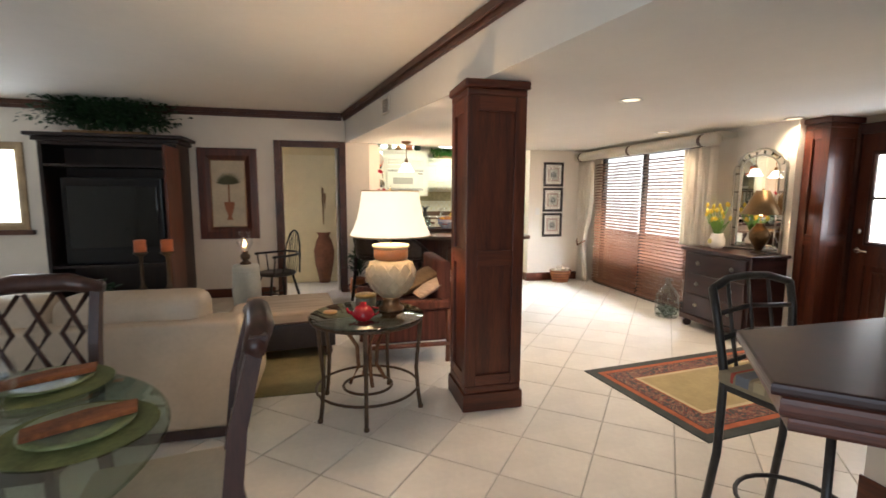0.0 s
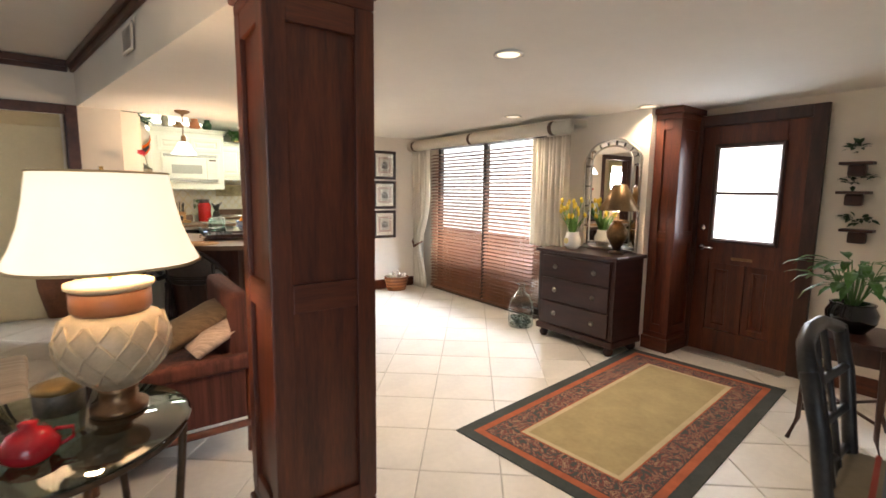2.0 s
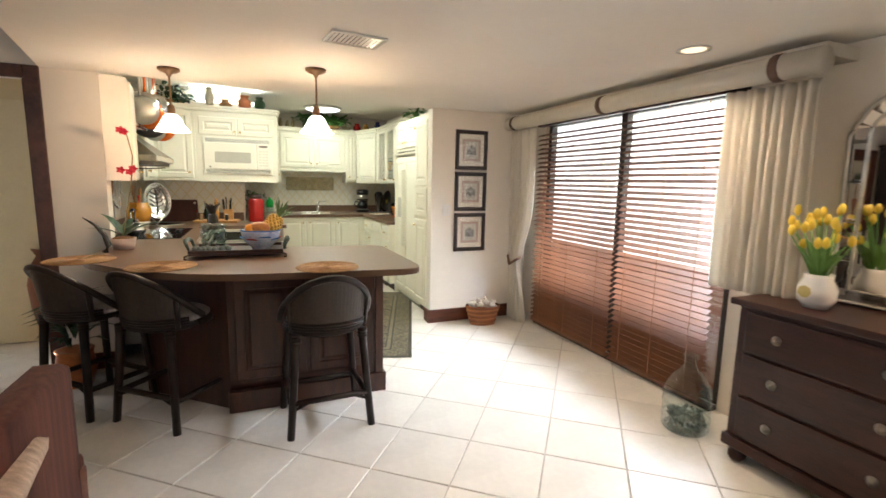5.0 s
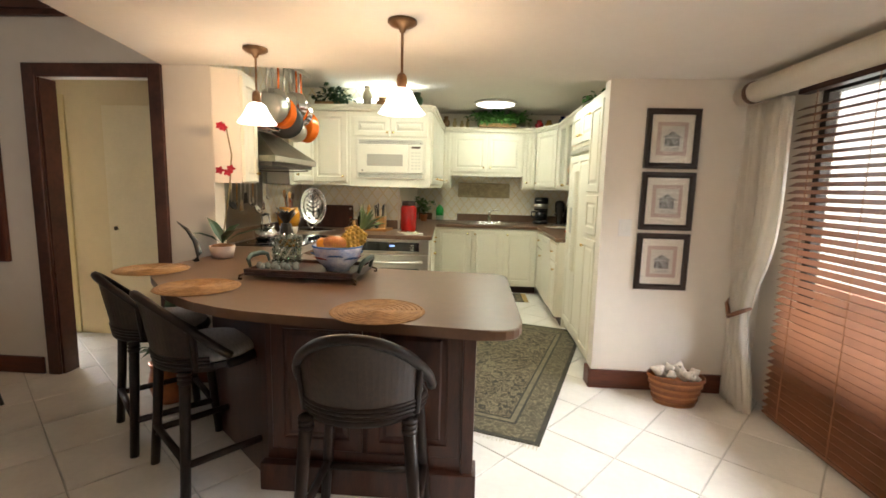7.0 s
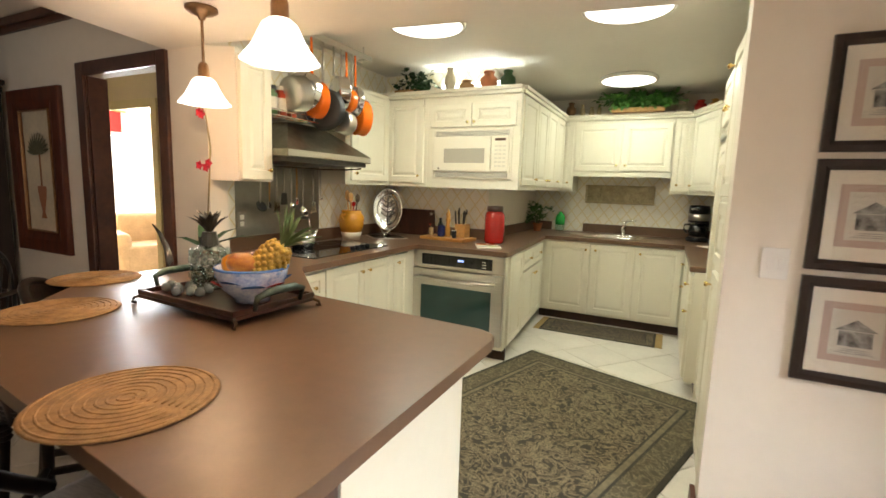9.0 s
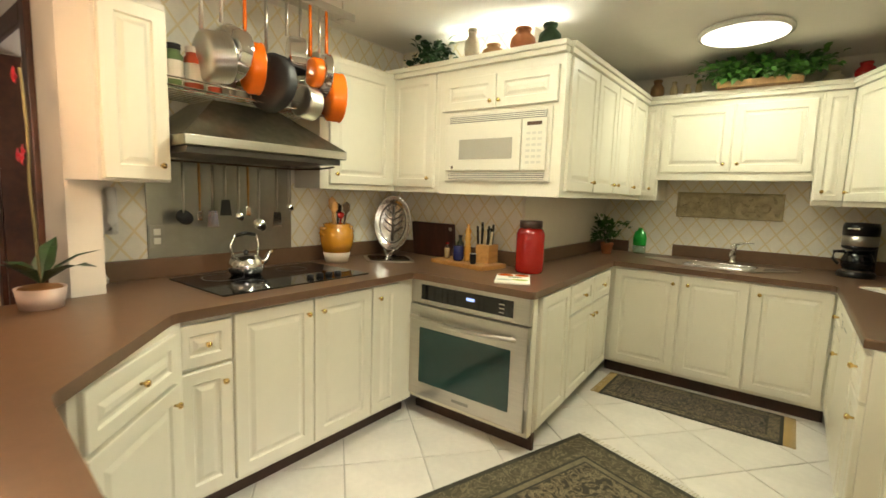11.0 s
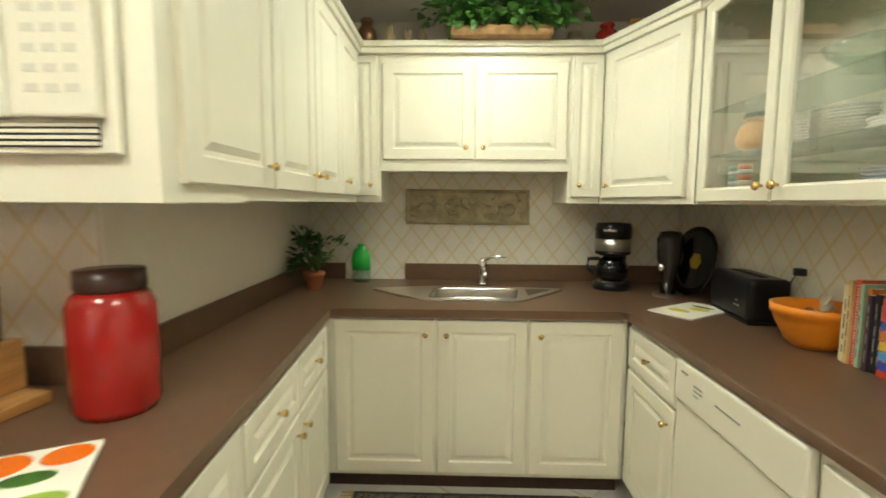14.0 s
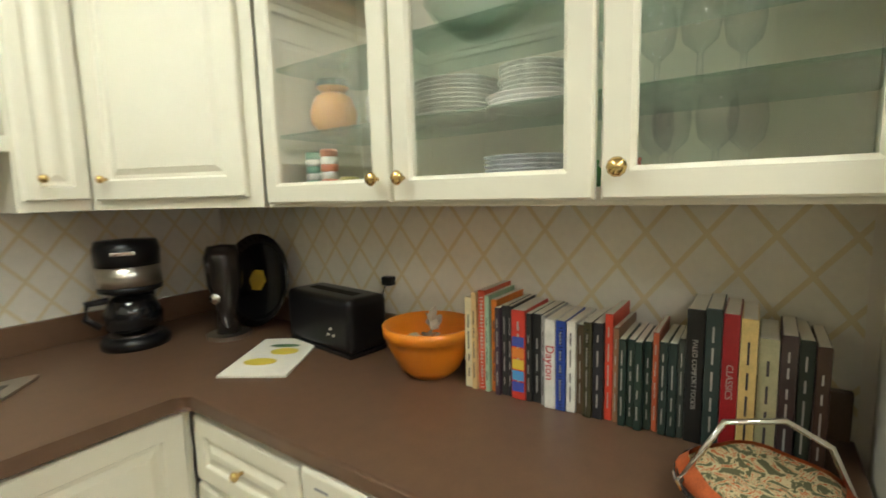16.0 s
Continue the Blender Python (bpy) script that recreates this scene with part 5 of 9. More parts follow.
add_tube(tr, [(0.112 * 0.78 * math.cos(q * math.pi / 20), 0.112 * 1.15 * math.sin(q * math.pi / 20), 0.010) for q in range(40)], 0.005, 6, closed=True)
part("gravy_channel", tr, mat("dark_silver", (0.12, 0.11, 0.10), 0.3, 1.0), pl, "dark tree-shaped channels", pose(0, 0, 0.215, 82, 0, 28), True)
part("foot", add_box(tube([(-0.05, -0.03, 0.05), (0.0, -0.05, 0.0), (0.05, -0.03, 0.05)], 0.008, 8), -0.012, 0.012, -0.06, 0.02, -0.003, 0.008), chrome_m, pl, "", None, True)

kb_ = thing("knife_tray", 2.60, 8.68, CT, "honey wood tray with knives, oils and pepper mill", "tray")
part("board", box(-0.215, 0.25, -0.12, 0.12, 0.0, 0.028, 0.005), wood_m, kb_, "", pose(0, 0, 0.0005, 0, 0, -8))
for i, (nm, xx, yy, r, h, mt, ln_) in enumerate((("salt_shaker", -0.20, 0.03, 0.02, 0.10, clear_m, "clear glass shaker with a red cap"), ("oil_bottle", -0.10, 0.06, 0.026, 0.16, mat("dark_bottle", (0.02, 0.03, 0.02), 0.1), "dark green oil bottle"), ("pepper_mill", 0.015, 0.0, 0.025, 0.25, mat("varnished_mill", (0.5, 0.25, 0.06), 0.25), "turned honey wood pepper mill"), ("blue_mug", -0.03, -0.05, 0.036, 0.10, mat("cobalt_glaze", (0.01, 0.015, 0.08), 0.15), "small dark blue cup"), ("mustard_jar", -0.15, -0.03, 0.02, 0.07, mat("spice_glass", (0.35, 0.24, 0.12), 0.2), "small spice jar"), ("black_shaker", 0.12, -0.075, 0.02, 0.07, black_m, "black and white round shaker"))):
    b = thing(nm, 2.60 + xx, 8.68 + yy - xx * 0.14, CT + 0.0295, ln_ + " on the wooden tray", "condiment")
    if nm == "pepper_mill":
        part("body", lathe([(r, 0), (r * 0.8, h * 0.1), (r, h * 0.25), (r * 0.7, h * 0.5), (r, h * 0.62), (r * 0.65, h * 0.68), (r * 0.9, h * 0.8), (r * 0.4, h * 0.92), (r * 0.45, h * 0.96), (0, h)], 18), mt, b, "", None, True)
    elif nm in ("oil_bottle", "salt_shaker"):
        part("body", lathe([(r, 0), (r, h * 0.62), (r * 0.45, h * 0.78), (r * 0.45, h * 0.9)], 18), mt, b, "", None, True)
        part("cap", lathe([(r * 0.55, h * 0.9), (r * 0.55, h), (0, h)], 14), red_m if nm == "salt_shaker" else black_m, b)
    else:
        part("body", lathe([(r * 0.8, 0), (r, h * 0.15), (r, h * 0.9), (r * 0.85, h), (r * 0.8, h * 0.9), (r * 0.7, 0.01)], 18), mt, b, "", None, True)
        part("rim", lathe([(r * 1.01, h * 0.93), (r * 1.03, h * 0.97), (r * 0.95, h * 1.0)], 18, cap=False), white_m if nm == "black_shaker" else mt, b, "", None, True)
kn = thing("knife_block", 2.74, 8.72, CT + 0.0295, "honey wood knife block full of black-handled knives", "knife block")
part("block", box(-0.05, 0.05, -0.06, 0.06, 0, 0.12, 0.004), wood_m, kn)
rnd = random.Random(3)
for i in range(9):
    xx, yy = -0.042 + 0.0105 * i, rnd.choice((-0.03, 0.02))
    part("knife_handle", box(xx - 0.0065, xx + 0.0065, yy - 0.007, yy + 0.007, 0.12, 0.12 + rnd.uniform(0.08, 0.15), 0.004), black_m if i % 4 != 3 else mat("ivory_handle", (0.66, 0.55, 0.35), 0.4), kn, "", pose(0, 0, 0, 0, rnd.uniform(-6, 6), 0))
o = thing("cutting_board", 2.21, 8.835, CT + 0.003, "dark wood cutting board leaning on the wall", "cutting board")
part("board", box(-0.20, 0.20, -0.012, 0.008, 0, 0.255, 0.012), espresso, o, "", pose(0, 0, 0, 7, 0, 0))
part("hole_ring", lathe([(0.008, 0), (0.014, 0.002), (0.008, 0.004)], 12), steel_m, o, "", pose(0.17, -0.04, 0.215, 97, 0, 0))
rc = thing("storage_canister", 3.04, 8.74, CT, "tall red glass canister with a dark lid", "canister")
part("jar", lathe([(0.0, 0), (0.072, 0.0), (0.08, 0.018), (0.08, 0.215), (0.07, 0.238), (0.06, 0.248)], 32), red_m, rc, "", None, True)
part("lid", lathe([(0.062, 0.246), (0.065, 0.254), (0.063, 0.288), (0.0, 0.290)], 28), mat("dark_lid", (0.05, 0.02, 0.015), 0.3), rc, "", None, True)
rc.matrix_basis = rc.matrix_basis @ Matrix.Diagonal((1.09, 1.09, 1.12, 1))
nt_ = thing("dish_towel", 3.105, 8.42, CT + 0.0005, "folded white dish towel printed with vegetables", "towel", rz=27)
part("fold", box(-0.095, 0.095, -0.135, 0.135, 0.0, 0.012, 0.005), paper_m, nt_)
for nm, xx, yy, rx, ry, mt in (("orange_print", -0.045, 0.085, 0.045, 0.04, orange_m), ("orange_print", 0.05, 0.09, 0.04, 0.036, orange_m), ("green_print", 0.01, 0.025, 0.04, 0.022, leaf_m), ("green_print", 0.04, -0.055, 0.045, 0.025, mat("print_lime", (0.3, 0.42, 0.05), 0.7)), ("grey_print", -0.045, -0.07, 0.045, 0.022, mat("print_sage", (0.35, 0.4, 0.33), 0.7))):
    part(nm, lathe([(0.0, 0.0122), (1.0, 0.0122), (1.0, 0.0128), (0, 0.0129)], 18, sx=rx, sy=ry), mt, nt_, "", pose(xx, yy, 0))


def potted(name, x, y, z, r, h, leaves, spread, label, seed, leaf=None, ln=0.06, wd=0.035, pot=None):
    t = thing(name, x, y, z, label, "plant")
    part("pot", lathe([(0, 0), (r * 0.7, 0.0), (r * 0.92, h * 0.78), (r, h * 0.8), (r, h), (r * 0.88, h), (r * 0.8, h * 0.8), (0, h * 0.78)], 22), pot or terra_m, t, "", None, True)
    rn = random.Random(seed)
    bm = bushy(leaves, spread, spread, spread * 0.9, ln, wd, rn, 0.15, cz=h + spread * 0.75)
    part("foliage", bm, leaf or leaf_m, t, "green leaves")
    bm = bmesh.new()
    for i in range(6):
        a = i * 1.05
        add_tube(bm, [(0.01 * math.cos(a), 0.01 * math.sin(a), h * 0.75), (spread * 0.4 * math.cos(a), spread * 0.4 * math.sin(a), h + spread), ], 0.003, 5)
    part("stems", bm, leaf_d, t)
    return t


potted("potted_plant", 3.045, 10.20, CT, 0.055, 0.095, 190, 0.11, "bushy green plant in a terracotta pot beside the sink", 11, leaf_m, 0.05, 0.032)

# sink
sk = thing("kitchen_sink", 3.88, 10.10, CT, "stainless steel corner-shaped kitchen sink", "sink")
outer = rounded([(-0.54, 0.12), (-0.22, -0.17), (0.24, -0.18), (0.54, 0.16), (0.14, 0.21), (-0.18, 0.21)], [0.05] * 6)
inner = rounded([(-0.20, -0.13), (0.23, -0.13), (0.27, 0.12), (-0.18, 0.12)], [0.05] * 4)
deck = part("deck", prism(outer, 0.0005, 0.007, 0.003), steel_m, sk)


def cut(ob, bm):
    """Cuts a hole of the given shape through an object's mesh."""
    me = bpy.data.meshes.new("hole")
    bmesh.ops.recalc_face_normals(bm, faces=bm.faces)
    bm.to_mesh(me)
    bm.free()
    tool = new("hole", me)
    mod = ob.modifiers.new("hole", 'BOOLEAN')
    mod.operation, mod.object, mod.solver = 'DIFFERENCE', tool, 'EXACT'
    dg = bpy.context.evaluated_depsgraph_get()
    dg.update()
    cut_mesh = bpy.data.meshes.new_from_object(ob.evaluated_get(dg))
    ob.modifiers.clear()
    ob.data = cut_mesh
    bpy.data.objects.remove(tool)


for ob in (deck, bpy.data.objects["peninsula_worktop"], next(c for c in sink_base.children if c.name.startswith("body"))):
    cut(ob, prism([(3.88 + x, 10.10 + y) for x, y in inner], CT - 0.18, CT + 0.05))
bm = bmesh.new()
levels = [(1.0, 0.006), (0.97, -0.02), (0.92, -0.12), (0.82, -0.15), (0.6, -0.158)]
loops = [[bm.verts.new((0.03 + (x - 0.03) * k * 0.998, (y + 0.01) * k * 0.998 - 0.01, z)) for x, y in inner] for k, z in levels]
for la, lb in zip(loops, loops[1:]):
    for q in range(len(inner)):
        bm.faces.new((la[q], la[(q + 1) % len(inner)], lb[(q + 1) % len(inner)], lb[q]))
bm.faces.new(loops[-1])
part("bowl", bm, steel_m, sk, "deep stainless steel bowl", None, True)
part("drain", lathe([(0.045, 0.0), (0.05, 0.004), (0.02, 0.006), (0.0, 0.002)], 20), chrome_m, sk, "", pose(0.03, -0.01, -0.158), True)
part("bowl_rim", add_tube(bmesh.new(), [(x, y, 0.008) for x, y in inner], 0.005, 6, closed=True), chrome_m, sk, "", None, True)
for i in range(6):
    part("drain_rib", box(-0.42 + i * 0.03, -0.415 + i * 0.03, 0.04 - 0.022 * i, 0.13, 0.007, 0.009), steel_m, sk)
# flat plate, coloured dark for the shade inside the side drain
part("side_drain", prism(rounded([(0.30, -0.05), (0.46, 0.13), (0.31, 0.13)], [0.03] * 3), 0.0072, 0.008), mat("drain_shade_steel", (0.2, 0.19, 0.18), 0.3, 1.0), sk)
fa = thing("faucet", 3.97, 10.37, CT + 0.001, "chrome single-lever kitchen faucet", "faucet")
part("column", lathe([(0.028, 0), (0.026, 0.01), (0.019, 0.02), (0.019, 0.08), (0.022, 0.11), (0.012, 0.125), (0, 0.127)], 20), chrome_m, fa, "", None, True)
part("spout", tube([(0, 0, 0.06), (0.0, -0.06, 0.075), (0.0, -0.14, 0.072), (0, -0.16, 0.06)], [0.014, 0.012, 0.011, 0.011], 10), chrome_m, fa, "", None, True)
part("lever", tube([(0, 0, 0.12), (0.05, -0.03, 0.135), (0.12, -0.05, 0.14)], [0.008, 0.006, 0.005], 8), chrome_m, fa, "", None, True)
so = thing("soap_bottle", 3.25, 10.45, CT, "clear bottle half full of green dish soap", "bottle")
part("bottle", lathe([(0.0, 0), (0.045, 0.0), (0.05, 0.02), (0.05, 0.06)], 20, sy=0.6), glass("soap_clear", (0.8, 0.95, 0.9)), so, "", None, True)
part("soap", lathe([(0.05, 0.06), (0.052, 0.12), (0.04, 0.16), (0.018, 0.172), (0.018, 0.19), (0, 0.19)], 20, sy=0.6), mat("green_soap", (0.02, 0.42, 0.06), 0.15), so, "bright green soap", None, True)
so.matrix_basis = so.matrix_basis @ Matrix.Diagonal((1.1, 1.1, 1.2, 1))
fa.matrix_basis = fa.matrix_basis @ Matrix.Diagonal((1.1, 1.1, 1.25, 1))
pk = thing("wall_plaque", 3.508, 10.563, 1.243, "carved sandstone plaque with leaf scrolls over the sink", "plaque")
stone_m = mat("carved_stone", (0.42, 0.35, 0.21), 0.8, vary=0.25, scale=18, bump=0.9, bscale=35)
part("slab", box(0, 0.745, -0.022, 0, 0, 0.21, 0.006), stone_m, pk)
part("border", flat_frame(0.745, 0.21, 0.02, 0.012), stone_m, pk, "", pose(0, -0.022, 0))
rnd = random.Random(31)
for i in range(4):
    cx, up = 0.115 + i * 0.17, 1 if i % 2 else -1
    sp = [(cx + (0.062 - 0.0052 * k) * math.cos(k * 0.62 + i), -0.023, 0.105 + up * (0.062 - 0.0055 * k) * math.sin(k * 0.62 + i)) for k in range(10)]
    part("scroll", tube(sp, [0.011 - 0.0006 * k for k in range(10)], 6), stone_m, pk, "", None, True)
for i in range(46):
    px, pz = rnd.uniform(0.04, 0.705), rnd.uniform(0.035, 0.175)
    part("carved_leaf", lathe([(0.0, 0.0), (0.9, 0.1), (0.6, 0.35), (0.0, 0.5)], 8, sx=rnd.uniform(0.012, 0.028), sy=rnd.uniform(0.006, 0.013)), stone_m, pk, "", pose(px, -0.021, pz, 90, rnd.uniform(0, 180), 0) @ Matrix.Diagonal((1, 1, 0.025, 1)), True)

# coffee corner
cm = thing("coffee_maker", 4.69, 10.33, CT, "black and steel drip coffee maker with a glass pot", "coffee maker", rz=-28)
cm.matrix_basis = pose(4.69, 10.33, CT, 0, 0, -28) @ Matrix.Diagonal((1.12, 1.12, 1.13, 1))
part("base", lathe([(0.0, 0), (0.092, 0.0), (0.095, 0.02), (0.085, 0.035), (0.0, 0.036)], 28), black_m, cm, "", None, True)
part("hot_plate", lathe([(0.07, 0.036), (0.07, 0.041), (0, 0.041)], 24), steel_m, cm)
part("carafe", lathe([(0.05, 0.042), (0.075, 0.06), (0.08, 0.10), (0.062, 0.145), (0.05, 0.155)], 26), bglass_m, cm, "dark glass coffee pot", None, True)
part("carafe_handle", tube([(-0.055, -0.03, 0.15), (-0.11, -0.03, 0.145), (-0.115, -0.03, 0.10), (-0.08, -0.03, 0.07)], 0.01, 8), black_m, cm, "", None, True)
part("tower", box(-0.055, 0.055, 0.04, 0.10, 0.02, 0.30, 0.015), black_m, cm)
part("filter_housing", lathe([(0.06, 0.165), (0.085, 0.175), (0.085, 0.19)], 28), black_m, cm, "", None, True)
part("steel_band", lathe([(0.086, 0.19), (0.086, 0.25)], 28), steel_m, cm, "brushed steel band", None, True)
part("top", lathe([(0.086, 0.25), (0.088, 0.30), (0.08, 0.325), (0.0, 0.33)], 28), black_m, cm, "", None, True)
part("lid_latch", box(-0.03, 0.03, -0.092, -0.082, 0.285, 0.297, 0.003), chrome_m, cm)
gd = thing("coffee_grinder", 4.91, 10.12, CT, "dark glass coffee grinder with a steel button", "grinder")
gd.matrix_basis = pose(4.91, 10.12, CT) @ Matrix.Diagonal((1.25, 1.25, 1.28, 1))
part("base", lathe([(0.0, 0), (0.058, 0), (0.06, 0.012), (0.0, 0.014)], 22), steel_m, gd)
part("body", lathe([(0.032, 0.014), (0.03, 0.10), (0.048, 0.15), (0.052, 0.23), (0.04, 0.26), (0.0, 0.265)], 22), mat("smoked_glass", (0.025, 0.02, 0.018), 0.1), gd, "", None, True)
part("button", lathe([(0.016, 0), (0.014, 0.008), (0, 0.009)], 14), chrome_m, gd, "", pose(-0.042, -0.02, 0.12, 90, 0, -60), True)
o = thing("round_tray", 5.07, 10.16, CT + 0.005, "round black tray leaning in the corner with a yellow motif", "tray")
o.matrix_basis = pose(5.06, 10.14, CT + 0.005) @ Matrix.Diagonal((1.28, 1.28, 1.28, 1))
part("dish", lathe([(0, 0), (0.107, 0.0), (0.136, 0.018), (0.14, 0.02), (0.109, 0.006), (0, 0.006)], 36), bglass_m, o, "", pose(0, 0, 0.137, 78, 0, -82), True)
part("motif", lathe([(0, 0.006), (0.035, 0.0065), (0.0, 0.007)], 6), mat("yellow_motif", (0.5, 0.36, 0.03), 0.4), o, "small yellow painted flower", pose(0, 0, 0.137, 78, 0, -82))
ts = thing("toaster", 5.00, 9.66, CT, "black long-slot toaster beside an orange bowl", "toaster", rz=-97)
ts.matrix_basis = pose(5.055, 9.71, CT, 0, 0, -97) @ Matrix.Diagonal((1.15, 1.1, 1.12, 1))
part("body", box(-0.155, 0.155, -0.07, 0.07, 0.012, 0.165, 0.022, 4), black_m, ts, "", None, True)
part("base", box(-0.15, 0.15, -0.066, 0.066, 0.0, 0.012, 0.003), black_m, ts)
part("slot", box(-0.105, 0.105, -0.016, 0.016, 0.1645, 0.1665), mat("slot_black", (0.002, 0.002, 0.002), 0.8), ts)
for i in range(3):
    part("indicator", box(0.055 + 0.012 * i, 0.062 + 0.012 * i, -0.072, -0.0695, 0.055 + 0.018 * (i % 2), 0.061 + 0.018 * (i % 2)), paper_m, ts)
ol = thing("power_plug", 5.164, 9.55, 1.10, "black plug and cord in a wall outlet", "plug")
part("plug", box(-0.03, 0.0, -0.02, 0.02, 0, 0.03, 0.006), black_m, ol)
part("cord", tube([(-0.028, 0, 0.01), (-0.05, 0.0, -0.03), (-0.045, 0.02, -0.16), (-0.06, 0.05, -0.25)], 0.004, 6), black_m, ol)
ob_ = thing("mixing_bowl", 4.83, 9.225, CT, "large orange mixing bowl", "bowl")
ob_.matrix_basis = pose(5.02, 9.29, CT) @ Matrix.Diagonal((1.05, 1.05, 1.05, 1))
ob_m = mat("orange_melamine", (0.80, 0.25, 0.012), 0.3, vary=0.05)
part("shell", lathe([(0.0, 0), (0.058, 0.0), (0.08, 0.02), (0.11, 0.08), (0.118, 0.105), (0.122, 0.106), (0.125, 0.135), (0.119, 0.137), (0.112, 0.105), (0.075, 0.025), (0.0, 0.012)], 40), ob_m, ob_, "", None, True)
o = part("garlic_bag", bushy(26, 0.045, 0.045, 0.03, 0.05, 0.04, random.Random(4), 0.1, 0.03), mat("net_bag", (0.5, 0.42, 0.32), 0.6), m=pose(5.02, 9.29, CT + 0.07))
tagged(o, "crumpled net bag inside the orange bowl", "bag")
tw = thing("dish_towel", 4.86, 9.78, CT + 0.0005, "folded cream and yellow dish towel", "towel", rz=-58)
part("fold", box(-0.10, 0.10, -0.165, 0.165, 0.0, 0.008, 0.003), paper_m, tw)
for xx, yy, rx, ry, mt in ((-0.02, -0.06, 0.05, 0.03, mat("print_yellow", (0.72, 0.55, 0.06), 0.7)), (0.02, 0.03, 0.045, 0.03, mat("print_yellow", (0.72, 0.55, 0.06), 0.7)), (0.0, 0.085, 0.05, 0.015, leaf_m)):
    part("print", lathe([(0.0, 0.0082), (1.0, 0.0082), (1.0, 0.0088), (0, 0.0089)], 18, sx=rx, sy=ry), mt, tw, "", pose(xx, yy, 0))

# cookbooks along the wall (spines face -x)
BOOKS = [
    ((0.75, 0.66, 0.42), 0.022, 0.225, 0.20), ((0.70, 0.48, 0.22), 0.014, 0.24, 0.21), ((0.62, 0.08, 0.03), 0.020, 0.245, 0.22), ((0.35, 0.52, 0.36), 0.012, 0.235, 0.20),
    ((0.75, 0.22, 0.03), 0.016, 0.225, 0.22), ((0.05, 0.03, 0.05), 0.014, 0.21, 0.20), ((0.03, 0.03, 0.03), 0.014, 0.215, 0.21), ((0.02, 0.02, 0.025), 0.012, 0.215, 0.20),
    ((0.60, 0.05, 0.03), 0.034, 0.21, 0.21), ((0.02, 0.02, 0.02), 0.014, 0.205, 0.18), ((0.015, 0.015, 0.015), 0.022, 0.205, 0.20), ((0.35, 0.35, 0.34), 0.010, 0.205, 0.19),
    ((0.78, 0.76, 0.70), 0.024, 0.20, 0.21), ((0.03, 0.07, 0.35), 0.022, 0.20, 0.19), ((0.78, 0.75, 0.68), 0.020, 0.20, 0.20), ((0.10, 0.06, 0.03), 0.016, 0.195, 0.20),
    ((0.06, 0.05, 0.02), 0.018, 0.205, 0.21), ((0.02, 0.02, 0.025), 0.022, 0.205, 0.21), ((0.62, 0.06, 0.03), 0.017, 0.225, 0.20), ((0.30, 0.15, 0.08), 0.012, 0.20, 0.19),
    ((0.02, 0.04, 0.03), 0.015, 0.18, 0.20), ((0.02, 0.04, 0.03), 0.015, 0.18, 0.20), ((0.02, 0.04, 0.03), 0.015, 0.18, 0.20), ((0.02, 0.04, 0.03), 0.015, 0.18, 0.20),
    ((0.45, 0.10, 0.04), 0.012, 0.20, 0.20), ((0.02, 0.035, 0.03), 0.016, 0.185, 0.20), ((0.02, 0.035, 0.03), 0.016, 0.185, 0.20), ((0.05, 0.06, 0.05), 0.012, 0.195, 0.19),
    ((0.012, 0.012, 0.012), 0.030, 0.235, 0.22), ((0.03, 0.05, 0.045), 0.026, 0.24, 0.22), ((0.33, 0.015, 0.02), 0.026, 0.235, 0.22), ((0.72, 0.52, 0.20), 0.026, 0.23, 0.22),
    ((0.45, 0.42, 0.25), 0.030, 0.20, 0.20), ((0.05, 0.03, 0.03), 0.024, 0.21, 0.20), ((0.03, 0.04, 0.03), 0.022, 0.205, 0.20), ((0.06, 0.03, 0.02), 0.02, 0.20, 0.20)]
ink_w, ink_r, ink_b = mat("ink_white", (0.42, 0.40, 0.36), 0.6), mat("ink_red", (0.5, 0.02, 0.03), 0.6), mat("ink_dark", (0.05, 0.04, 0.05), 0.6)
by = 9.155
rnd = random.Random(9)
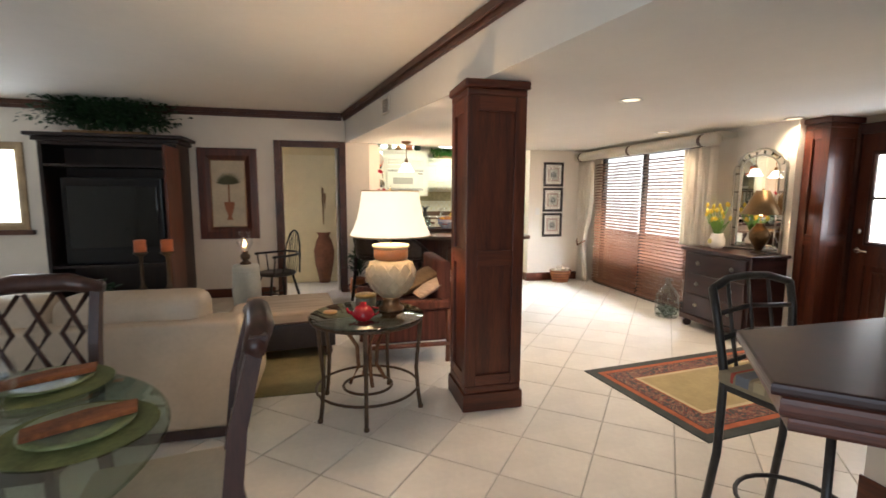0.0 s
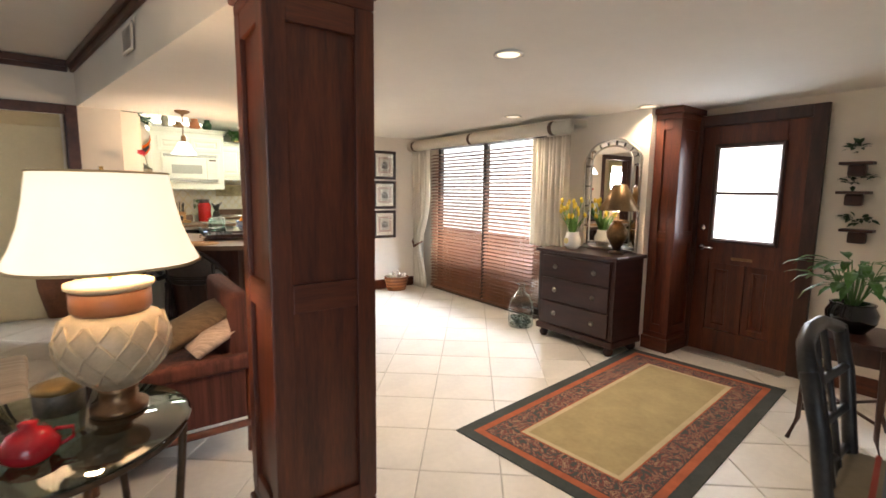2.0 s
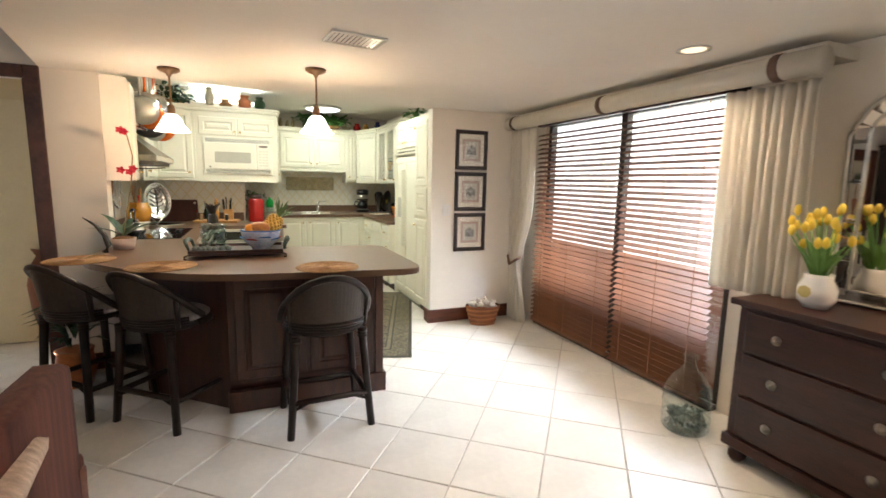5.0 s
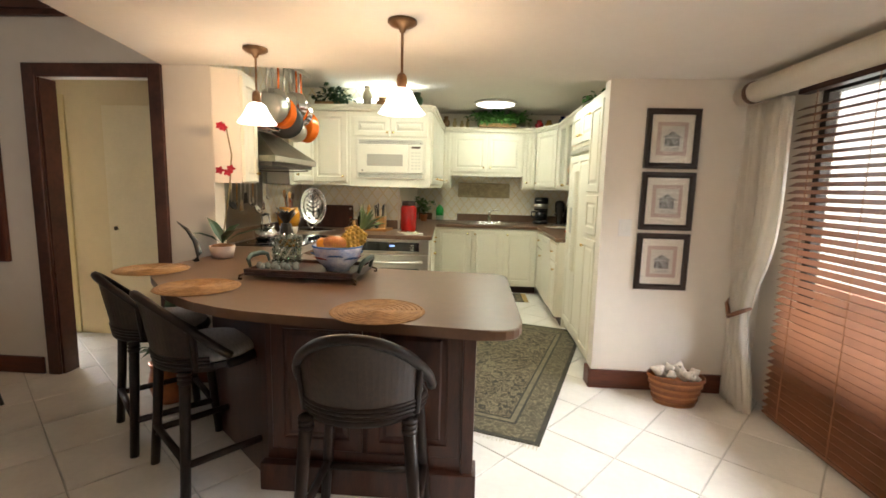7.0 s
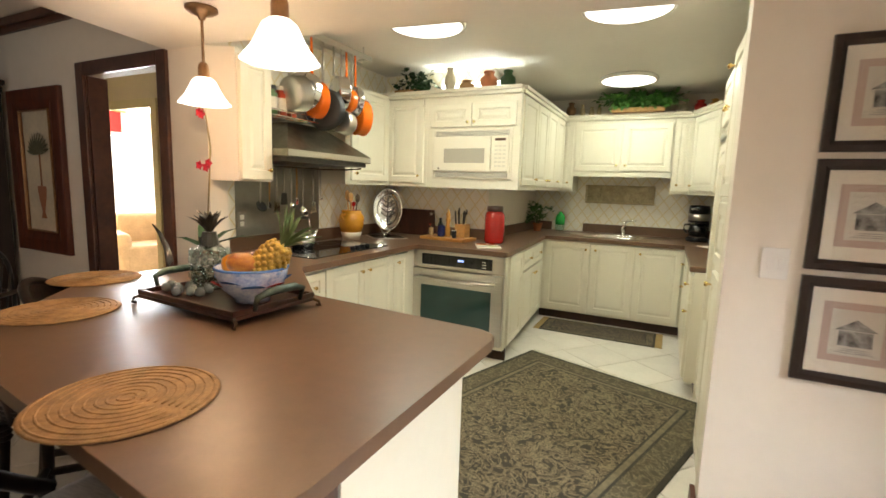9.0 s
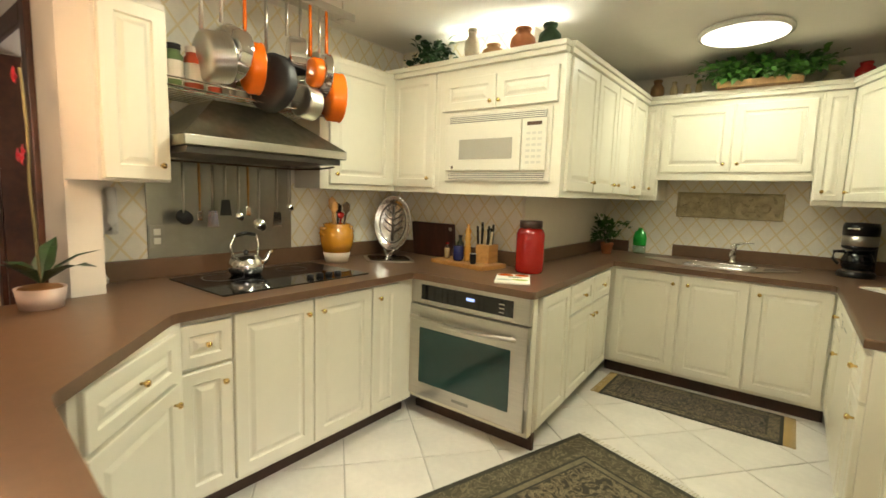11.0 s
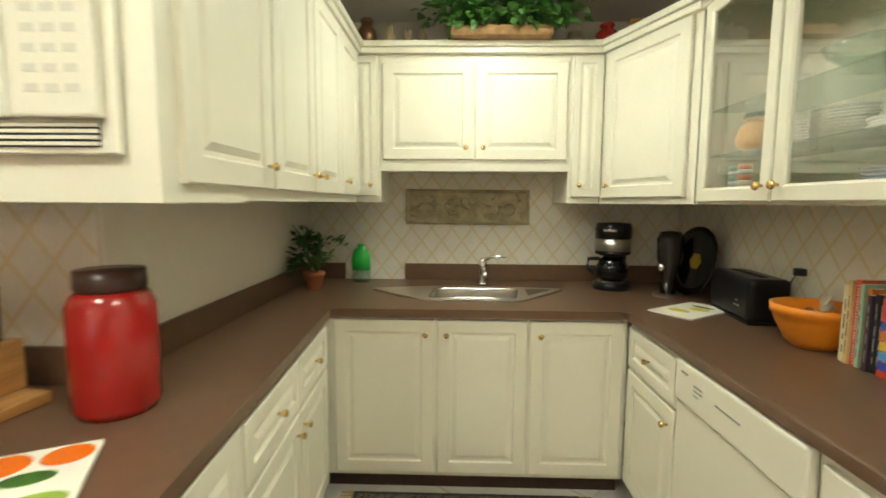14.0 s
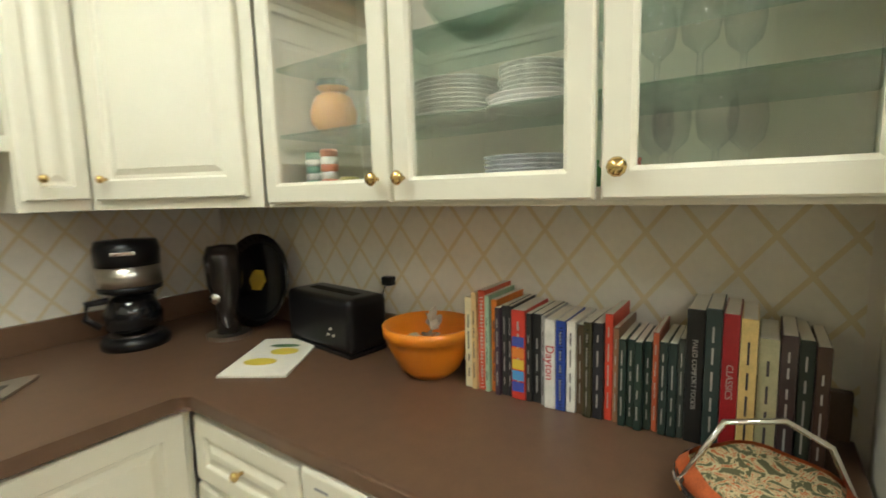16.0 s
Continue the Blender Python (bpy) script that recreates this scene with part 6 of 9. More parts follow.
for i, (col, th, hh, dp) in enumerate(BOOKS):
    th, hh = th * 1.07, hh * (1.05 if i < 28 else 1.14)
    lean = 2.5 * math.sin(i * 0.9) * 0.4
    b = thing("cookbook", 4.94, by - th, CT + 0.0005, "upright cookbook with a worn printed spine", "book", "row of cookbooks")
    b.matrix_basis = pose(4.99 + rnd.uniform(-0.008, 0.008), by - th, CT + 0.0005, 0, 0, rnd.uniform(-1.2, 1.2))
    dp = min(dp, 0.15)
    part("cover", box(0, dp, 0, th - 0.001, 0, hh, 0.002), mat("cover_%d" % i, col, 0.42, vary=0.12, scale=30), b)
    part("page_block", box(0.004, dp - 0.004, 0.002, th - 0.003, hh - 0.003, hh + 0.0006), paper_m, b)
    words = {28: ("PALEO COMFORT FOODS", ink_w, 0.012), 12: ("Dayton", ink_r, 0.028), 30: ("CLASSICS", ink_w, 0.016)}.get(i)
    if words:
        text_part("spine_title", words[0], words[2] if th > 0.02 else 0.011, words[1], b, Matrix(((0, 0, -1, -0.0008), (0, -1, 0, th / 2), (-1, 0, 0, hh * 0.52), (0, 0, 0, 1))))
    else:
        ik = ink_w if sum(col) < 1.0 else ink_b
        z = hh * 0.12
        while z < hh * 0.82:
            ln = rnd.uniform(0.018, 0.05)
            part("spine_print", box(-0.0008, 0.0004, th * 0.44, th * 0.57, z, min(z + ln, hh * 0.88)), ik, b)
            z += ln + rnd.uniform(0.008, 0.02)
    if i == 8:
        for k, cc in enumerate(((0.05, 0.08, 0.4), (0.08, 0.3, 0.6), (0.7, 0.5, 0.05), (0.65, 0.2, 0.03), (0.05, 0.08, 0.35))):
            part("rainbow_band", box(-0.001, 0.0004, 0.003, th - 0.003, 0.02 + k * 0.028, 0.044 + k * 0.028), mat("rainbow_%d" % k, cc, 0.5), b)
    if i in (2, 13, 16):
        bm = bmesh.new()
        for k in range(26):
            add_tube(bm, [(0.003 + 0.006 * math.cos(a), th * 0.5 + 0.4 * th * math.sin(a), 0.008 + k * (hh - 0.016) / 26) for a in (0.0, 1.6, 3.14, 4.7)], 0.0009, 4, closed=True)
        part("spiral_binding", bm, white_m if i == 2 else black_m, b)
    by -= th
bk = thing("bread_basket", 4.80, 8.52, CT, "wire basket lined with a floral napkin", "basket", rz=20)
nap = mat("floral_napkin", (0.42, 0.34, 0.22), 0.9, vary=0.4, scale=16, col2=(0.42, 0.12, 0.05))
part("napkin", lathe([(0.0, 0.01), (0.07, 0.012), (0.10, 0.04), (0.108, 0.06), (0.09, 0.075), (0.05, 0.07), (0, 0.065)], 30, wave=lambda a, z: 1 + 0.06 * math.sin(a * 5 + z * 30)), nap, bk, "", None, True)
part("stripe", lathe([(0.101, 0.042), (0.110, 0.062), (0.094, 0.078)], 30, cap=False, wave=lambda a, z: (1.015 + 0.06 * math.sin(a * 5 + z * 30))), mat("orange_stripe", (0.55, 0.12, 0.03), 0.9, vary=0.2, scale=40), bk, "orange striped hem", None, True)
part("rim_wire", tube(arc(0, 0, 0.055, 0.118, 0, 345, 30), 0.003, 6), chrome_m, bk)
part("handle", tube([(0.0, -0.115, 0.05), (0.02, -0.09, 0.12), (0.02, -0.03, 0.155), (0.02, 0.05, 0.145), (0.0, 0.115, 0.05)], 0.005, 8), chrome_m, bk, "twisted wire handle", None, True)
part("base_wire", tube(arc(0, 0, 0.004, 0.09, 0, 345, 24), 0.0035, 6), chrome_m, bk)

# ornaments on top of the wall cabinets
TZ = UT + 0.031


def ivy(x, y, z, ln, dp, n, seed, label, rz=0, leaf=None, rise=0.075):
    t = thing("trailing_plant", x, y, z, label, "plant", rz=rz)
    part("leaves", bushy(n, ln, dp, rise, 0.06, 0.05, random.Random(seed), 0.55, 0.02 + rise), leaf or leaf_m, t, "green ivy leaves")
    part("basket", box(-ln * 0.7, ln * 0.7, -dp * 0.5, dp * 0.5, 0, 0.05, 0.01), straw_m, t)


ivy(4.03, 10.165, TZ, 0.36, 0.13, 560, 21, "trailing green ivy along the top of the sink cabinets")
ivy(2.18, 8.68, TZ, 0.20, 0.09, 150, 22, "trailing ivy on top of the corner cabinet", 0, leaf_d)
ivy(4.86, 8.15, 2.111, 0.10, 0.05, 50, 23, "small trailing plant over the refrigerator")
rnd = random.Random(8)
for i, (x, y, r, h, mt, lb) in enumerate(((2.60, 8.66, 0.05, 0.21, mat("aged_plaster", (0.45, 0.40, 0.30), 0.7, vary=0.2), "aged plaster pedestal vase"), (2.76, 8.66, 0.07, 0.09, straw_m, "small straw bowl"), (2.96, 8.66, 0.075, 0.15, terra_m, "round terracotta pot"), (3.12, 8.68, 0.065, 0.15, leaf_d, "small green potted ornament"), (3.32, 10.33, 0.055, 0.16, bronze_m, "brown glazed urn"), (3.44, 10.36, 0.03, 0.14, mat("sand_vase", (0.5, 0.4, 0.22), 0.6), "sand-coloured bottle vase"), (3.54, 10.36, 0.03, 0.11, mat("sand_vase", (0.5, 0.4, 0.22), 0.6), "short sand-coloured vase"), (3.62, 10.36, 0.025, 0.14, mat("sand_vase", (0.5, 0.4, 0.22), 0.6), "slim sand-coloured vase"), (4.44, 10.34, 0.06, 0.09, mat("pale_pot", (0.5, 0.45, 0.3), 0.6), "squat pale pot"), (4.60, 10.30, 0.06, 0.12, red_m, "round red lidded jar"), (4.72, 10.22, 0.055, 0.11, mat("amber_pot", (0.4, 0.2, 0.03), 0.3), "amber glazed pot"), (4.86, 10.0, 0.05, 0.13, mat("cobalt_glaze", (0.01, 0.015, 0.08), 0.15), "cobalt blue jar"))):
    t = thing("ornament_jar", x, y, TZ, lb + " on top of the cabinets", "ornament")
    part("body", lathe([(0, 0), (r * 0.6, 0.0), (r, h * 0.35), (r * 0.95, h * 0.6), (r * 0.5, h * 0.8), (r * 0.6, h * 0.88), (r * 0.45, h * 0.88), (0.0, h * 0.7)], 20), mt, t, "", None, True)
    part("rim", lathe([(r * 0.5, h * 0.86), (r * 0.66, h * 0.93), (r * 0.6, h), (0, h * 0.98)], 18), mt, t, "", None, True)
# ---- breakfast bar ----
stool_fabric = mat("pale_striped_seat", (0.52, 0.49, 0.46), 0.9, vary=0.3, scale=20, stretch=(1, 14, 1), bump=0.3, bscale=200)
wicker_m = mat("woven_dark_cane", (0.026, 0.013, 0.008), 0.4, vary=0.5, scale=60, bump=0.6, bscale=180, coat=0.2)


def bar_stool(x, y, rz):
    """A rattan counter stool; its back is at local -y."""
    s = thing("bar_stool", x, y, 0, "dark rattan counter stool with a curved cane back", "stool", "stools at the breakfast bar", rz)
    for sx in (-1, 1):
        for sy in (-1, 1):
            leg = part("leg", tube([(sx * 0.225, sy * 0.20, 0), (sx * 0.20, sy * 0.18, 0.30), (sx * 0.18, sy * 0.165, 0.58)], [0.021, 0.022, 0.024], 10), rattan_m, s, "", None, True)
            bm = bmesh.new()
            for k in range(3):
                add_lathe(bm, [(0.024, 0.0), (0.029, 0.005), (0.029, 0.011), (0.024, 0.016)], 10, cx=sx * 0.182, cy=sy * 0.167, cap=False)
                bmesh.ops.translate(bm, verts=bm.verts[-40:], vec=(0, 0, 0.53 + k * 0.018))
            part("wrap", bm, rattan_m, leg, "bands of bound cane", None, True)
    for a, b, z in (((-0.21, -0.19), (0.21, -0.19), 0.20), ((-0.21, 0.19), (0.21, 0.19), 0.16), ((-0.21, -0.19), (-0.21, 0.19), 0.18), ((0.21, -0.19), (0.21, 0.19), 0.18)):
        part("stretcher", tube([(*a, z), (*b, z)], 0.017, 8), rattan_m, s, "", None, True)
    for sx in (-1, 1):
        part("corner_brace", tube([(sx * 0.212, -0.195, 0.10), (sx * 0.195, -0.192, 0.165), (sx * 0.12, -0.19, 0.195)], 0.009, 6), rattan_m, s, "", None, True)
    part("seat_ring", tube(arc(0, 0, 0.585, 0.215, 0, 345, 24), 0.020, 8), rattan_m, s, "", None, True)
    part("seat_base", lathe([(0.0, 0.57), (0.205, 0.57), (0.205, 0.595), (0.0, 0.596)], 28), rattan_m, s)
    part("cushion", lathe([(0.0, 0.596), (0.19, 0.597), (0.215, 0.612), (0.212, 0.632), (0.17, 0.648), (0.0, 0.655)], 28), stool_fabric, s, "pale grey striped seat cushion", None, True)

    def crest(a):
        """Height fraction of the arched back at an angle round the seat."""
        return max(0.0, math.cos(radians((a - 270) * 0.9))) ** 1.35

    def lean(a, r, k):
        """A point on the back, leaning outwards with height."""
        return (r * (1 + 0.10 * k) * math.cos(radians(a)), r * 0.95 * (1 + 0.22 * k) * math.sin(radians(a)), 0.61 + 0.29 * k)

    part("back_rail", tube([lean(a, 0.245, crest(a)) for a in range(176, 365, 8)], 0.019, 8), rattan_m, s, "", None, True)
    for k in range(3):
        part("back_hoop", tube([lean(a, 0.243, -0.02 + 0.055 * k) for a in range(200, 341, 10)], 0.008, 6), rattan_m, s, "", None, True)
    bm = bmesh.new()
    prev = None
    for a in range(210, 331, 5):
        cur = []
        for r in (0.236, 0.243):
            cur += [bm.verts.new(lean(a, r, k)) for k in (0.03, crest(a))]
        if prev:
            for i, j in ((0, 1), (2, 3), (0, 2), (1, 3)):
                bm.faces.new((prev[i], prev[j], cur[j], cur[i]))
        prev = cur
    part("back_panel", bm, wicker_m, s, "woven dark cane back")
    for a in (214, 326):
        part("upright", tube([lean(a, 0.243, -0.08), lean(a, 0.245, crest(a))], 0.014, 8), rattan_m, s, "", None, True)
    return s


st = bar_stool(3.37, 5.41, 2)
copy_thing(st, pose(2.53, 5.77, 0, 0, 0, -40))
copy_thing(st, pose(2.07, 6.10, 0, 0, 0, -44))

for x, y, rz in ((3.40, 5.455, 10), (2.51, 5.73, 50), (2.03, 6.09, 90)):
    t = thing("placemat", x, y, CT + 0.0005, "round woven straw placemat on the breakfast bar", "placemat", "round placemats", rz)
    part("disc", lathe([(0.0, 0.0), (0.178, 0.0), (0.182, 0.003), (0.176, 0.006), (0.0, 0.006)], 44), straw_m, t, "", None, True)
    for k in range(9):
        part("coil", tube(arc(0, 0, 0.006, 0.018 + k * 0.019, 0, 350, 30), 0.0026, 5), straw_m, t, "", None, True)

ty = thing("serving_tray", 2.91, 6.10, CT, "dark wood tray with scrolled iron handles and feet", "tray", rz=-3)
part("base", box(-0.28, 0.28, -0.18, 0.18, 0.022, 0.036, 0.004), espresso, ty)
for y0 in (-0.18, 0.168):
    part("rim", box(-0.28, 0.28, y0, y0 + 0.012, 0.036, 0.055, 0.003), espresso, ty)
for x0 in (-0.28, 0.268):
    part("rim", box(x0, x0 + 0.012, -0.168, 0.168, 0.036, 0.055, 0.003), espresso, ty)
verdi = mat("verdigris_iron", (0.07, 0.10, 0.085), 0.45, 0.6, vary=0.4, scale=30)
for sx in (-1, 1):
    part("handle", tube([(sx * 0.285, -0.10, 0.045), (sx * 0.30, -0.10, 0.09), (sx * 0.31, -0.05, 0.105), (sx * 0.31, 0.05, 0.105), (sx * 0.30, 0.10, 0.09), (sx * 0.285, 0.10, 0.045)], [0.008, 0.011, 0.015, 0.015, 0.011, 0.008], 8), verdi, ty, "green-black leaf-shaped iron handle", None, True)
    for sy in (-1, 1):
        part("foot", tube([(sx * 0.275, sy * 0.175, 0.03), (sx * 0.30, sy * 0.185, 0.02), (sx * 0.30, sy * 0.19, 0.006), (sx * 0.285, sy * 0.185, 0.006)], 0.006, 6), iron_m, ty, "", None, True)

bw = thing("fruit_bowl", 3.05, 6.10, CT + 0.037, "blue and white hand-painted fruit bowl", "bowl")
bw.scale = (1.2, 1.2, 1.1)
china = mat("painted_china", (0.78, 0.80, 0.82), 0.15, vary=0.4, scale=16, col2=(0.16, 0.28, 0.60))
part("shell", lathe([(0.0, 0), (0.05, 0.0), (0.052, 0.012), (0.06, 0.018), (0.09, 0.05), (0.104, 0.095), (0.107, 0.118), (0.101, 0.118), (0.085, 0.06), (0.0, 0.025)], 36), china, bw, "", None, True)
bl, yl, rd_ = mat("paint_blue", (0.10, 0.22, 0.55), 0.25), mat("paint_yellow_green", (0.62, 0.60, 0.22), 0.25), mat("paint_red", (0.5, 0.08, 0.08), 0.25)
for i in range(9):
    a = i * 40
    part("painted_leaf", lathe([(0.0, 0.0), (0.9, 0.05), (1.0, 0.1), (0, 0.2)], 12, sx=0.024, sy=0.034), bl if i % 3 else (yl if i % 2 else rd_), bw, "", pose(0.094 * math.cos(radians(a)), 0.094 * math.sin(radians(a)), 0.065 + 0.012 * (i % 2), 0, 152, a) @ Matrix.Diagonal((1, 1, 0.02, 1)))
part("blue_rim", lathe([(0.108, 0.112), (0.1095, 0.117), (0.106, 0.120)], 36, cap=False), bl, bw, "", None, True)


def fruit(name, x, y, z, r, m, label, sx=1.0, sz=1.0, rz=0):
    o = part(name, lathe([(0.0, 0.0), (r * 0.5, r * 0.12), (r * 0.9, r * 0.5), (r, r), (r * 0.88, r * 1.55), (r * 0.45, r * 1.92), (0.06 * r, r * 1.88)], 18), m, m=pose(x, y, z, 0, 0, rz) @ Matrix.Diagonal((sx, 1, sz, 1)), smooth=True)
    tagged(o, label, "fruit")


fz = CT + 0.052
fruit("orange_fruit", 2.985, 6.065, fz + 0.085, 0.036, mat("orange_peel", (0.75, 0.30, 0.02), 0.45, bump=0.3), "bright orange in the fruit bowl")
fruit("orange_fruit", 2.99, 6.13, fz + 0.08, 0.036, mat("orange_peel", (0.75, 0.30, 0.02), 0.45, bump=0.3), "bright orange in the fruit bowl")
fruit("mango", 3.045, 6.06, fz + 0.092, 0.045, mat("mango_skin", (0.42, 0.20, 0.03), 0.35, vary=0.5, scale=9, col2=(0.25, 0.05, 0.04)), "ripe red and yellow mango in the fruit bowl", 1.45, 0.85)
fruit("plum", 3.03, 6.13, fz + 0.105, 0.03, mat("plum_skin", (0.06, 0.02, 0.04), 0.3), "dark plum in the fruit bowl")
pa = thing("pineapple", 3.09, 6.10, fz + 0.06, "whole yellow pineapple lying in the fruit bowl", "fruit")
pa.matrix_basis = pose(3.09, 6.10, fz + 0.09, 0, 38, 25)
bm = lathe([(0.0, 0.0), (0.035, 0.006), (0.05, 0.04), (0.05, 0.09), (0.035, 0.13), (0.0, 0.14)], 24)
for k in range(8):
    for i in range(10):
        a = (i + 0.5 * (k % 2)) * 0.628
        r = (0.042, 0.049, 0.052, 0.053, 0.052, 0.050, 0.045, 0.037)[k]
        bmesh.ops.create_icosphere(bm, subdivisions=1, radius=0.011, matrix=Matrix.Translation((r * math.cos(a), r * math.sin(a), 0.012 + k * 0.0165)))
part("body", bm, mat("pineapple_skin", (0.55, 0.36, 0.07), 0.55, vary=0.3, scale=40), pa, "", None, True)
bm = bmesh.new()
rn = random.Random(2)
for i in range(34):
    a, e = rn.uniform(0, 6.28), rn.uniform(0.15, 0.9)
    add_leaf(bm, (0.01 * math.cos(a), 0.01 * math.sin(a), 0.135), (math.cos(a) * e, math.sin(a) * e, 1), (0, 0, 1), rn.uniform(0.09, 0.16), 0.018, 0.1)
part("crown", bm, mat("pineapple_leaf", (0.16, 0.25, 0.10), 0.5, vary=0.3), pa, "grey-green spiky leaves")
dc = thing("glass_pineapple", 2.74, 6.15, CT + 0.037, "clear glass pineapple jar with dark metal leaves", "ornament")
dc.matrix_basis = pose(2.755, 6.15, CT + 0.037) @ Matrix.Diagonal((1.3, 1.3, 1.5, 1))
bm = lathe([(0.0, 0.0), (0.04, 0.0), (0.055, 0.03), (0.055, 0.08), (0.04, 0.11), (0.03, 0.12)], 20)
for k in range(5):
    for i in range(10):
        a = (i + 0.5 * (k % 2)) * 0.628
        bmesh.ops.create_icosphere(bm, subdivisions=1, radius=0.012, matrix=Matrix.Translation((0.052 * math.cos(a), 0.052 * math.sin(a), 0.02 + k * 0.02)))
part("jar", bm, glass("jar_glass", (0.8, 0.86, 0.84)), dc, "", None, True)
bm = tube([(0, 0, 0.115), (0, 0, 0.155)], [0.03, 0.02], 10)
for i in range(16):
    a, e = i * 2.4, 0.4 + 0.12 * (i % 4)
    add_leaf(bm, (0, 0, 0.14), (math.cos(a) * e, math.sin(a) * e, 0.8), (0, 0, 1), 0.085, 0.024, 0.2)
part("lid", bm, mat("dark_pewter", (0.07, 0.065, 0.055), 0.35, 0.8), dc, "dark metal leaf lid")
for i, (x, y) in enumerate(((2.70, 6.04), (2.74, 6.02), (2.78, 6.05), (2.72, 6.08), (2.83, 6.08), (2.81, 6.02), (2.68, 6.01), (2.65, 6.05), (2.77, 5.99), (2.85, 6.03))):
    o = part("glass_grape", lathe([(0, 0), (0.016, 0.006), (0.019, 0.018), (0.012, 0.034), (0, 0.038)], 12), mat("grey_glass_bead", (0.16, 0.18, 0.18), 0.08), m=pose(x, y, CT + 0.0365), smooth=True)
    tagged(o, "smoky glass grape bead on the tray", "ornament", "glass grapes")

oc = thing("orchid", 2.25, 6.52, CT, "red orchid in a frosted pot with pebbles", "plant")
oc.matrix_basis = pose(2.15, 6.58, CT, 0, 0, 0) @ Matrix.Diagonal((1.3, 1.3, 1.08, 1))
part("pot", lathe([(0, 0), (0.05, 0.0), (0.06, 0.07), (0.056, 0.07), (0.05, 0.06), (0, 0.06)], 22), mat("blush_pot", (0.62, 0.48, 0.42), 0.4), oc, "", None, True)
part("bark", lathe([(0, 0.085), (0.045, 0.075), (0.055, 0.058), (0, 0.055)], 16, wave=lambda a, z: 1 + 0.08 * math.sin(a * 7)), mat("orchid_bark", (0.28, 0.13, 0.05), 0.9, vary=0.3, bump=0.6), oc)
for i, (a, ln, wd, up) in enumerate(((150, 0.20, 0.055, 1.3), (20, 0.24, 0.06, 0.45), (320, 0.22, 0.05, 0.6), (200, 0.17, 0.05, 0.5), (80, 0.18, 0.05, 0.9))):
    bm = bmesh.new()
    add_leaf(bm, (0, 0, 0.08), (math.cos(radians(a)), math.sin(radians(a)), up), (0, 0, 1), ln, wd, 0.25)
    part("leaf", bm, leaf_d, oc, "broad dark green leaf")
part("stem", tube([(0, 0, 0.08), (0.03, -0.01, 0.25), (0.06, -0.02, 0.42), (0.075, -0.02, 0.60), (0.055, -0.02, 0.74), (0.035, -0.02, 0.78)], 0.0035, 6), mat("stem_brown", (0.20, 0.16, 0.07), 0.6), oc)
bm = bmesh.new()
for cx, cz in ((0.075, 0.52), (0.06, 0.50), (0.03, 0.76), (0.045, 0.75), (0.02, 0.51)):
    for k in range(5):
        a = k * 1.257
        add_leaf(bm, (cx, -0.025, cz), (math.cos(a), -0.3, math.sin(a)), (0, -1, 0), 0.026, 0.02, 0.2)
part("blossom", bm, mat("orchid_red", (0.45, 0.01, 0.03), 0.5), oc, "deep red blossoms")
hn = part("horn", tube([(0.0, 0, 0.0), (0.02, 0, 0.05), (0.0, 0, 0.12), (-0.05, 0, 0.19), (-0.11, 0, 0.235)], [0.020, 0.019, 0.015, 0.010, 0.003], 10), mat("polished_horn", (0.05, 0.045, 0.04), 0.25, vary=0.4), m=pose(2.085, 6.40, CT + 0.001), smooth=True)
tagged(hn, "dark polished curved horn on the bar by the wall", "ornament")

# kitchen rugs


def rug_pattern(name, base, dark, light, sc):
    m = mat(name, base, 0.95, vary=0.2, scale=10, bump=0.5, bscale=250)
    n, l = m.node_tree.nodes, m.node_tree.links
    b = n["Principled BSDF"]
    tc = n.new("ShaderNodeTexCoord")
    nz = n.new("ShaderNodeTexNoise")
    nz.inputs["Scale"].default_value, nz.inputs["Detail"].default_value, nz.inputs["Distortion"].default_value = sc, 3, 2.5
    l.new(tc.outputs["Object"], nz.inputs["Vector"])
    cr = n.new("ShaderNodeValToRGB")
    cr.color_ramp.interpolation = 'CONSTANT'
    cr.color_ramp.elements[0].color = (*dark, 1)
    cr.color_ramp.elements[1].position, cr.color_ramp.elements[1].color = 0.44, (*base, 1)
    e = cr.color_ramp.elements.new(0.52)
    e.color = (*light, 1)
    e = cr.color_ramp.elements.new(0.57)
    e.color = (*base, 1)
    e = cr.color_ramp.elements.new(0.63)
    e.color = (*dark, 1)
    l.new(nz.outputs[0], cr.inputs[0])
    l.new(cr.outputs[0], b.inputs["Base Color"])
    return m


def layered_rug(name, x, y, rz, w, h, layers, label):
    r = thing(name, x, y, 0.0, label, "rug", rz=rz)
    ins, z = 0.0, 0.0
    for i, (d, m, lb) in enumerate(layers):
        ins += d
        t = 0.006 if i == 0 else 0.0008
        part("field" if i == len(layers) - 1 else "border", box(-w / 2 + ins, w / 2 - ins, -h / 2 + ins, h / 2 - ins, z, z + t, 0.002 if i == 0 else 0), m, r, lb)
        z += t
    return r


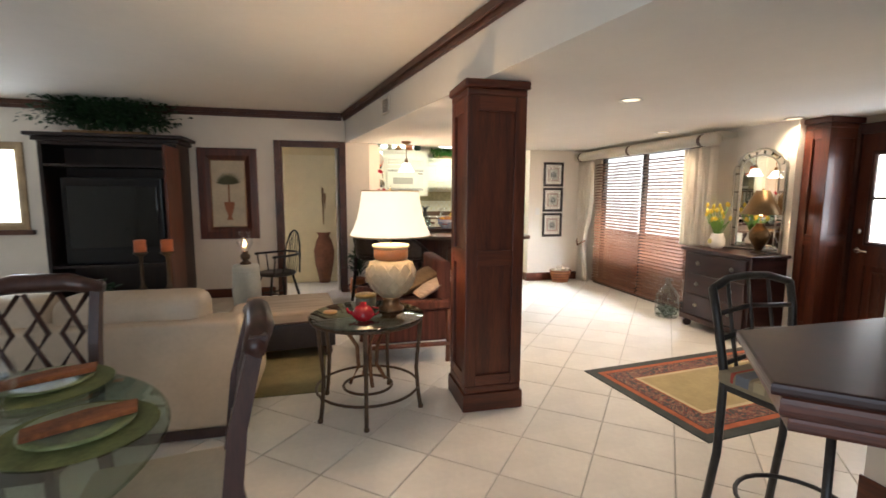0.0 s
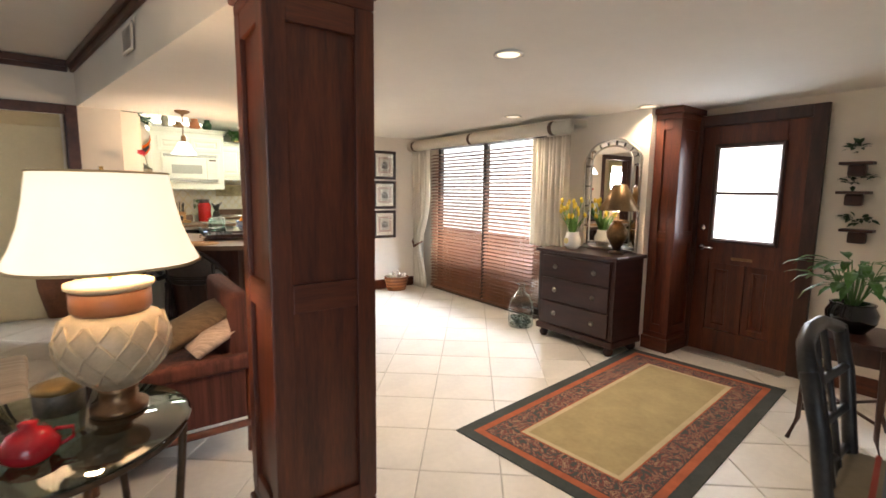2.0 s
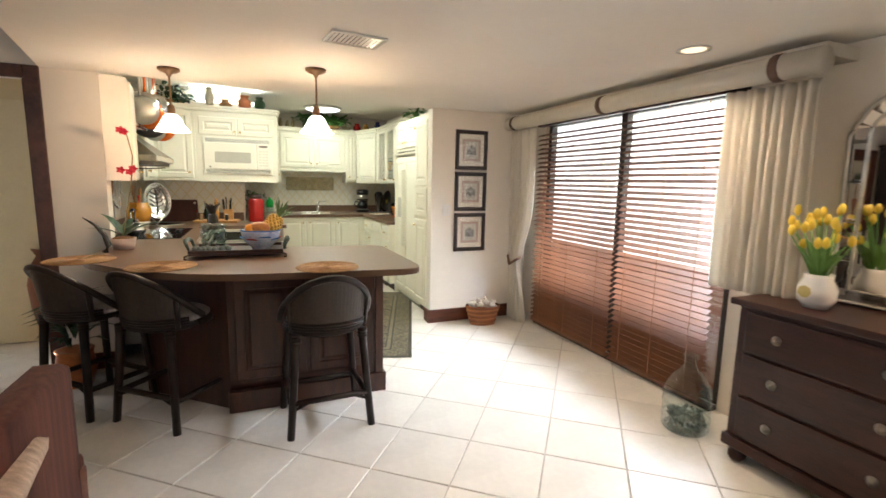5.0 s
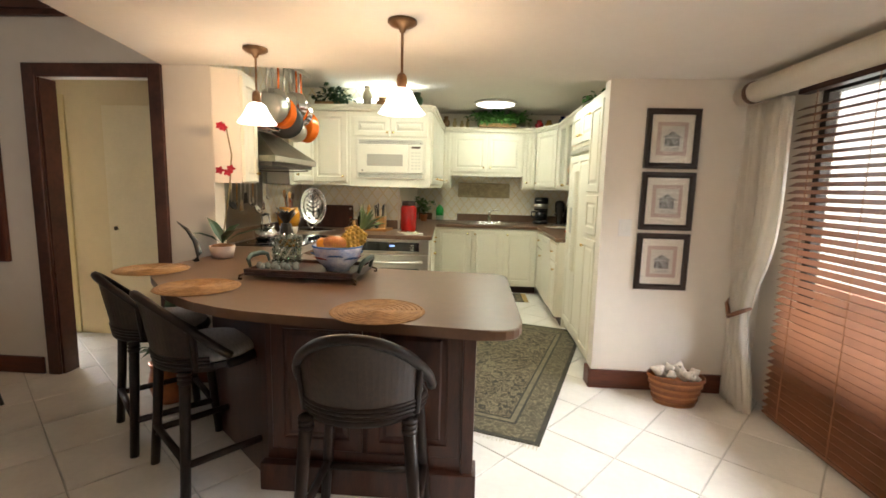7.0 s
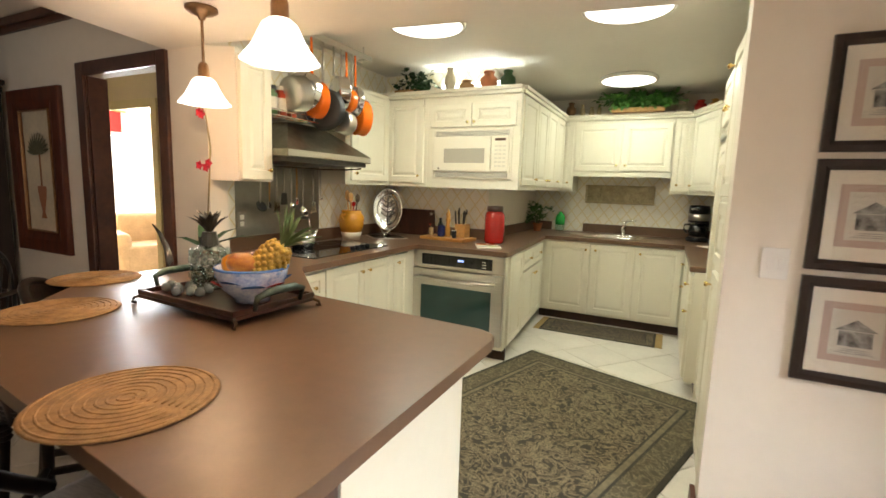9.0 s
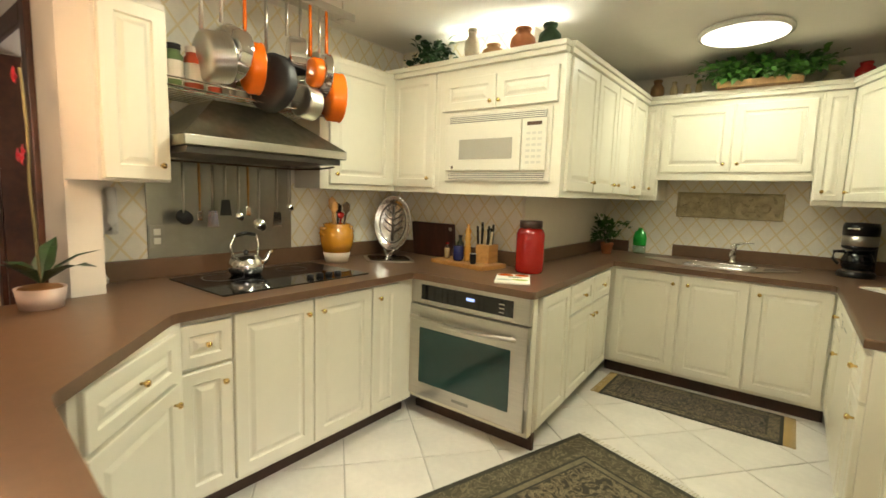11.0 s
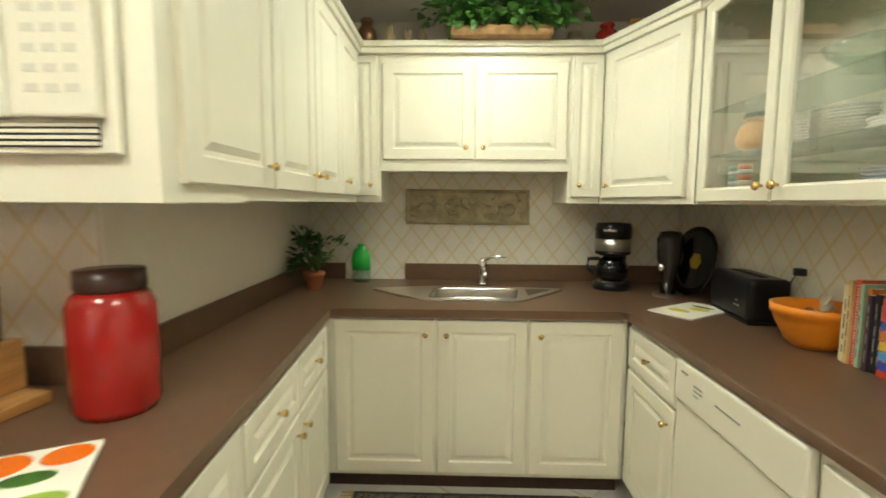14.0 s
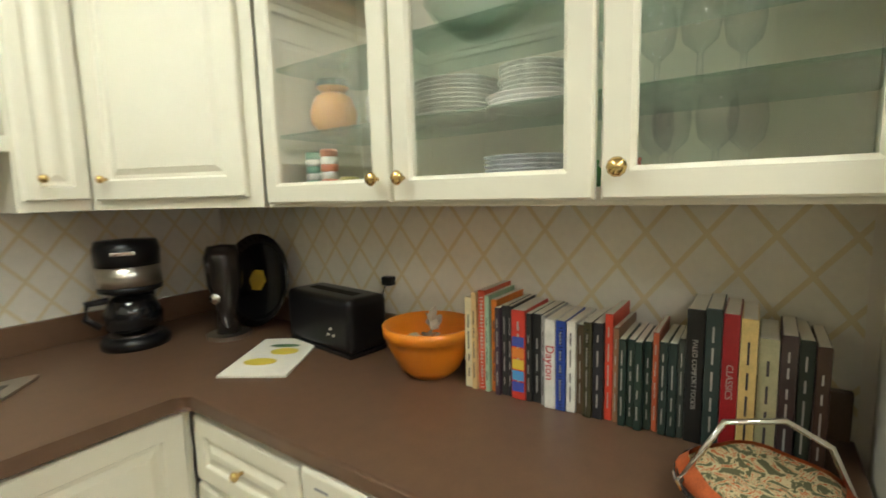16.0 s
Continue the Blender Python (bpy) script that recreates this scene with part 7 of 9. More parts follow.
ol_d, ol_m, ol_l = (0.028, 0.026, 0.020), (0.085, 0.076, 0.050), (0.19, 0.165, 0.11)
rug_edge = mat("rug_dark_edge", (0.045, 0.040, 0.028), 0.95, vary=0.3, bump=0.4, bscale=250)
rug_tan = mat("rug_tan_band", (0.17, 0.14, 0.085), 0.95, vary=0.25, scale=30, bump=0.4, bscale=250)
bpy.data.objects["napkin"].data.materials[0] = rug_pattern("floral_cloth", (0.52, 0.42, 0.24), (0.10, 0.10, 0.045), (0.42, 0.11, 0.03), 26)
kr = layered_rug("oriental_rug", 3.80, 7.40, -18.5, 1.48, 2.22, [(0, rug_edge, "dark edge"), (0.03, rug_pattern("rug_border_pattern", (0.10, 0.085, 0.05), (0.07, 0.060, 0.036), (0.19, 0.155, 0.09), 14), "patterned olive border"), (0.14, rug_edge, ""), (0.015, rug_tan, ""), (0.03, rug_edge, ""), (0.012, rug_pattern("rug_field_pattern", (0.115, 0.092, 0.054), (0.040, 0.034, 0.022), (0.21, 0.17, 0.10), 13), "olive and charcoal floral field")], "worn olive and grey oriental rug on the kitchen floor")
fringe_m = mat("rug_fringe", (0.52, 0.46, 0.34), 0.95)
for sy in (-1, 1):
    bm = bmesh.new()
    for i in range(80):
        xx = -0.73 + i * 0.01845
        add_tube(bm, [(xx, sy * 1.105, 0.004), (xx + 0.006 * math.sin(i * 1.7), sy * 1.150, 0.003)], 0.0022, 4)
    part("fringe", bm, fringe_m, kr, "short cream fringe")
sr = layered_rug("runner_rug", 3.87, 9.565, 0, 1.06, 0.46, [(0, rug_edge, "dark edge"), (0.02, rug_pattern("runner_border", (0.12, 0.10, 0.065), (0.03, 0.026, 0.02), (0.25, 0.19, 0.11), 30), "patterned border"), (0.06, rug_edge, ""), (0.01, rug_pattern("runner_field", (0.075, 0.062, 0.048), (0.02, 0.018, 0.016), (0.20, 0.15, 0.09), 24), "dark floral field")], "small dark oriental rug in front of the sink cabinets")
for sx in (-1, 1):
    bm = bmesh.new()
    for i in range(46):
        yy = -0.225 + i * 0.01
        add_tube(bm, [(sx * 0.528, yy, 0.004), (sx * 0.59, yy + 0.006 * math.sin(i * 2.3), 0.003)], 0.003, 4)
    part("fringe", bm, mat("gold_fringe", (0.42, 0.30, 0.13), 0.95), sr, "tan fringe")

# framed prints on the picture wall
frame_m = mat("black_frame", (0.022, 0.012, 0.009), 0.35, vary=0.2, coat=0.2)
mat_m = mat("pink_mount", (0.55, 0.42, 0.36), 0.9, vary=0.03)
ink_m = mat("etching_grey", (0.30, 0.31, 0.29), 0.9, vary=0.6, scale=40)
for i, z in enumerate((1.538, 1.130, 0.722)):
    f = thing("framed_print", 4.862, 6.947, z, "black-framed architectural print with a double mount", "picture", "framed prints")
    part("frame", flat_frame(0.345, 0.385, 0.038, 0.022), frame_m, f)
    part("mount", box(0.035, 0.31, -0.008, -0.001, 0.035, 0.35), paper_m, f)
    part("inner_mount", box(0.075, 0.27, -0.0092, -0.008, 0.085, 0.30), mat_m, f, "dusty pink inner mount")
    part("print", box(0.10, 0.245, -0.0104, -0.0092, 0.11, 0.275), mat("print_paper", (0.66, 0.64, 0.56), 0.9, vary=0.06), f)
    bm = box(0.125, 0.22, -0.0112, -0.0104, 0.145, 0.20)
    add_prism(bm, [(0, 0), (0.12, 0), (0.06, 0.04)], 0, 0.0005)
    bmesh.ops.transform(bm, matrix=pose(0.1125, -0.0104, 0.202, 90, 0, 0), verts=bm.verts[-6:])
    part("drawing", bm, ink_m, f, "grey pencil drawing of a house")
    for k in range(3):
        part("caption_line", box(0.12 + 0.008 * k, 0.225 - 0.008 * k, -0.0112, -0.0104, 0.120 + k * 0.007, 0.122 + k * 0.007), ink_m, f)
    p = part("pane", box(0.036, 0.309, -0.0132, -0.0122, 0.036, 0.349), clear_m, f)
    p.visible_shadow = False
sw = thing("light_switch", 4.735, 6.947, 1.08, "white double light switch plate", "switch")
part("plate", box(0, 0.085, -0.006, 0, 0, 0.115, 0.002), white_m, sw)
for x0 in (0.018, 0.052):
    part("rocker", box(x0, x0 + 0.016, -0.010, -0.006, 0.035, 0.08, 0.002), white_m, sw)

bsk = thing("shell_basket", 5.12, 6.76, 0.0, "woven chip basket heaped with pale sea shells", "basket", rz=-8)
part("tub", lathe([(0, 0), (0.13, 0.0), (0.165, 0.15), (0.168, 0.17), (0.158, 0.17), (0.12, 0.02), (0, 0.015)], 32, sy=0.7), mat("chip_wood", (0.42, 0.17, 0.06), 0.6, vary=0.3, scale=10, stretch=(1, 1, 8)), bsk, "", None, True)
for z, r in ((0.03, 0.139), (0.075, 0.15), (0.12, 0.161), (0.165, 0.172)):
    part("band", lathe([(r, z), (r + 0.006, z + 0.006), (r + 0.007, z + 0.022), (r + 0.002, z + 0.028)], 32, sy=0.7, cap=False), mat("dark_splint", (0.25, 0.085, 0.03), 0.6, vary=0.3), bsk, "", None, True)
rn = random.Random(6)
shell_m = mat("sea_shell", (0.70, 0.62, 0.52), 0.5, vary=0.2, scale=30)
for i in range(26):
    r = rn.uniform(0.02, 0.04)
    a, q = rn.uniform(0, 6.28), math.sqrt(rn.random()) * 0.125
    bm = lathe([(0.0, 0.0), (r * 0.7, r * 0.25), (r, r * 0.7), (r * 0.6, r * 1.2), (r * 0.25, r * 1.9), (0, r * 2.2)], 10, wave=lambda t, z: 1 + 0.15 * math.sin(t * 5))
    o = part("sea_shell", bm, shell_m, m=pose(5.12 + q * math.cos(a), 6.76 + 0.65 * q * math.sin(a), 0.165 + 0.06 * (1 - q / 0.13) + rn.uniform(0, 0.02), rn.uniform(30, 120), rn.uniform(-40, 40), rn.uniform(0, 360)), smooth=True)
    tagged(o, "pale spiral sea shell in the basket", "shell", "basket of shells")

# ---- patio window dressing ----


def drape(name, x, y0, y1, z0, z1, tie, side, label):
    """A pleated curtain gathered at tie height towards one side."""
    c = thing(name, x, (y0 + y1) / 2, 0, label, "curtain")
    bm = bmesh.new()
    n, rows_ = 56, 26
    grid = []
    for j in range(rows_ + 1):
        z = z0 + (z1 - z0) * j / rows_
        g = math.exp(-((z - tie) / 0.38) ** 2) if tie else 0.0
        wide = (y1 - y0) * (1 - 0.55 * g) * (0.82 if z < (tie or 0) else 1.0)
        c0 = (y1 - wide / 2) if side > 0 else (y0 + wide / 2)
        row = []
        for i in range(n + 1):
            u = i / n
            ph = u * 9 * 2 * math.pi
            row.append(bm.verts.new((0.028 * math.sin(ph + 0.4 * math.sin(z * 3)) + 0.012 * math.sin(ph * 0.37 + z * 2), c0 - (y0 + y1) / 2 + (u - 0.5) * wide, z)))
        grid.append(row)
    for a, b in zip(grid, grid[1:]):
        for i in range(n):
            bm.faces.new((a[i], a[i + 1], b[i + 1], b[i]))
    ob = part("panel", bm, cloth_m, c, "", None, True)
    md = ob.modifiers.new("thick", 'SOLIDIFY')
    md.thickness = 0.004
    if tie:
        yy = (y1 if side > 0 else y0) - (y0 + y1) / 2
        wd = (y1 - y0) * 0.47
        part("tieback", tube([(0.04, yy, tie + 0.15), (-0.045, yy - side * 0.03, tie + 0.04), (-0.06, yy - side * wd * 0.5, tie - 0.03), (-0.045, yy - side * wd, tie + 0.02), (0.02, yy - side * wd * 1.05, tie + 0.05)], [0.010, 0.014, 0.016, 0.014, 0.010], 8), mat("brown_cord", (0.16, 0.075, 0.04), 0.8, vary=0.3, scale=60), c, "brown braided tieback", None, True)
    return c


drape("tied_curtain", 5.50, 6.52, 6.90, 0.012, 1.93, 0.62, 1, "cream curtain tied back beside the patio door")
drape("straight_curtain", 5.50, 4.14, 4.60, 0.84, 1.93, 0, -1, "cream pleated curtain behind the dresser")
vl = thing("valance", 5.43, 4.10, 1.925, "cream fabric valance roll with brown leather straps", "valance")
part("roll", tube([(0, 0, 0.07), (0, 0.7, 0.074), (0, 1.4, 0.07), (0, 2.1, 0.074), (0, 2.80, 0.07)], 0.062, 14), cloth_m, vl, "", None, True)
part("board", box(0.0, 0.25, 0, 2.8, 0.09, 0.15, 0.004), cloth_m, vl)
for yy in (0.20, 1.44, 2.68):
    part("strap", lathe([(0.064, -0.024), (0.067, -0.02), (0.067, 0.02), (0.064, 0.024)], 18, cap=False), mat("brown_leather", (0.10, 0.05, 0.03), 0.6, vary=0.25, scale=20), vl, "brown leather strap", pose(0, yy, 0.072, 90, 0, 0), True)
by_ = thing("glass_carboy", 5.31, 4.53, 0.0, "large clear glass water bottle with pebbles inside", "bottle")
part("bottle", lathe([(0.0, 0.004), (0.115, 0.004), (0.128, 0.02), (0.128, 0.22), (0.12, 0.27), (0.085, 0.33), (0.045, 0.37), (0.032, 0.40), (0.032, 0.43), (0.042, 0.435), (0.042, 0.455), (0.032, 0.46)], 30, cap=False), glass("bottle_glass", (0.88, 0.94, 0.95)), by_, "", None, True)
part("ribs", add_lathe(lathe([(0.129, 0.07), (0.132, 0.08), (0.129, 0.09)], 30, cap=False), [(0.129, 0.16), (0.132, 0.17), (0.129, 0.18)], 30, cap=False), glass("bottle_glass", (0.88, 0.94, 0.95)), by_, "", None, True)
bm = bmesh.new()
for i in range(110):
    a, q = rn.uniform(0, 6.28), math.sqrt(rn.random()) * 0.105
    bmesh.ops.create_icosphere(bm, subdivisions=1, radius=rn.uniform(0.01, 0.02), matrix=Matrix.Translation((q * math.cos(a), q * math.sin(a), 0.02 + rn.random() * 0.10)))
part("pebbles", bm, mat("green_pebbles", (0.17, 0.20, 0.16), 0.6, vary=0.6, scale=25), by_, "green and white pebbles", None, True)

# ---- entry ----
ds = thing("dresser", 5.265, 4.255, 0.0, "dark mahogany three-drawer dresser on bun feet", "dresser", rz=-90)
dk = mat("dark_mahogany_polish", (0.032, 0.009, 0.006), 0.34, vary=0.4, scale=4, stretch=(1, 1, 6), spec=0.35, coat=0.06)
part("carcass", box(0.0, 0.82, 0.012, 0.42, 0.10, 0.825, 0.004), dk, ds)
part("top", box(-0.03, 0.85, -0.03, 0.425, 0.827, 0.86, 0.008), dk, ds)
part("base_moulding", box(-0.015, 0.835, -0.012, 0.42, 0.075, 0.135, 0.01), dk, ds)
for x0 in (0.05, 0.77):
    for y0 in (0.04, 0.37):
        part("bun_foot", lathe([(0.028, 0.0), (0.042, 0.02), (0.042, 0.045), (0.026, 0.06), (0.034, 0.075)], 18), dk, ds, "", pose(x0, y0, 0), True)
for z0, hh in ((0.15, 0.21), (0.375, 0.21), (0.60, 0.20)):
    d = part("drawer", box(0.045, 0.775, -0.006, 0.012, z0, z0 + hh, 0.006), dk, ds)
    for kx in (0.20, 0.62):
        part("knob", lathe([(0.022, 0), (0.024, 0.004), (0.01, 0.008), (0.014, 0.02), (0.0, 0.026)], 16), mat("pewter_pull", (0.30, 0.27, 0.24), 0.4, 0.8), d, "round pewter drawer pull", pose(kx, -0.006, z0 + hh / 2, 90, 0, 0), True)
mr = thing("wall_mirror", 5.655, 3.79, 0.865, "arched venetian mirror with a scalloped mirrored frame", "mirror", rz=-90)


def arch_pts(w, h, k=24, lobes=0.0):
    pts = [(-w, 0.0), (w, 0.0)]
    for i in range(k + 1):
        a = math.pi * i / k
        r = 1 + lobes * abs(math.sin(3.5 * a))
        pts.append((w * math.cos(a) * r, h + w * 0.72 * math.sin(a) * r))
    return pts


mirror_m = mat("mirror_silver", (0.88, 0.88, 0.86), 0.015, 1.0, vary=0.01)
bm = prism(arch_pts(0.275, 0.72, 30, 0.05), 0, 0.015)
part("back", bm, mat("mirror_edge", (0.5, 0.48, 0.44), 0.15, 0.9, vary=0.2, scale=20), mr, "", pose(0, 0.03, 0, 90, 0, 0))
part("mirror_glass", prism(arch_pts(0.20, 0.72, 30), 0.0, 0.004), mirror_m, mr, "mirror glass", pose(0, 0.010, 0.06, 90, 0, 0) @ Matrix.Diagonal((1, 0.94, 1, 1)))
part("inner_bead", tube([(x, 0.006, 0.06 + z * 0.94) for x, z in arch_pts(0.205, 0.72, 30)], 0.009, 8, closed=True), mat("silver_leaf", (0.55, 0.52, 0.45), 0.3, 0.9, vary=0.2), mr, "", None, True)
part("outer_bead", tube([(x, 0.004, z + 0.006) for x, z in arch_pts(0.268, 0.72, 42, 0.05)], 0.011, 8, closed=True), mat("silver_leaf", (0.55, 0.52, 0.45), 0.3, 0.9, vary=0.2), mr, "", None, True)
for i in range(9):
    a = math.pi * (i + 0.5) / 9
    part("mirror_lobe", prism([(-0.028, -0.022), (0.028, -0.022), (0.03, 0.02), (0.0, 0.034), (-0.03, 0.02)], 0, 0.004), mirror_m, mr, "", pose(0.238 * math.cos(a), 0.006, 0.72 + 0.238 * 0.74 * math.sin(a), 90, 0, 0) @ pose(0, 0, 0, 0, 0, math.degrees(a) - 90))
for sx in (-1, 1):
    for k in range(4):
        part("mirror_strip", box(sx * 0.238 - 0.026, sx * 0.238 + 0.026, 0.004, 0.009, 0.03 + k * 0.172, 0.19 + k * 0.172, 0.003), mirror_m, mr)
mr.matrix_basis = mr.matrix_basis @ Matrix.Diagonal((1.04, 1, 1.08, 1))
tl = thing("table_lamp", 5.50, 3.59, 0.861, "bronze urn table lamp with a dark cone shade, lit", "lamp")
part("foot", lathe([(0, 0), (0.065, 0.0), (0.065, 0.015), (0.03, 0.03)], 22), iron_m, tl, "", None, True)
part("urn", lathe([(0.03, 0.03), (0.04, 0.06), (0.085, 0.14), (0.092, 0.19), (0.06, 0.245), (0.035, 0.27), (0.042, 0.285), (0.03, 0.29)], 28), mat("gilded_bronze", (0.15, 0.09, 0.04), 0.3, 0.9, vary=0.4, scale=12), tl, "", None, True)
part("stem", tube([(0, 0, 0.29), (0, 0, 0.605)], 0.006), brass_m, tl)
part("shade", lathe([(0.165, 0.375), (0.168, 0.38), (0.055, 0.60), (0.05, 0.60), (0.16, 0.377)], 32, cap=False), mat("bronze_shade", (0.20, 0.125, 0.055), 0.35, 0.7, vary=0.2), tl, "dark bronze cone shade", None, True)
part("finial", lathe([(0.006, 0.60), (0.012, 0.615), (0, 0.627)], 12), brass_m, tl, "", None, True)
part("bulb", lathe([(0.0, 0.36), (0.022, 0.375), (0.024, 0.40), (0.012, 0.43)], 14), glow("warm_bulb_lit", (1.0, 0.75, 0.42), 12.0), tl, "", None, True)
vs = thing("tulip_vase", 5.43, 4.01, 0.861, "white vase of yellow tulips", "vase")
part("vase", lathe([(0, 0), (0.05, 0.0), (0.075, 0.04), (0.078, 0.09), (0.055, 0.14), (0.06, 0.16), (0.052, 0.16), (0.045, 0.14), (0, 0.03)], 26), white_m, vs, "", None, True)
part("painted_spray", lathe([(0.0, 0), (0.03, 0.01), (0.0, 0.012)], 7), mat("vase_paint", (0.50, 0.42, 0.15), 0.4), vs, "", pose(-0.07, 0.01, 0.08, 0, -90, 0))
rn = random.Random(14)
bm, bf, bl_ = bmesh.new(), bmesh.new(), bmesh.new()
for i in range(22):
    a, q = rn.uniform(0, 6.28), rn.uniform(0.03, 0.17)
    tip = (q * math.cos(a), q * math.sin(a), rn.uniform(0.26, 0.44))
    add_tube(bm, [(0.02 * math.cos(a), 0.02 * math.sin(a), 0.13), (tip[0] * 0.6, tip[1] * 0.6, tip[2] * 0.75), tip], 0.0035, 5)
    add_lathe(bf, [(0.004, tip[2] - 0.004), (0.016, tip[2] + 0.012), (0.015, tip[2] + 0.032), (0.006, tip[2] + 0.048)], 7, cx=tip[0], cy=tip[1])
    add_leaf(bl_, (0.02 * math.cos(a), 0.02 * math.sin(a), 0.15), (math.cos(a + 0.5) * 0.6, math.sin(a + 0.5) * 0.6, 1), (0, 0, 1), rn.uniform(0.14, 0.22), 0.03, 0.2)
part("stems", bm, mat("tulip_green", (0.14, 0.30, 0.06), 0.5), vs, "", None, True)
part("leaves", bl_, mat("tulip_green", (0.14, 0.30, 0.06), 0.5), vs)
part("blossoms", bf, mat("tulip_yellow", (0.80, 0.58, 0.05), 0.5, vary=0.15), vs, "yellow tulip blossoms", None, True)

g1 = mat("rug_slate_border", (0.055, 0.062, 0.058), 0.95, vary=0.2, bump=0.4, bscale=250)
g2 = mat("rug_rust_line", (0.42, 0.11, 0.045), 0.95, vary=0.2, bump=0.4, bscale=250)
g3 = rug_pattern("rug_flower_band", (0.17, 0.055, 0.045), (0.06, 0.065, 0.062), (0.34, 0.22, 0.14), 14)
g4 = mat("rug_cream_line", (0.55, 0.45, 0.27), 0.95, vary=0.1, bump=0.4, bscale=250)
g5 = mat("rug_sand_field", (0.40, 0.32, 0.16), 0.95, vary=0.12, scale=5, bump=0.5, bscale=250)
layered_rug("entry_rug", 4.62, 2.785, 6.2, 2.18, 1.145, [(0, g1, "slate grey border"), (0.075, g2, "rust line"), (0.045, g1, ""), (0.006, g3, "band of dusky red flowers"), (0.135, g2, ""), (0.008, g4, "cream line"), (0.03, g5, "plain sand field")], "bordered entry rug with a sand field and flowered band")

ps_ = thing("plant_stand", 5.28, 1.93, 0.0, "slim dark wood side table with crossed stretchers", "side table", rz=8)
part("top", box(-0.24, 0.24, -0.19, 0.19, 0.60, 0.622, 0.006), espresso, ps_)
part("apron", box(-0.20, 0.20, -0.15, 0.15, 0.49, 0.60, 0.004), espresso, ps_)
for sx in (-1, 1):
    for sy in (-1, 1):
        part("leg", tube([(sx * 0.25, sy * 0.20, 0), (sx * 0.21, sy * 0.165, 0.12), (sx * 0.20, sy * 0.155, 0.60)], [0.012, 0.012, 0.015], 8), espresso, ps_, "", None, True)
part("stretcher", add_tube(tube([(-0.205, -0.16, 0.20), (0.205, 0.16, 0.20)], 0.009), [(-0.205, 0.16, 0.20), (0.205, -0.16, 0.20)], 0.009), espresso, ps_, "", None, True)
pp = thing("potted_plant", 5.30, 1.94, 0.6225, "broad-leaved green plant in a glossy black pot", "plant")
part("pot", lathe([(0, 0), (0.07, 0.0), (0.115, 0.06), (0.12, 0.11), (0.10, 0.15), (0.105, 0.165), (0.09, 0.165), (0, 0.13)], 26), bglass_m, pp, "", None, True)
rn = random.Random(17)
bm = bmesh.new()
for i in range(46):
    a, e = rn.uniform(0, 6.28), rn.uniform(0.15, 1.3)
    q = rn.uniform(0.05, 0.24)
    st_ = (math.cos(a) * q, math.sin(a) * q, 0.20 + e * 0.16)
    add_tube(bm, [(0.02 * math.cos(a), 0.02 * math.sin(a), 0.14), (st_[0] * 0.6, st_[1] * 0.6, st_[2]), st_], 0.003, 4)
    add_leaf(bm, st_, (math.cos(a), math.sin(a), rn.uniform(-0.7, 0.3)), (0, 0, 1), rn.uniform(0.11, 0.19), rn.uniform(0.04, 0.065), 0.3)
part("foliage", bm, leaf_m, pp, "glossy green leaves")
for i, (z, y) in enumerate(((1.52, 2.17), (1.32, 2.17), (1.06, 2.13))):
    w = thing("wall_planter", 6.137, y, z, "small carved wall shelf holding a trailing plant", "wall shelf", "wall planters", -90)
    part("shelf", box(-0.09, 0.09, -0.10, 0, 0.08, 0.10, 0.004), espresso, w)
    part("bracket", box(-0.05, 0.05, -0.06, -0.001, 0.0, 0.08, 0.015), espresso, w)
    part("plant", bushy(40, 0.07, 0.05, 0.06, 0.06, 0.03, random.Random(40 + i), 0.4, 0.16), leaf_d, w, "trailing green leaves")

# ---- bar and bar chair beside the partition ----
bt = thing("bar_counter", 3.3, 0.7, 0.0, "dark polished bar top with a deep moulded edge", "bar")
poly = [(-0.73, 0.32), (-0.96, 0.02), (-0.55, -0.34), (0.62, -0.34), (0.62, 0.36)]
part("top", prism(poly, 1.035, 1.06, 0.008), dk, bt)
part("edge_moulding", prism([(x * 0.975, y * 0.95) for x, y in poly], 0.985, 1.035, 0.018, 3), mahog_h, bt)
part("lower_moulding", prism([(x * 0.95, y * 0.90) for x, y in poly], 0.955, 0.985, 0.008), mahog_h, bt)
part("base", box(0.15, 0.60, -0.25, 0.20, 0.0, 0.955, 0.004), mahog, bt)
stripe_m = mat("striped_upholstery", (0.30, 0.24, 0.15), 0.9, vary=0.1, scale=10, bump=0.3, bscale=250)
bc = thing("bar_chair", 3.22, 1.30, 0.0, "tall iron bar chair with a striped cushion", "chair", rz=8)
wi = mat("painted_iron", (0.045, 0.040, 0.036), 0.35, 0.4, vary=0.3, scale=20)
for sx in (-1, 1):
    part("back_post", tube([(sx * 0.215, 0.235, 0), (sx * 0.20, 0.19, 0.40), (sx * 0.20, 0.185, 0.72), (sx * 0.225, 0.215, 0.95), (sx * 0.23, 0.24, 1.06)], 0.016, 8), wi, bc, "", None, True)
    part("front_leg", tube([(sx * 0.21, -0.20, 0), (sx * 0.19, -0.18, 0.68)], 0.014, 8), wi, bc, "", None, True)
for i, z in enumerate((0.76, 0.86, 0.96)):
    part("back_rail", tube([(-0.215, 0.195 + i * 0.012, z), (0.0, 0.225 + i * 0.012, z + 0.008), (0.215, 0.195 + i * 0.012, z)], 0.010, 8), wi, bc, "", None, True)
part("top_rail", tube([(-0.23, 0.24, 1.055), (-0.12, 0.262, 1.085), (0.0, 0.27, 1.09), (0.12, 0.262, 1.085), (0.23, 0.24, 1.055)], 0.016, 8), wi, bc, "", None, True)
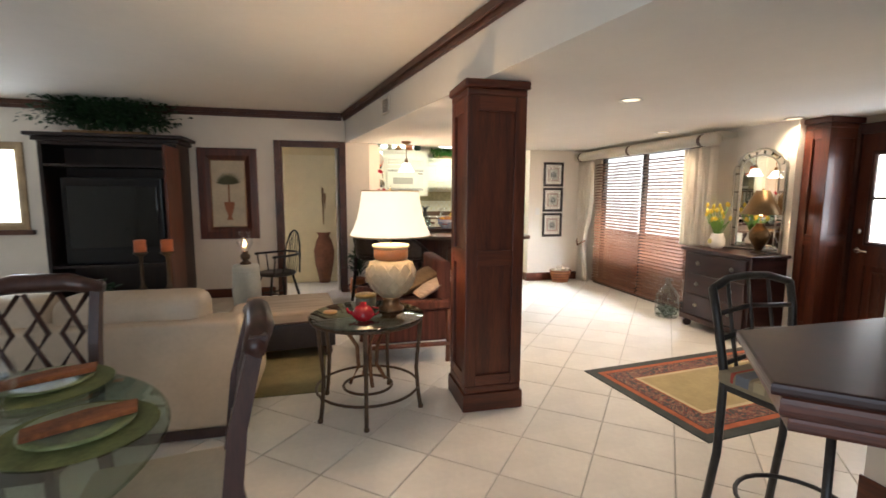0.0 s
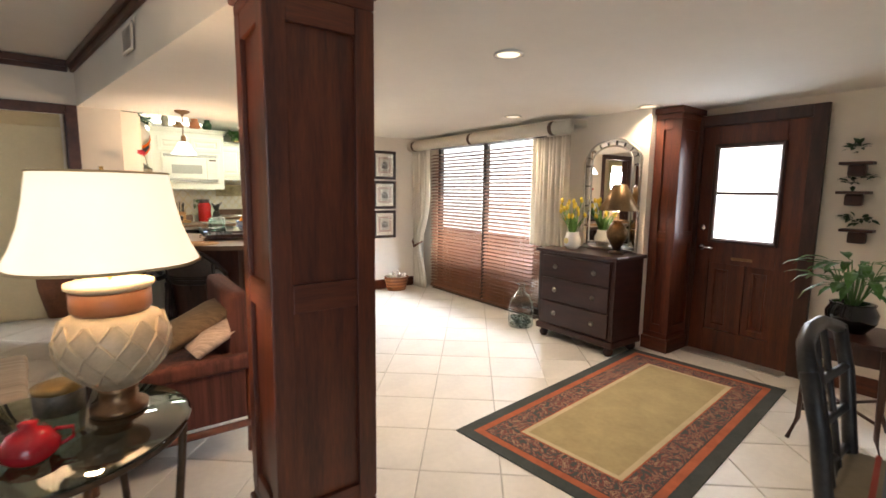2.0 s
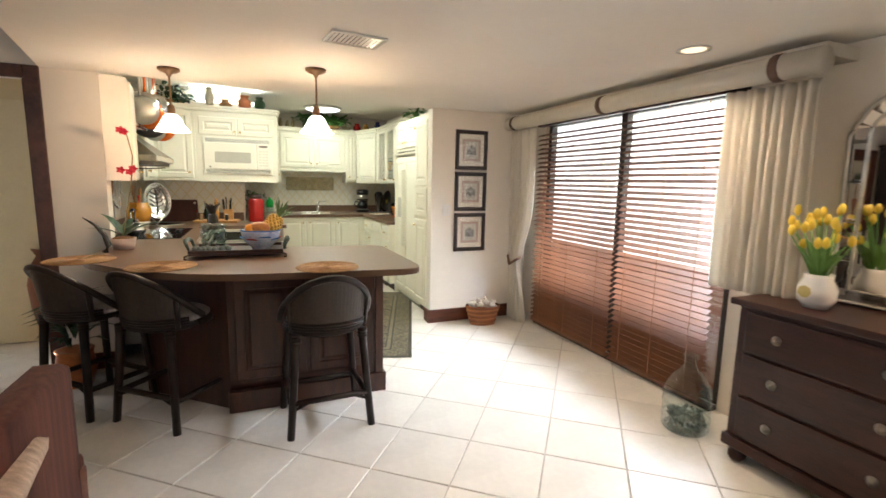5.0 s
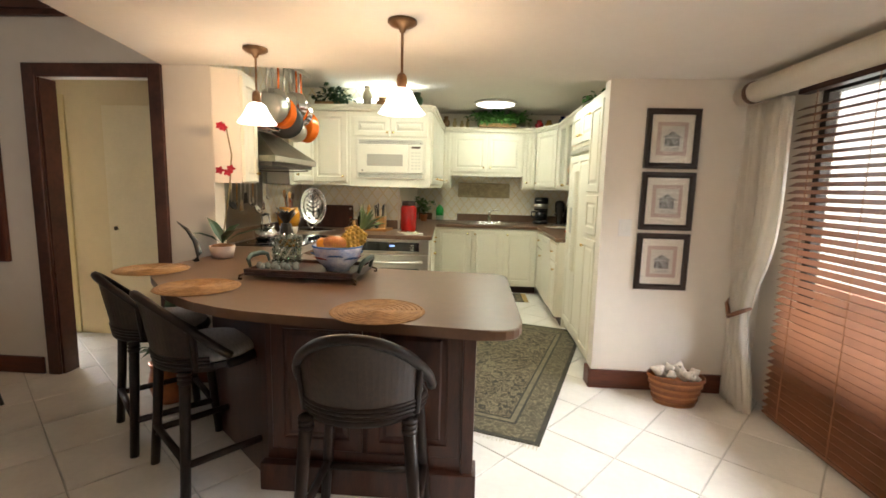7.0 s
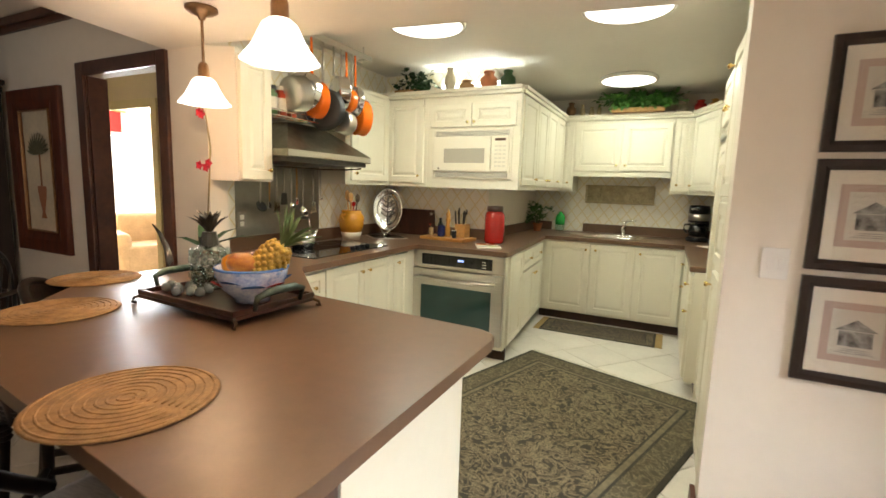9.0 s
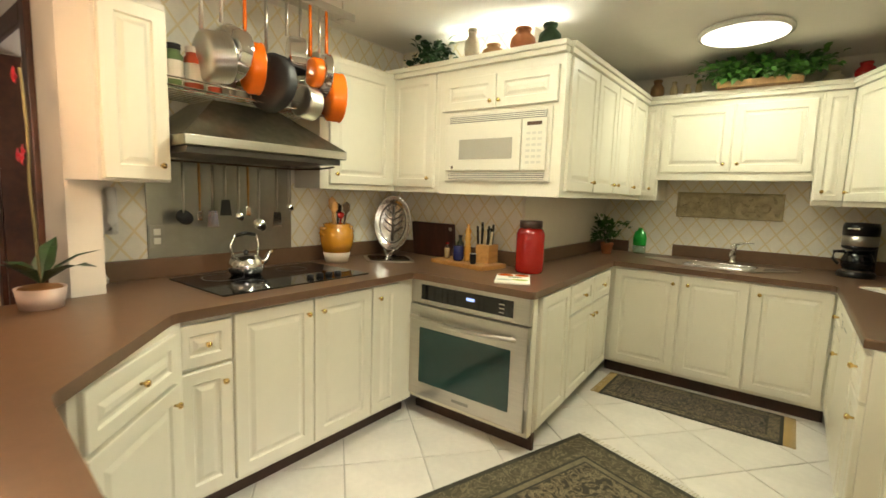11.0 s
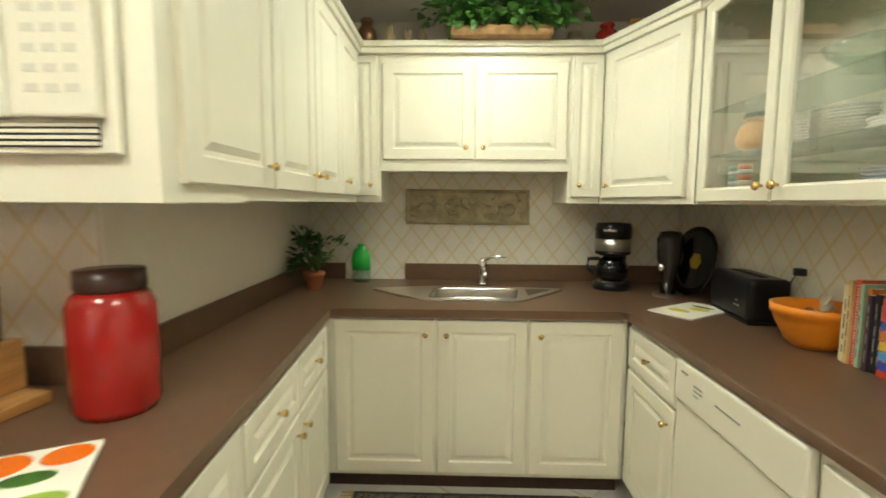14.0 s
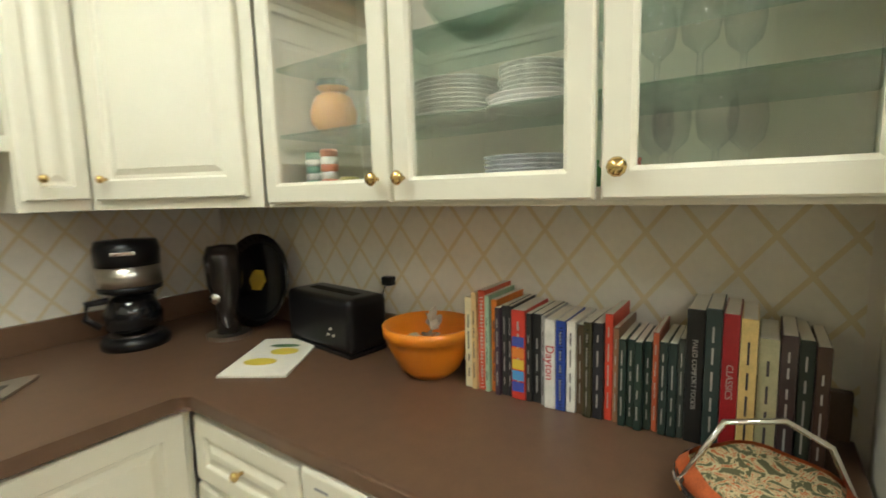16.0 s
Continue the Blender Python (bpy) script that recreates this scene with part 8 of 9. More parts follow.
for xx in (-0.12, 0.0, 0.12):
    part("spindle", tube([(xx * 0.9, 0.195, 0.70), (xx, 0.222, 0.86), (xx, 0.262, 1.08)], 0.008, 6), wi, bc, "", None, True)
part("foot_ring", tube([(0.2 * math.cos(radians(a)), 0.2 * math.sin(radians(a)), 0.24) for a in range(0, 360, 15)], 0.009, 6, closed=True), wi, bc, "", None, True)
part("seat_frame", box(-0.21, 0.21, -0.20, 0.20, 0.665, 0.69, 0.006), wi, bc)
part("cushion", box(-0.225, 0.225, -0.215, 0.20, 0.69, 0.75, 0.024, 4), stripe_m, bc, "", None, True)
for i, (cc, ww) in enumerate((((0.45, 0.08, 0.05), 0.012), ((0.16, 0.19, 0.15), 0.05), ((0.45, 0.08, 0.05), 0.012), ((0.42, 0.34, 0.2), 0.04), ((0.17, 0.18, 0.2), 0.05), ((0.45, 0.08, 0.05), 0.012))):
    y0 = -0.16 + i * 0.058
    part("stripe", box(-0.2258, 0.2258, y0, y0 + ww, 0.712, 0.7506, 0.002), mat("stripe_%d" % (i % 5), cc, 0.9, vary=0.1, bump=0.3, bscale=250), bc)

# ---- living room ----
ga = thing("glass_side_table", 1.735, 3.03, 0.0, "round glass side table on scrolled iron legs", "side table")
part("glass_top", lathe([(0.0, 0.618), (0.365, 0.618), (0.375, 0.625), (0.365, 0.632), (0.0, 0.632)], 48), glass("smoky_table_glass", (0.42, 0.50, 0.45)), ga, "dark greenish glass top", None, True)
part("rim", tube(arc(0, 0, 0.607, 0.355, 0, 350, 40), 0.011, 8), iron_m, ga, "", None, True)
for a in (-96, -18, 60, 140, 210):
    c_, s_ = math.cos(radians(a)), math.sin(radians(a))
    leg = part("leg", tube([(0.355 * c_, 0.355 * s_, 0.605), (0.345 * c_, 0.345 * s_, 0.48), (0.325 * c_, 0.325 * s_, 0.28), (0.34 * c_, 0.34 * s_, 0.10), (0.355 * c_, 0.355 * s_, 0.0)], 0.013, 8), iron_m, ga, "", None, True)
    part("foot", lathe([(0.016, 0.0), (0.018, 0.012), (0.01, 0.03)], 10), iron_m, leg, "", pose(0.355 * c_, 0.355 * s_, 0), True)
part("stretcher_ring", tube(arc(0, 0, 0.145, 0.335, 0, 350, 36), 0.009, 6), iron_m, ga, "", None, True)
part("inner_ring", tube(arc(0, 0, 0.145, 0.16, 0, 350, 30), 0.009, 6), iron_m, ga, "", None, True)
for a in (10, 100, 190, 280):
    c_, s_ = math.cos(radians(a)), math.sin(radians(a))
    part("scroll", tube([(0.05 * c_, 0.05 * s_, 0.52), (0.13 * c_, 0.13 * s_, 0.585), (0.17 * c_, 0.17 * s_, 0.55), (0.13 * c_, 0.13 * s_, 0.52), (0.07 * c_, 0.07 * s_, 0.42), (0.06 * c_, 0.06 * s_, 0.28), (0.12 * c_, 0.12 * s_, 0.17)], 0.013, 8), mat("rusty_rattan", (0.20, 0.085, 0.03), 0.5, vary=0.4, scale=30), ga, "brown bound scroll", None, True)

lp = thing("ceramic_table_lamp", 1.905, 3.10, 0.633, "cream basketweave ceramic lamp with a bell shade, lit", "lamp")
lam_c = mat("cream_ceramic", (0.66, 0.52, 0.34), 0.35, vary=0.12, scale=20, bump=0.3, bscale=40)
part("foot", lathe([(0.0, 0), (0.085, 0.0), (0.085, 0.02), (0.06, 0.03), (0.055, 0.07), (0.065, 0.09)], 26), bronze_m, lp, "bronze foot", None, True)
bm = lathe([(0.065, 0.09), (0.12, 0.14), (0.158, 0.21), (0.162, 0.27), (0.14, 0.325), (0.105, 0.345)], 36)
for k in range(12):
    for sgn in (-1, 1):
        add_tube(bm, [(r * math.cos(2 * math.pi * k / 12 + sgn * q), r * math.sin(2 * math.pi * k / 12 + sgn * q), z) for r, z, q in ((0.10, 0.12, 0.0), (0.143, 0.17, 0.25), (0.163, 0.22, 0.5), (0.165, 0.27, 0.75), (0.143, 0.325, 1.0))], 0.005, 5)
part("body", bm, lam_c, lp, "cream ceramic with raised diagonal lattice", None, True)
part("neck", lathe([(0.105, 0.345), (0.115, 0.36), (0.115, 0.415), (0.108, 0.42)], 30), mat("russet_glaze", (0.30, 0.12, 0.05), 0.35), lp, "russet neck band", None, True)
part("lip", lathe([(0.108, 0.42), (0.125, 0.43), (0.125, 0.445), (0.0, 0.45)], 30), lam_c, lp, "", None, True)
part("stem", tube([(0, 0, 0.445), (0, 0, 0.82)], 0.006), brass_m, lp)
scallop = lambda a, z: 1 + 0.022 * abs(math.cos(a * 4)) * (0.86 - z) / 0.35
part("shade", lathe([(0.258, 0.505), (0.261, 0.51), (0.236, 0.565), (0.214, 0.63), (0.198, 0.71), (0.185, 0.80), (0.181, 0.80), (0.194, 0.71), (0.210, 0.63), (0.232, 0.565), (0.255, 0.508)], 64, cap=False, wave=scallop), shade_m, lp, "panelled cream fabric bell shade", None, True)
part("shade_trim", add_tube(tube([(0.262 * scallop(q, 0.508) * math.cos(q), 0.262 * scallop(q, 0.508) * math.sin(q), 0.507) for q in [2 * math.pi * k / 64 for k in range(64)]], 0.005, 6, closed=True), arc(0, 0, 0.80, 0.185, 0, 352, 36), 0.004, 6), mat("shade_braid", (0.55, 0.40, 0.22), 0.8), lp, "", None, True)
tp = thing("red_teapot", 1.70, 2.86, 0.6335, "red glass teapot-shaped jar on the side table", "teapot")
part("body", lathe([(0, 0), (0.04, 0.0), (0.068, 0.03), (0.07, 0.055), (0.045, 0.09), (0.02, 0.10), (0.024, 0.115), (0, 0.12)], 24), mat("red_glass", (0.42, 0.01, 0.02), 0.08, vary=0.1, coat=0.5), tp, "", None, True)
part("spout", tube([(-0.055, 0, 0.045), (-0.09, 0, 0.06), (-0.10, 0, 0.085)], [0.014, 0.01, 0.007], 8), mat("red_glass", (0.42, 0.01, 0.02), 0.08), tp, "", None, True)
part("handle", tube([(0.055, 0, 0.08), (0.095, 0, 0.075), (0.095, 0, 0.045), (0.06, 0, 0.03)], 0.006, 8), mat("red_glass", (0.42, 0.01, 0.02), 0.08), tp, "", None, True)
cn = thing("lidded_tin", 1.74, 3.20, 0.6335, "round grey tin with a gilt lid on the side table", "tin")
part("tin", lathe([(0, 0), (0.07, 0), (0.072, 0.07), (0.068, 0.075)], 26), mat("pewter_tin", (0.22, 0.2, 0.17), 0.4, 0.6, vary=0.3, scale=30), cn, "", None, True)
part("lid", lathe([(0.074, 0.075), (0.074, 0.09), (0.04, 0.10), (0, 0.102)], 26), mat("gilt_lid", (0.4, 0.26, 0.1), 0.4, 0.6, vary=0.2), cn, "", None, True)
cs = part("drink_coaster", lathe([(0, 0), (0.045, 0.0), (0.048, 0.004), (0.045, 0.008), (0, 0.007)], 24), wood_m, m=pose(1.50, 3.10, 0.6335), smooth=True)
tagged(cs, "round honey wood coaster on the side table", "coaster")

sf = thing("sofa", 0.02, 3.22, 0.0, "beige leather sofa seen from behind", "sofa")
part("base", box(-0.98, 0.96, -0.42, 0.45, 0.06, 0.40, 0.03, 3), sofa_m, sf, "", None, True)
part("skirt", box(-0.96, 0.94, -0.41, 0.44, 0.0, 0.06), toe_m, sf)
part("back_frame", prism([(-0.98, -0.44), (0.96, -0.44), (0.96, -0.22), (-0.98, -0.22)], 0.07, 0.70, 0.03, 3), sofa_m, sf, "smooth leather back panel", None, True)
for sx in (-1, 1):
    part("arm", box(-0.11 + sx * 0.885, 0.11 + sx * 0.885, -0.42, 0.47, 0.07, 0.60, 0.07, 4), sofa_m, sf, "", None, True)
for x0 in (-0.78, 0.0):
    part("back_cushion", box(x0 + 0.005, x0 + 0.775, -0.36, -0.06, 0.42, 0.84, 0.11, 5), sofa_m, sf, "plump beige back cushion", None, True)
    part("seat_cushion", box(x0 + 0.005, x0 + 0.775, -0.10, 0.46, 0.38, 0.52, 0.05, 4), sofa_m, sf, "", None, True)
part("seam", tube([(0.0, -0.443, 0.08), (0.0, -0.445, 0.4), (0.0, -0.44, 0.69)], 0.004, 6), sofa_m, sf, "", None, True)
tagged(part("area_rug", box(-0.9, 1.45, 3.3, 5.0, 0.001, 0.012, 0.004), mat("olive_rug", (0.22, 0.19, 0.09), 0.95, vary=0.15, scale=6, bump=0.6, bscale=200)), "plain olive green area rug under the ottoman", "rug")
ot = thing("ottoman", 1.14, 4.32, 0.0125, "large dark-framed ottoman with a striped cushion top", "ottoman", rz=6)
part("frame", box(-0.36, 0.36, -0.34, 0.34, 0.09, 0.31, 0.012), mat("dark_leather_trunk", (0.020, 0.013, 0.010), 0.4, vary=0.3), ot)
for sx in (-1, 1):
    for sy in (-1, 1):
        part("foot", lathe([(0.03, 0), (0.04, 0.03), (0.03, 0.09)], 12), espresso, ot, "", pose(sx * 0.30, sy * 0.28, 0), True)
part("cushion", box(-0.38, 0.38, -0.36, 0.36, 0.31, 0.42, 0.04, 4), mat("striped_linen", (0.40, 0.32, 0.25), 0.9, vary=0.25, scale=3, stretch=(0.4, 14, 1), bump=0.3, bscale=200), ot, "beige and rose striped cushion", None, True)
part("trim", tube([(-0.37, -0.355, 0.325), (0.37, -0.355, 0.325), (0.375, 0.355, 0.325), (-0.375, 0.355, 0.325)], 0.007, 6, closed=True), espresso, ot)

ar = thing("armchair", 2.12, 4.05, 0.0, "red-brown rattan armchair with striped cushions", "armchair", rz=0)
rat = mat("red_rattan", (0.17, 0.050, 0.022), 0.4, vary=0.35, scale=10, bump=0.2, coat=0.2)
strp = mat("red_ticking", (0.10, 0.028, 0.018), 0.9, vary=0.5, scale=2, stretch=(20, 20, 0.6), col2=(0.035, 0.010, 0.008), bump=0.3, bscale=200)
part("seat_box", box(-0.36, 0.36, -0.33, 0.33, 0.18, 0.32, 0.02), strp, ar)
part("seat_cushion", box(-0.36, 0.28, -0.27, 0.27, 0.32, 0.45, 0.045, 4), strp, ar, "", None, True)
part("back_rest", prism([(0.26, -0.33), (0.36, -0.33), (0.36, 0.33), (0.26, 0.33)], 0.30, 0.86, 0.04, 3), strp, ar, "", None, True)
for sy in (-1, 1):
    part("arm", box(-0.38, 0.36, sy * 0.33 - 0.055, sy * 0.33 + 0.055, 0.46, 0.54, 0.03, 4), strp, ar, "striped padded arm", None, True)
    part("arm_panel", box(-0.33, 0.32, sy * 0.33 - 0.03, sy * 0.33 + 0.03, 0.20, 0.46, 0.01), strp, ar)
    part("side_rail", tube([(-0.36, sy * 0.35, 0.16), (0.36, sy * 0.35, 0.16)], 0.02, 8), rat, ar, "", None, True)
    for sx in (-1, 1):
        part("leg", tube([(sx * 0.34, sy * 0.34, 0), (sx * 0.345, sy * 0.345, 0.24), (sx * 0.35, sy * 0.34, 0.50)], 0.022, 8), rat, ar, "", None, True)
for y, rz, cc, nm in ((-0.14, 8, (0.55, 0.42, 0.34), "pale rose striped cushion"), (-0.05, -6, (0.20, 0.13, 0.07), "brown floral cushion")):
    c = thing("throw_pillow", 2.12 + (0.24 if y < -0.1 else 0.13), 4.05 + y, 0.452, nm + " leaning on the armchair", "cushion")
    part("pillow", lathe([(0.0, -0.06), (0.15, -0.055), (0.26, -0.02), (0.275, 0.0), (0.26, 0.02), (0.15, 0.055), (0, 0.06)], 4), mat(nm.replace(" ", "_"), cc, 0.9, vary=0.3, scale=14, stretch=(1, 8, 1)), c, "", pose(0, 0, 0.20, 0, 152, rz) @ pose(0, 0, 0, 0, 0, 45), True)

# TV armoire
am = thing("tv_armoire", -0.94, 6.16, 0.0, "large dark wood television armoire with open doors", "armoire")
dkw = mat("armoire_wood", (0.020, 0.009, 0.006), 0.5, vary=0.4, scale=4, stretch=(5, 5, 0.8), coat=0.05)
part("side_panel", box(-0.70, -0.66, 0.0, 0.50, 0.0, 1.98, 0.004), dkw, am)
part("side_panel", box(0.66, 0.70, 0.0, 0.50, 0.0, 1.98, 0.004), dkw, am)
part("back_panel", box(-0.66, 0.66, 0.47, 0.50, 0.0, 1.98), dkw, am)
for z0, z1 in ((0.02, 0.10), (0.53, 0.56), (1.70, 1.73), (1.94, 1.98)):
    part("shelf", box(-0.66, 0.66, 0.01, 0.47, z0, z1, 0.003), dkw, am)
bm = box(-0.74, 0.74, -0.04, 0.50, 1.98, 2.03, 0.012)
add_box(bm, -0.79, 0.79, -0.09, 0.50, 2.03, 2.07, 0.012)
part("cornice", bm, dkw, am)
part("door", box(0.71, 0.735, -0.52, -0.01, 0.10, 1.92, 0.004), mahog, am, "open mahogany door", pose(0.0, 0, 0, 0, 0, 0))
part("base", box(-0.73, 0.73, -0.03, 0.48, 0.0, 0.02), dkw, am)
tv = thing("television", -0.96, 6.22, 0.561, "large black television set, switched off", "television")
part("cabinet", box(-0.52, 0.52, 0.0, 0.38, 0.0, 1.02, 0.02), black_m, tv)
part("screen", box(-0.46, 0.46, -0.008, 0.0, 0.20, 0.92, 0.004), mat("tube_glass", (0.012, 0.014, 0.014), 0.05), tv, "dark reflective screen")
part("speaker_grille", box(-0.46, 0.46, -0.006, 0.0, 0.04, 0.16, 0.003), mat("grille_cloth", (0.02, 0.02, 0.02), 0.9), tv)
bx = thing("media_player", -0.96, 6.20, 0.101, "black media player on the lower shelf", "electronics")
part("case", box(-0.25, 0.25, 0, 0.3, 0, 0.09, 0.004), black_m, bx)
part("front_strip", box(-0.22, 0.1, -0.003, 0, 0.03, 0.05), steel_m, bx)
for i, (x, cc) in enumerate(((-1.36, (0.5, 0.42, 0.2)), (-1.28, (0.3, 0.3, 0.32)), (-0.62, (0.55, 0.1, 0.05)), (-0.52, (0.5, 0.45, 0.1)))):
    o = part("ornament", lathe([(0, 0), (0.03, 0.0), (0.04, 0.04), (0.02, 0.09), (0, 0.1)], 14), mat("trinket_%d" % i, cc, 0.4), m=pose(x, 6.25, 0.101), smooth=True)
    tagged(o, "small coloured ornament on the armoire's lower shelf", "ornament")
ivy(-1.02, 6.38, 2.071, 0.62, 0.17, 2200, 31, "full dark green ivy on top of the armoire", 0, leaf_d, 0.19)
ct = thing("coffee_table", -0.10, 4.35, 0.0125, "low dark wood coffee table behind the sofa", "coffee table")
part("top", box(-0.55, 0.45, -0.28, 0.28, 0.40, 0.44, 0.008), espresso, ct)
for sx in (-0.5, 0.4):
    for sy in (-0.23, 0.23):
        part("leg", box(sx - 0.03, sx + 0.03, sy - 0.03, sy + 0.03, 0, 0.40, 0.004), espresso, ct)
for x in (-0.02, 0.18):
    c = thing("candle_stand", x, 4.30, 0.4535, "dark candle stand with a thick orange candle", "candle holder", "candle stands")
    part("stand", lathe([(0, 0), (0.06, 0.0), (0.06, 0.012), (0.018, 0.03), (0.014, 0.12), (0.03, 0.16), (0.014, 0.20), (0.016, 0.43), (0.055, 0.46), (0.055, 0.47), (0, 0.47)], 18), iron_m, c, "", None, True)
    part("candle", lathe([(0, 0.471), (0.046, 0.471), (0.046, 0.565), (0.04, 0.572), (0, 0.565)], 20), mat("orange_wax", (0.62, 0.16, 0.05), 0.5, vary=0.1), c, "orange pillar candle", None, True)
fl = thing("flower_bowl", -0.32, 4.32, 0.4535, "low bowl of white flowers and greenery", "plant")
part("bowl", lathe([(0, 0), (0.06, 0), (0.11, 0.05), (0.10, 0.05), (0, 0.02)], 20), bronze_m, fl, "", None, True)
part("flowers", bushy(60, 0.12, 0.12, 0.07, 0.05, 0.04, random.Random(77), 0.2, 0.12), leaf_d, fl)

at = thing("framed_palm_print", -0.155, 6.687, 0.80, "palm tree print in a wide mahogany frame", "picture")
part("frame", flat_frame(0.73, 1.19, 0.155, 0.035), mahog, at)
part("inner_fillet", flat_frame(0.43, 0.89, 0.012, 0.02), bronze_m, at, "", pose(0.15, -0.012, 0.15))
part("print", box(0.15, 0.58, -0.006, 0, 0.15, 1.04), mat("aged_paper", (0.62, 0.54, 0.40), 0.85, vary=0.12, scale=4), at)
bm = bmesh.new()
for i in range(12):
    a = radians(10 + i * 15)
    add_leaf(bm, (0.365, -0.012, 0.72), (math.cos(a), -0.02, math.sin(a) * 0.9 + 0.1), (0, -1, 0), 0.17, 0.03, 0.05)
part("palm", bm, mat("print_olive", (0.12, 0.12, 0.07), 0.9), at)
part("palm_trunk", box(0.355, 0.375, -0.0085, -0.006, 0.48, 0.74), mat("print_brown", (0.25, 0.11, 0.05), 0.9), at)
part("urn", lathe([(0.0, 0), (0.04, 0), (0.02, 0.05), (0.055, 0.16), (0.065, 0.22), (0.06, 0.24)], 16, sy=0.02), mat("print_rust", (0.32, 0.13, 0.07), 0.9), at, "", pose(0.365, -0.0075, 0.25))
wd_ = tagged(new("window_2"), "living room window in a pale wood frame", "window", kind="structure")
wd_.matrix_basis = pose(-3.0, 6.69, 0.95)
part("window_frame", flat_frame(0.95, 1.05, 0.09, 0.03), mat("pale_wood", (0.42, 0.30, 0.17), 0.5, vary=0.2, scale=6), wd_)
part("window_sill", box(-0.05, 1.0, -0.06, 0.0, -0.06, -0.001, 0.006), crown_m, wd_)
p = part("pane", box(0.07, 0.88, 0.05, 0.054, 0.07, 0.98), clear_m, wd_)
p.visible_shadow = False

# windsor chair, pedestal with oil lamp, floor plants
wc = thing("windsor_chair", 0.86, 5.92, 0.0, "black painted windsor armchair with a hoop back", "chair", rz=-58)
bk_m = mat("black_lacquer", (0.012, 0.011, 0.011), 0.3, vary=0.2)
part("seat", lathe([(0, 0.42), (0.20, 0.42), (0.225, 0.435), (0.215, 0.455), (0.0, 0.445)], 26), bk_m, wc, "", None, True)
for sx in (-1, 1):
    for sy in (-1, 1):
        part("leg", tube([(sx * 0.22, sy * 0.21, 0), (sx * 0.19, sy * 0.18, 0.18), (sx * 0.14, sy * 0.13, 0.43)], [0.012, 0.018, 0.014], 8), bk_m, wc, "", None, True)
part("stretcher", add_tube(add_tube(tube([(-0.195, -0.185, 0.17), (-0.195, 0.185, 0.17)], 0.010), [(0.195, -0.185, 0.17), (0.195, 0.185, 0.17)], 0.010), [(-0.195, 0, 0.17), (0.195, 0, 0.17)], 0.010), bk_m, wc, "", None, True)
hoop = [(0.20 * math.cos(radians(a)), 0.19 + 0.06 * math.sin(radians(a)), 0.45 + 0.50 * math.sin(radians(a)) ** 0.8) for a in range(0, 181, 12)]
part("hoop", tube(hoop, 0.012, 8), bk_m, wc, "", None, True)
for xx in (-0.13, -0.08, -0.03, 0.03, 0.08, 0.13):
    part("spindle", tube([(xx * 0.9, 0.19, 0.445), (xx, 0.25, 0.45 + 0.50 * math.sqrt(max(0.05, 1 - (xx / 0.2) ** 2)) * 0.97)], 0.006, 6), bk_m, wc, "", None, True)
part("arm_rail", tube([(-0.24, -0.16, 0.67), (-0.245, 0.05, 0.67), (-0.17, 0.225, 0.68), (0.0, 0.25, 0.685), (0.17, 0.225, 0.68), (0.245, 0.05, 0.67), (0.24, -0.16, 0.67)], 0.014, 8), bk_m, wc, "", None, True)
for sx in (-1, 1):
    for yy in (-0.13, -0.02):
        part("arm_post", tube([(sx * 0.19, yy, 0.445), (sx * 0.24, yy, 0.67)], 0.009, 6), bk_m, wc, "", None, True)
pe = thing("garden_stool", 0.56, 5.62, 0.0, "pale celadon ceramic drum stool used as a pedestal", "pedestal")
part("drum", lathe([(0, 0), (0.13, 0.0), (0.14, 0.03), (0.155, 0.30), (0.145, 0.56), (0.135, 0.60), (0, 0.605)], 30), mat("celadon_glaze", (0.55, 0.56, 0.50), 0.3, vary=0.1), pe, "", None, True)
part("band", add_lathe(lathe([(0.15, 0.07), (0.154, 0.08), (0.151, 0.09)], 30, cap=False), [(0.148, 0.52), (0.153, 0.53), (0.147, 0.54)], 30, cap=False), mat("celadon_glaze", (0.55, 0.56, 0.50), 0.3), pe, "", None, True)
ol_ = thing("oil_lamp", 0.56, 5.62, 0.6055, "antique oil lamp with a clear glass chimney, lit", "lamp")
part("font", lathe([(0, 0), (0.06, 0.0), (0.06, 0.015), (0.03, 0.04), (0.05, 0.07), (0.055, 0.10), (0.03, 0.13), (0.035, 0.15)], 22), iron_m, ol_, "", None, True)
part("chimney", lathe([(0.035, 0.15), (0.05, 0.18), (0.085, 0.24), (0.08, 0.29), (0.055, 0.34), (0.07, 0.37)], 24, cap=False), clear_m, ol_, "clear glass chimney", None, True)
part("flame", lathe([(0.004, 0.19), (0.018, 0.22), (0.012, 0.25), (0.0, 0.275)], 10), flame_m, ol_, "", None, True)
fp = thing("floor_plant", 1.86, 6.42, 0.0, "arching green plant in a copper pot on a wooden stool", "plant")
part("pot", lathe([(0, 0), (0.09, 0), (0.12, 0.12), (0.10, 0.22), (0.11, 0.25), (0.09, 0.25), (0, 0.2)], 22), mat("copper_pot", (0.55, 0.20, 0.08), 0.3, 0.7, vary=0.2), fp, "", None, True)
bm = bmesh.new()
rn = random.Random(55)
for i in range(60):
    a, e = rn.uniform(0, 6.28), rn.uniform(0.6, 2.2)
    add_leaf(bm, (0.03 * math.cos(a), 0.03 * math.sin(a), 0.24 + rn.uniform(0, 0.28)), (math.cos(a), math.sin(a), e * 0.6), (0, 0, 1), rn.uniform(0.16, 0.26), 0.04, 0.5)
part("foliage", bm, leaf_d, fp)
hv = thing("floor_vase", 1.40, 7.55, 0.0, "tall terracotta floor vase with dried stalks in the hall", "vase")
